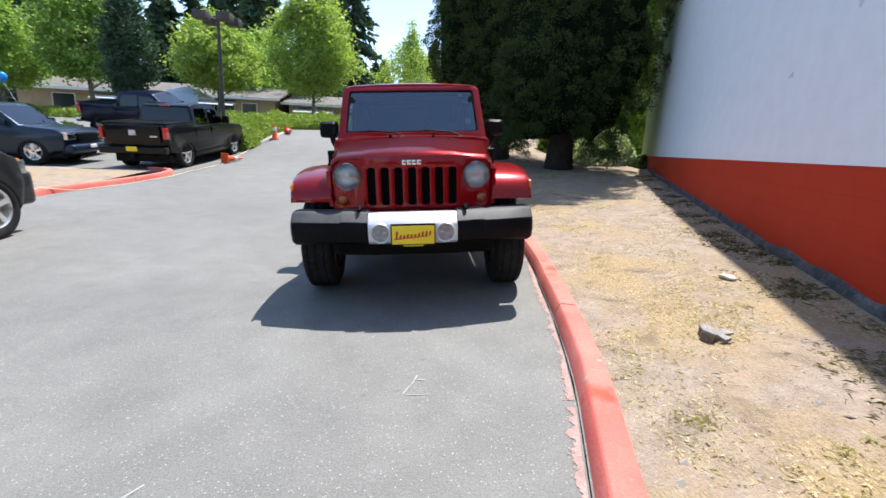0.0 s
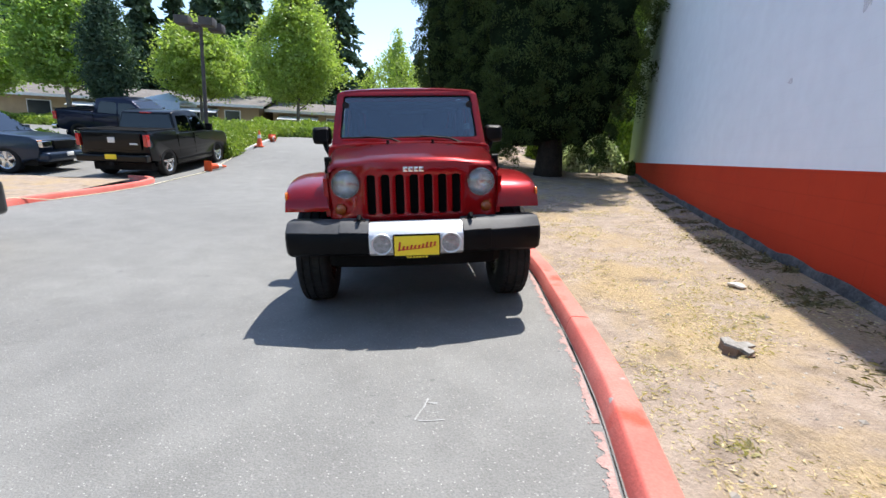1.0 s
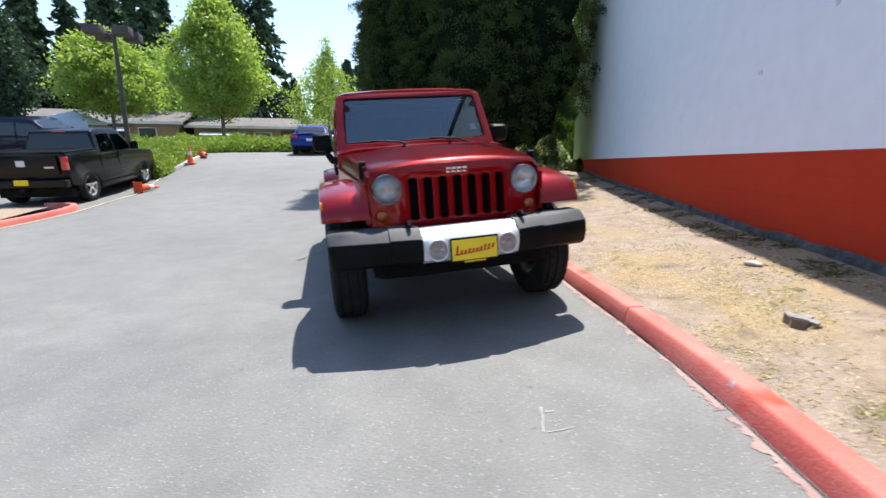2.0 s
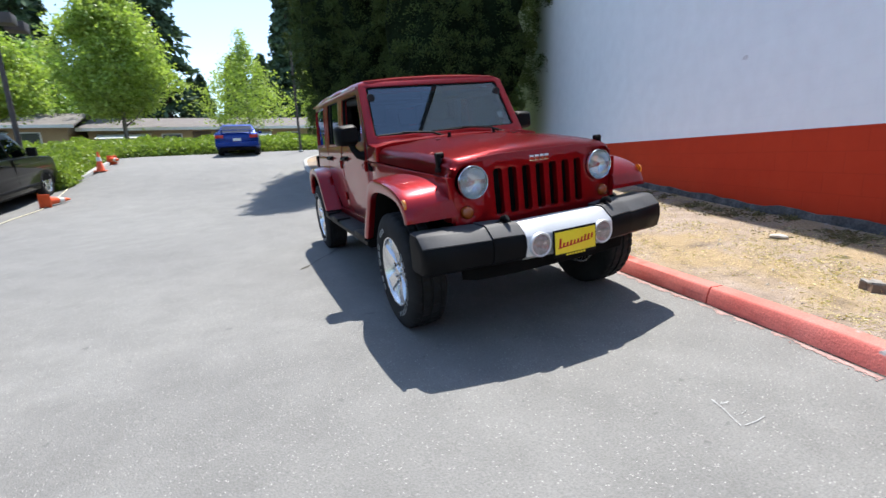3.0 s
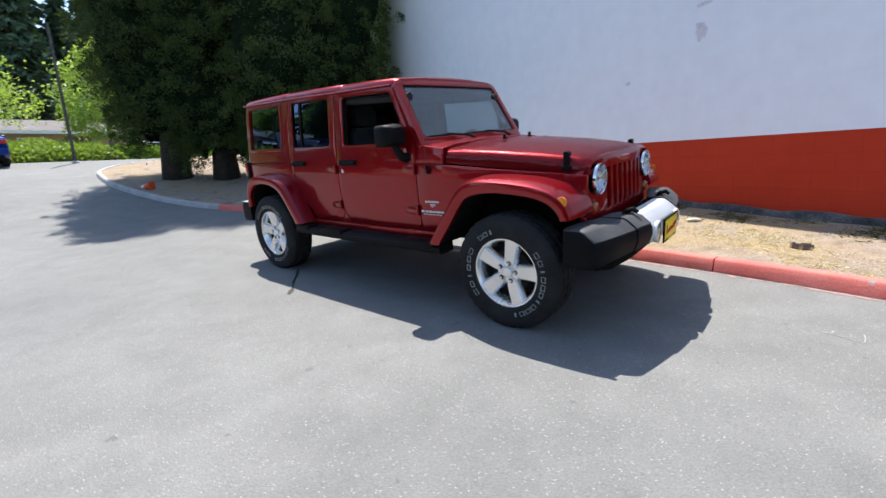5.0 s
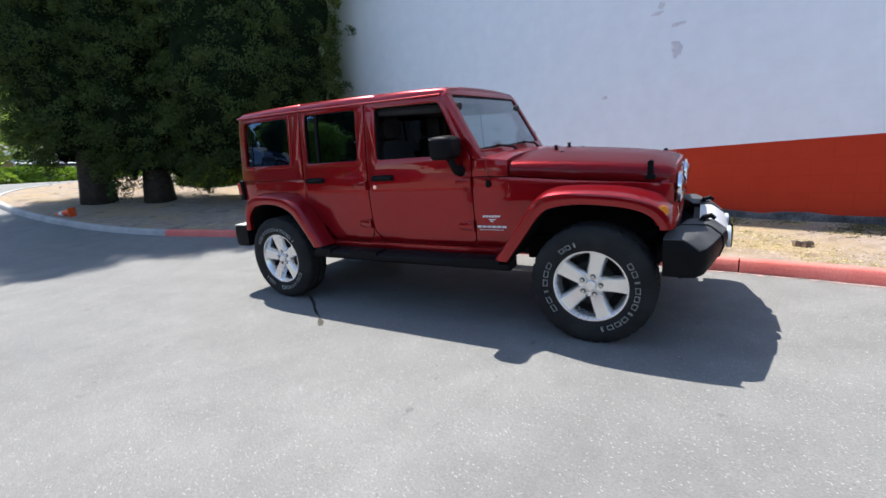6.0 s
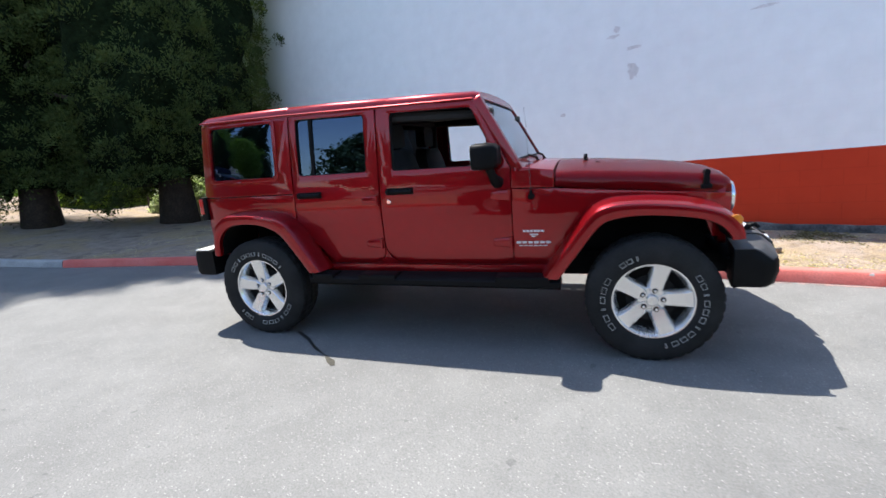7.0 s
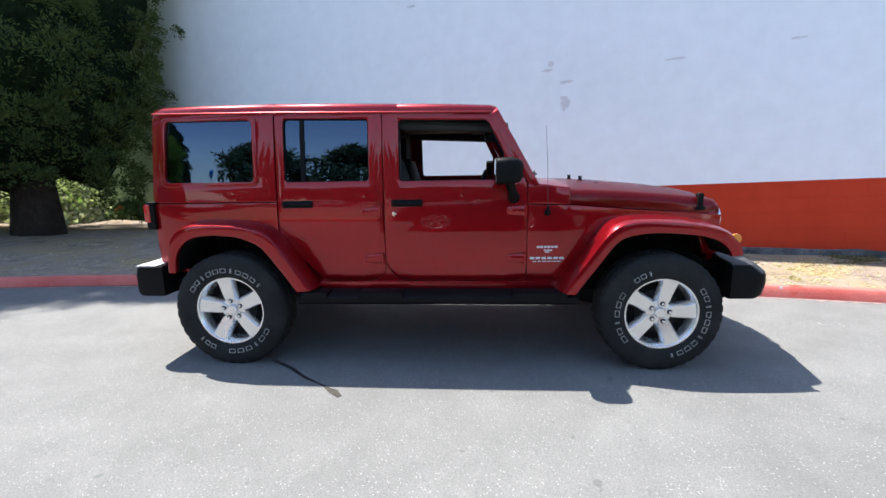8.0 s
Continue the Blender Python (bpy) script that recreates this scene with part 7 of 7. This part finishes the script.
ribbon("chalk_mark", [(-0.075, -1.860), (-0.045, -1.800), (-0.025, -1.760), (0.000, -1.680)], 0.007, CHALK, "worn pale paint stroke on the asphalt", "road mark", jag=0.003)
ribbon("chalk_mark", [(-0.055, -1.865), (0.005, -1.875), (0.065, -1.870)], 0.006, CHALK, "worn pale paint stroke on the asphalt", "road mark", jag=0.003)
ribbon("chalk_mark", [(-0.025, -1.805), (0.010, -1.815), (0.050, -1.805)], 0.005, CHALK, "worn pale paint stroke on the asphalt", "road mark", jag=0.003, seed=4)
ribbon("chalk_mark", [(0.000, -1.720), (0.025, -1.730), (0.045, -1.728)], 0.006, CHALK, "worn pale paint stroke on the asphalt", "road mark", jag=0.003, seed=5)
ribbon("chalk_mark", [(-1.12, -2.62), (-1.07, -2.5), (-1.02, -2.42)], 0.012, CHALK, "worn pale paint stroke on the asphalt", "road mark", jag=0.006)
ribbon("crack_seal", [(-0.85, 2.7), (-0.98, 2.52), (-1.07, 2.42), (-1.12, 2.36), (-1.2, 2.24), (-1.25, 2.17)], [0.03, 0.03, 0.024, 0.022, 0.02, 0.02], TAR, "thin dark wet streak on the asphalt", "road mark", jag=0.006)
ribbon("crack_seal", [(-1.24, 2.18), (-1.3, 2.12), (-1.36, 2.06)], [0.02, 0.055, 0.03], surface("dried_spill", (0.03, 0.028, 0.022), (0.07, 0.062, 0.045), 30, 0.9), "dried brown spill at the end of the streak", "road mark", jag=0.01)
# paint spilled from the kerb onto the road: a ragged band with flecks, and the dark gap along the kerb's foot
edge = [p for p in offset_line(line_right, -0.003) if -6.5 < p.y < 8.0]
fine_edge = []
for a, b in zip(edge, edge[1:]):
    k = max(1, int((b - a).length / 0.012))
    fine_edge += [a.lerp(b, q / k) for q in range(k)]
rn = random.Random(12)
bm = bmesh.new()
prev = None
for i, p in enumerate(fine_edge[:-1]):
    t = (fine_edge[i + 1] - p).normalized()
    n = Vector((-t.y, t.x))
    s = i * 0.012
    w = 0.042 + 0.03 * noise.noise(Vector((s * 2.1, 3, 0))) + 0.035 * noise.noise(Vector((s * 14, 5, 0))) + 0.012 * rn.uniform(-1, 1)
    inner_w = 0.012 + 0.008 * max(0, noise.noise(Vector((s * 9, 1, 0))))
    if w < inner_w + 0.004 or noise.noise(Vector((s * 6, 9, 0))) < -0.38:
        prev = None
        continue
    cur = [bm.verts.new((q.x, q.y, road_z(q.x, q.y) + 0.003)) for q in (p + n * inner_w, p + n * w)]
    if prev:
        bm.faces.new((prev[0], cur[0], cur[1], prev[1]))
    prev = cur
    if rn.random() < 0.35:
        c = p + n * (w + abs(rn.gauss(0, 0.014)))
        ring = []
        for q in range(6):
            an = 2 * math.pi * q / 6
            v = c + t * (rn.uniform(0.003, 0.01) * math.cos(an)) + n * (rn.uniform(0.002, 0.006) * math.sin(an))
            ring.append(bm.verts.new((v.x, v.y, road_z(v.x, v.y) + 0.0035)))
        bm.faces.new(ring)
structure("paint_spill", bm, SPILL, "pinkish paint spilled in a ragged band beside the red kerb", "road mark", kind="stuff")
ribbon("kerb_gap", [p - Vector((0, 0)) for p in offset_line(line_right, -0.004) if -6.5 < p.y < 12], 0.007, GAP, "dark gap between kerb and asphalt", "road mark", lift=0.0045, jag=0.003)

# ---- scuffs on the store wall ----
SCUFF = surface("wall_scuff", (0.64, 0.62, 0.64), (0.76, 0.75, 0.77), 14, 0.9, bump=0.2, spread=0.2)
for k, (u, z, w, h) in enumerate(((-0.07, 2.562, 0.075, 0.12), (-0.03, 2.637, 0.045, 0.05), (0.2, 3.09, 0.09, 0.03), (-0.08, 2.88, 0.12, 0.03), (0.15, 3.18, 0.05, 0.06), (2.55, 4.5, 0.1, 0.03), (-1.6, 3.0, 0.14, 0.02), (-3.0, 3.05, 0.1, 0.02), (1.0, 2.1, 0.06, 0.03))):
    rn = random.Random(k)
    loop = [(u + w * rn.uniform(0.55, 1.15) * math.cos(a), z + h * rn.uniform(0.55, 1.15) * math.sin(a)) for a in (2 * math.pi * j / 17 for j in range(17))]
    ob = tagged(mesh_object("wall_scuff", prism(loop, 1, 0.0, 0.003), SCUFF), "grey scuff on the white wall paint", "wall mark", kind="structure")
    ob.matrix_basis = WALL

# ---- litter on the strip ----
STONE = surface("pale_stone", (0.48, 0.44, 0.38), (0.64, 0.6, 0.54), 12, 0.9, bump=0.5, spread=0.2)
WOOD = surface("weathered_wood", (0.16, 0.15, 0.135), (0.3, 0.285, 0.265), 14, 0.9, bump=0.6, fine=50, spread=0.25)
BROWN = surface("dark_soil_wood", (0.14, 0.09, 0.065), (0.26, 0.18, 0.13), 10, 0.95, bump=0.6)


def rock(name, x, y, s, flat, seed, material, label, category="stone", z=None):
    bm = bmesh.new()
    bmesh.ops.create_icosphere(bm, subdivisions=3, radius=1)
    for v in bm.verts:
        q = v.co.copy()
        v.co *= 1 + 0.22 * noise.noise(q * 1.3 + Vector((seed, 0, 0))) + 0.08 * noise.noise(q * 4 + Vector((0, seed, 0)))
        v.co.x *= s
        v.co.y *= s * 0.8
        v.co.z *= s * flat
    ob = tagged(mesh_object(name, bm, material, True), label, category)
    ob.matrix_basis = pose(x, y, (dirt_z(x, y) if z is None else z) + s * flat * 0.55, 4, 6, seed * 40)
    return ob


rock("flat_stone", 2.59, -0.46, 0.08, 0.32, 2, STONE, "pale flat round stone on the dry dirt")
stump = thing("tree_stump", pose(1.77, -1.5, dirt_z(1.77, -1.5), 3, 5, 10), "weathered grey stump with broken brown root ends in dry grass", "stump")
rn = random.Random(3)
for pname, arms, z0, z1, material, lab in (("root_core", ((205, 0.085, 0.045), (285, 0.1, 0.04), (10, 0.13, 0.028), (90, 0.07, 0.05)), -0.03, 0.032, BROWN, "brown rotted wood"),
                                           ("root_top", ((205, 0.08, 0.05), (285, 0.088, 0.046), (10, 0.15, 0.03), (95, 0.075, 0.055)), 0.032, 0.047, WOOD, "grey weathered wood")):
    loop = []
    for ang, length, half in arms:
        a = radians(ang)
        d, n = Vector((math.cos(a), math.sin(a))), Vector((-math.sin(a), math.cos(a)))
        for f, w in ((0.45, -1.0), (1.0, -0.75), (1.06, 0.1), (0.96, 0.8), (0.45, 1.0)):
            p = d * length * f * rn.uniform(0.92, 1.08) + n * half * w
            loop.append((p.x, p.y))
    loop.sort(key=lambda p: math.atan2(p[1], p[0]))
    bm = prism(loop, 2, z0, z1)
    for v in bm.verts:
        if v.co.z > 0:
            v.co.z += 0.018 * noise.noise(v.co * 16) - 0.12 * max(0, v.co.xy.length - 0.08)
    part(pname, bm, material, stump, lab, smooth=30)


def scatter(n, seed, keep=None):
    """Points on the strip between kerb and wall."""
    r = np.random.default_rng(seed)
    pts = []
    while len(pts) < n:
        y = r.uniform(-6.5, 8.5)
        kx = float(np.interp(y, [p.y for p in inner[:first_none]], [p.x for p in inner[:first_none]]))
        x = r.uniform(kx + 0.12, wall_x(y) - 0.05)
        if keep is None or keep(x, y, r):
            pts.append((x, y, dirt_z(x, y)))
    return np.array(pts)


def blades(pts, per, height, width, seed, spread, lie=0.5):
    r = np.random.default_rng(seed)
    c = np.repeat(pts, per, 0)
    n = len(c)
    c = c + np.stack([r.normal(size=n) * spread, r.normal(size=n) * spread, np.zeros(n)], 1)
    c[:, 2] -= 0.004
    d = np.stack([r.normal(size=n) * lie, r.normal(size=n) * lie, np.abs(r.normal(size=n)) * (1 - lie) + 0.12], 1)
    d /= np.linalg.norm(d, axis=1, keepdims=True)
    s = np.stack([-d[:, 1], d[:, 0], np.zeros(n)], 1)
    s /= np.linalg.norm(s, axis=1, keepdims=True) + 1e-6
    h = height * r.uniform(0.5, 1.3, (n, 1))
    w = width * r.uniform(0.7, 1.2, (n, 1))
    mid = c + d * h * 0.6
    tip = c + d * h + np.stack([r.normal(size=n) * 0.01, r.normal(size=n) * 0.01, -0.25 * h[:, 0]], 1)
    return np.stack([c - s * w, c + s * w, mid + s * w * 0.7, tip], 1)


patchy = lambda sc, off, lo: (lambda x, y, r: noise.noise(Vector((x * sc, y * sc, off))) > lo)
dry = np.concatenate([blades(scatter(9000, 1, patchy(1.4, 0, -0.05)), 5, 0.03, 0.0006, 2, 0.05, 0.94), blades(scatter(2200, 3, patchy(1.2, 5, 0.15)), 10, 0.035, 0.0007, 4, 0.04, 0.88)])
tagged(new("dry_grass", quads_mesh("dry_grass", dry, GRASS_DRY)), "sparse trampled straw-yellow grass on the dirt strip", "grass", kind="stuff")
green = np.concatenate([blades(scatter(20, 7, patchy(1.6, 12, 0.3)), 30, 0.035, 0.0008, 8, 0.03, 0.7),
                        blades(np.array([(1.15, -2.3, dirt_z(1.15, -2.3)), (1.22, -2.33, dirt_z(1.22, -2.33)), (1.6, -2.55, dirt_z(1.6, -2.55)), (1.75, -2.5, dirt_z(1.75, -2.5))]), 40, 0.042, 0.0008, 9, 0.025, 0.5)])
tagged(new("green_grass", quads_mesh("green_grass", green, GRASS_GREEN)), "tufts of green weeds by the wall and in the dirt", "grass", kind="stuff")

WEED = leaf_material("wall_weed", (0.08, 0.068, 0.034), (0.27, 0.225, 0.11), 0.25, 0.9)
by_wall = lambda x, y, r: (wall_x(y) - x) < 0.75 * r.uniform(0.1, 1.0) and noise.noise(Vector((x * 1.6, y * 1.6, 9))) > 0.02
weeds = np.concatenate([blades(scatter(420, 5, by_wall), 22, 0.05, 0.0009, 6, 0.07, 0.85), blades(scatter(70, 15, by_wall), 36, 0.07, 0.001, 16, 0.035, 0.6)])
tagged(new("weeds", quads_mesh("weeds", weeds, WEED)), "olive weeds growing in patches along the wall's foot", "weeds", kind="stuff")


def pebbles(name, pts, size, material, label, seed):
    r = np.random.default_rng(seed)
    base = np.array([(1, 0, 0), (-1, 0, 0), (0, 1, 0), (0, -1, 0), (0, 0, 1), (0, 0, -1)], float)
    tri = [(0, 2, 4), (2, 1, 4), (1, 3, 4), (3, 0, 4), (2, 0, 5), (1, 2, 5), (3, 1, 5), (0, 3, 5)]
    verts, faces = [], []
    for i, p in enumerate(pts):
        s = size * r.uniform(0.4, 1.5)
        a = r.uniform(0, 6.28)
        ca, sa = math.cos(a), math.sin(a)
        b = base * (s, s * r.uniform(0.6, 1), s * 0.55) * r.uniform(0.75, 1.2, (6, 1))
        b = np.stack([b[:, 0] * ca - b[:, 1] * sa, b[:, 0] * sa + b[:, 1] * ca, b[:, 2]], 1) + p
        faces += [tuple(6 * i + j for j in t) for t in tri]
        verts += [tuple(v) for v in b]
    me = bpy.data.meshes.new(name)
    me.from_pydata(verts, [], faces)
    me.materials.append(material)
    return tagged(new(name, me), label, "gravel", kind="stuff")


GRAVEL = leaf_material("mixed_gravel", (0.16, 0.13, 0.1), (0.52, 0.48, 0.42), 0.0, 0.9)
pebbles("gravel", scatter(2600, 11), 0.008, GRAVEL, "small stones scattered over the dirt strip", 12)
pebbles("gravel", scatter(90, 13), 0.02, GRAVEL, "larger stones scattered over the dirt strip", 14)
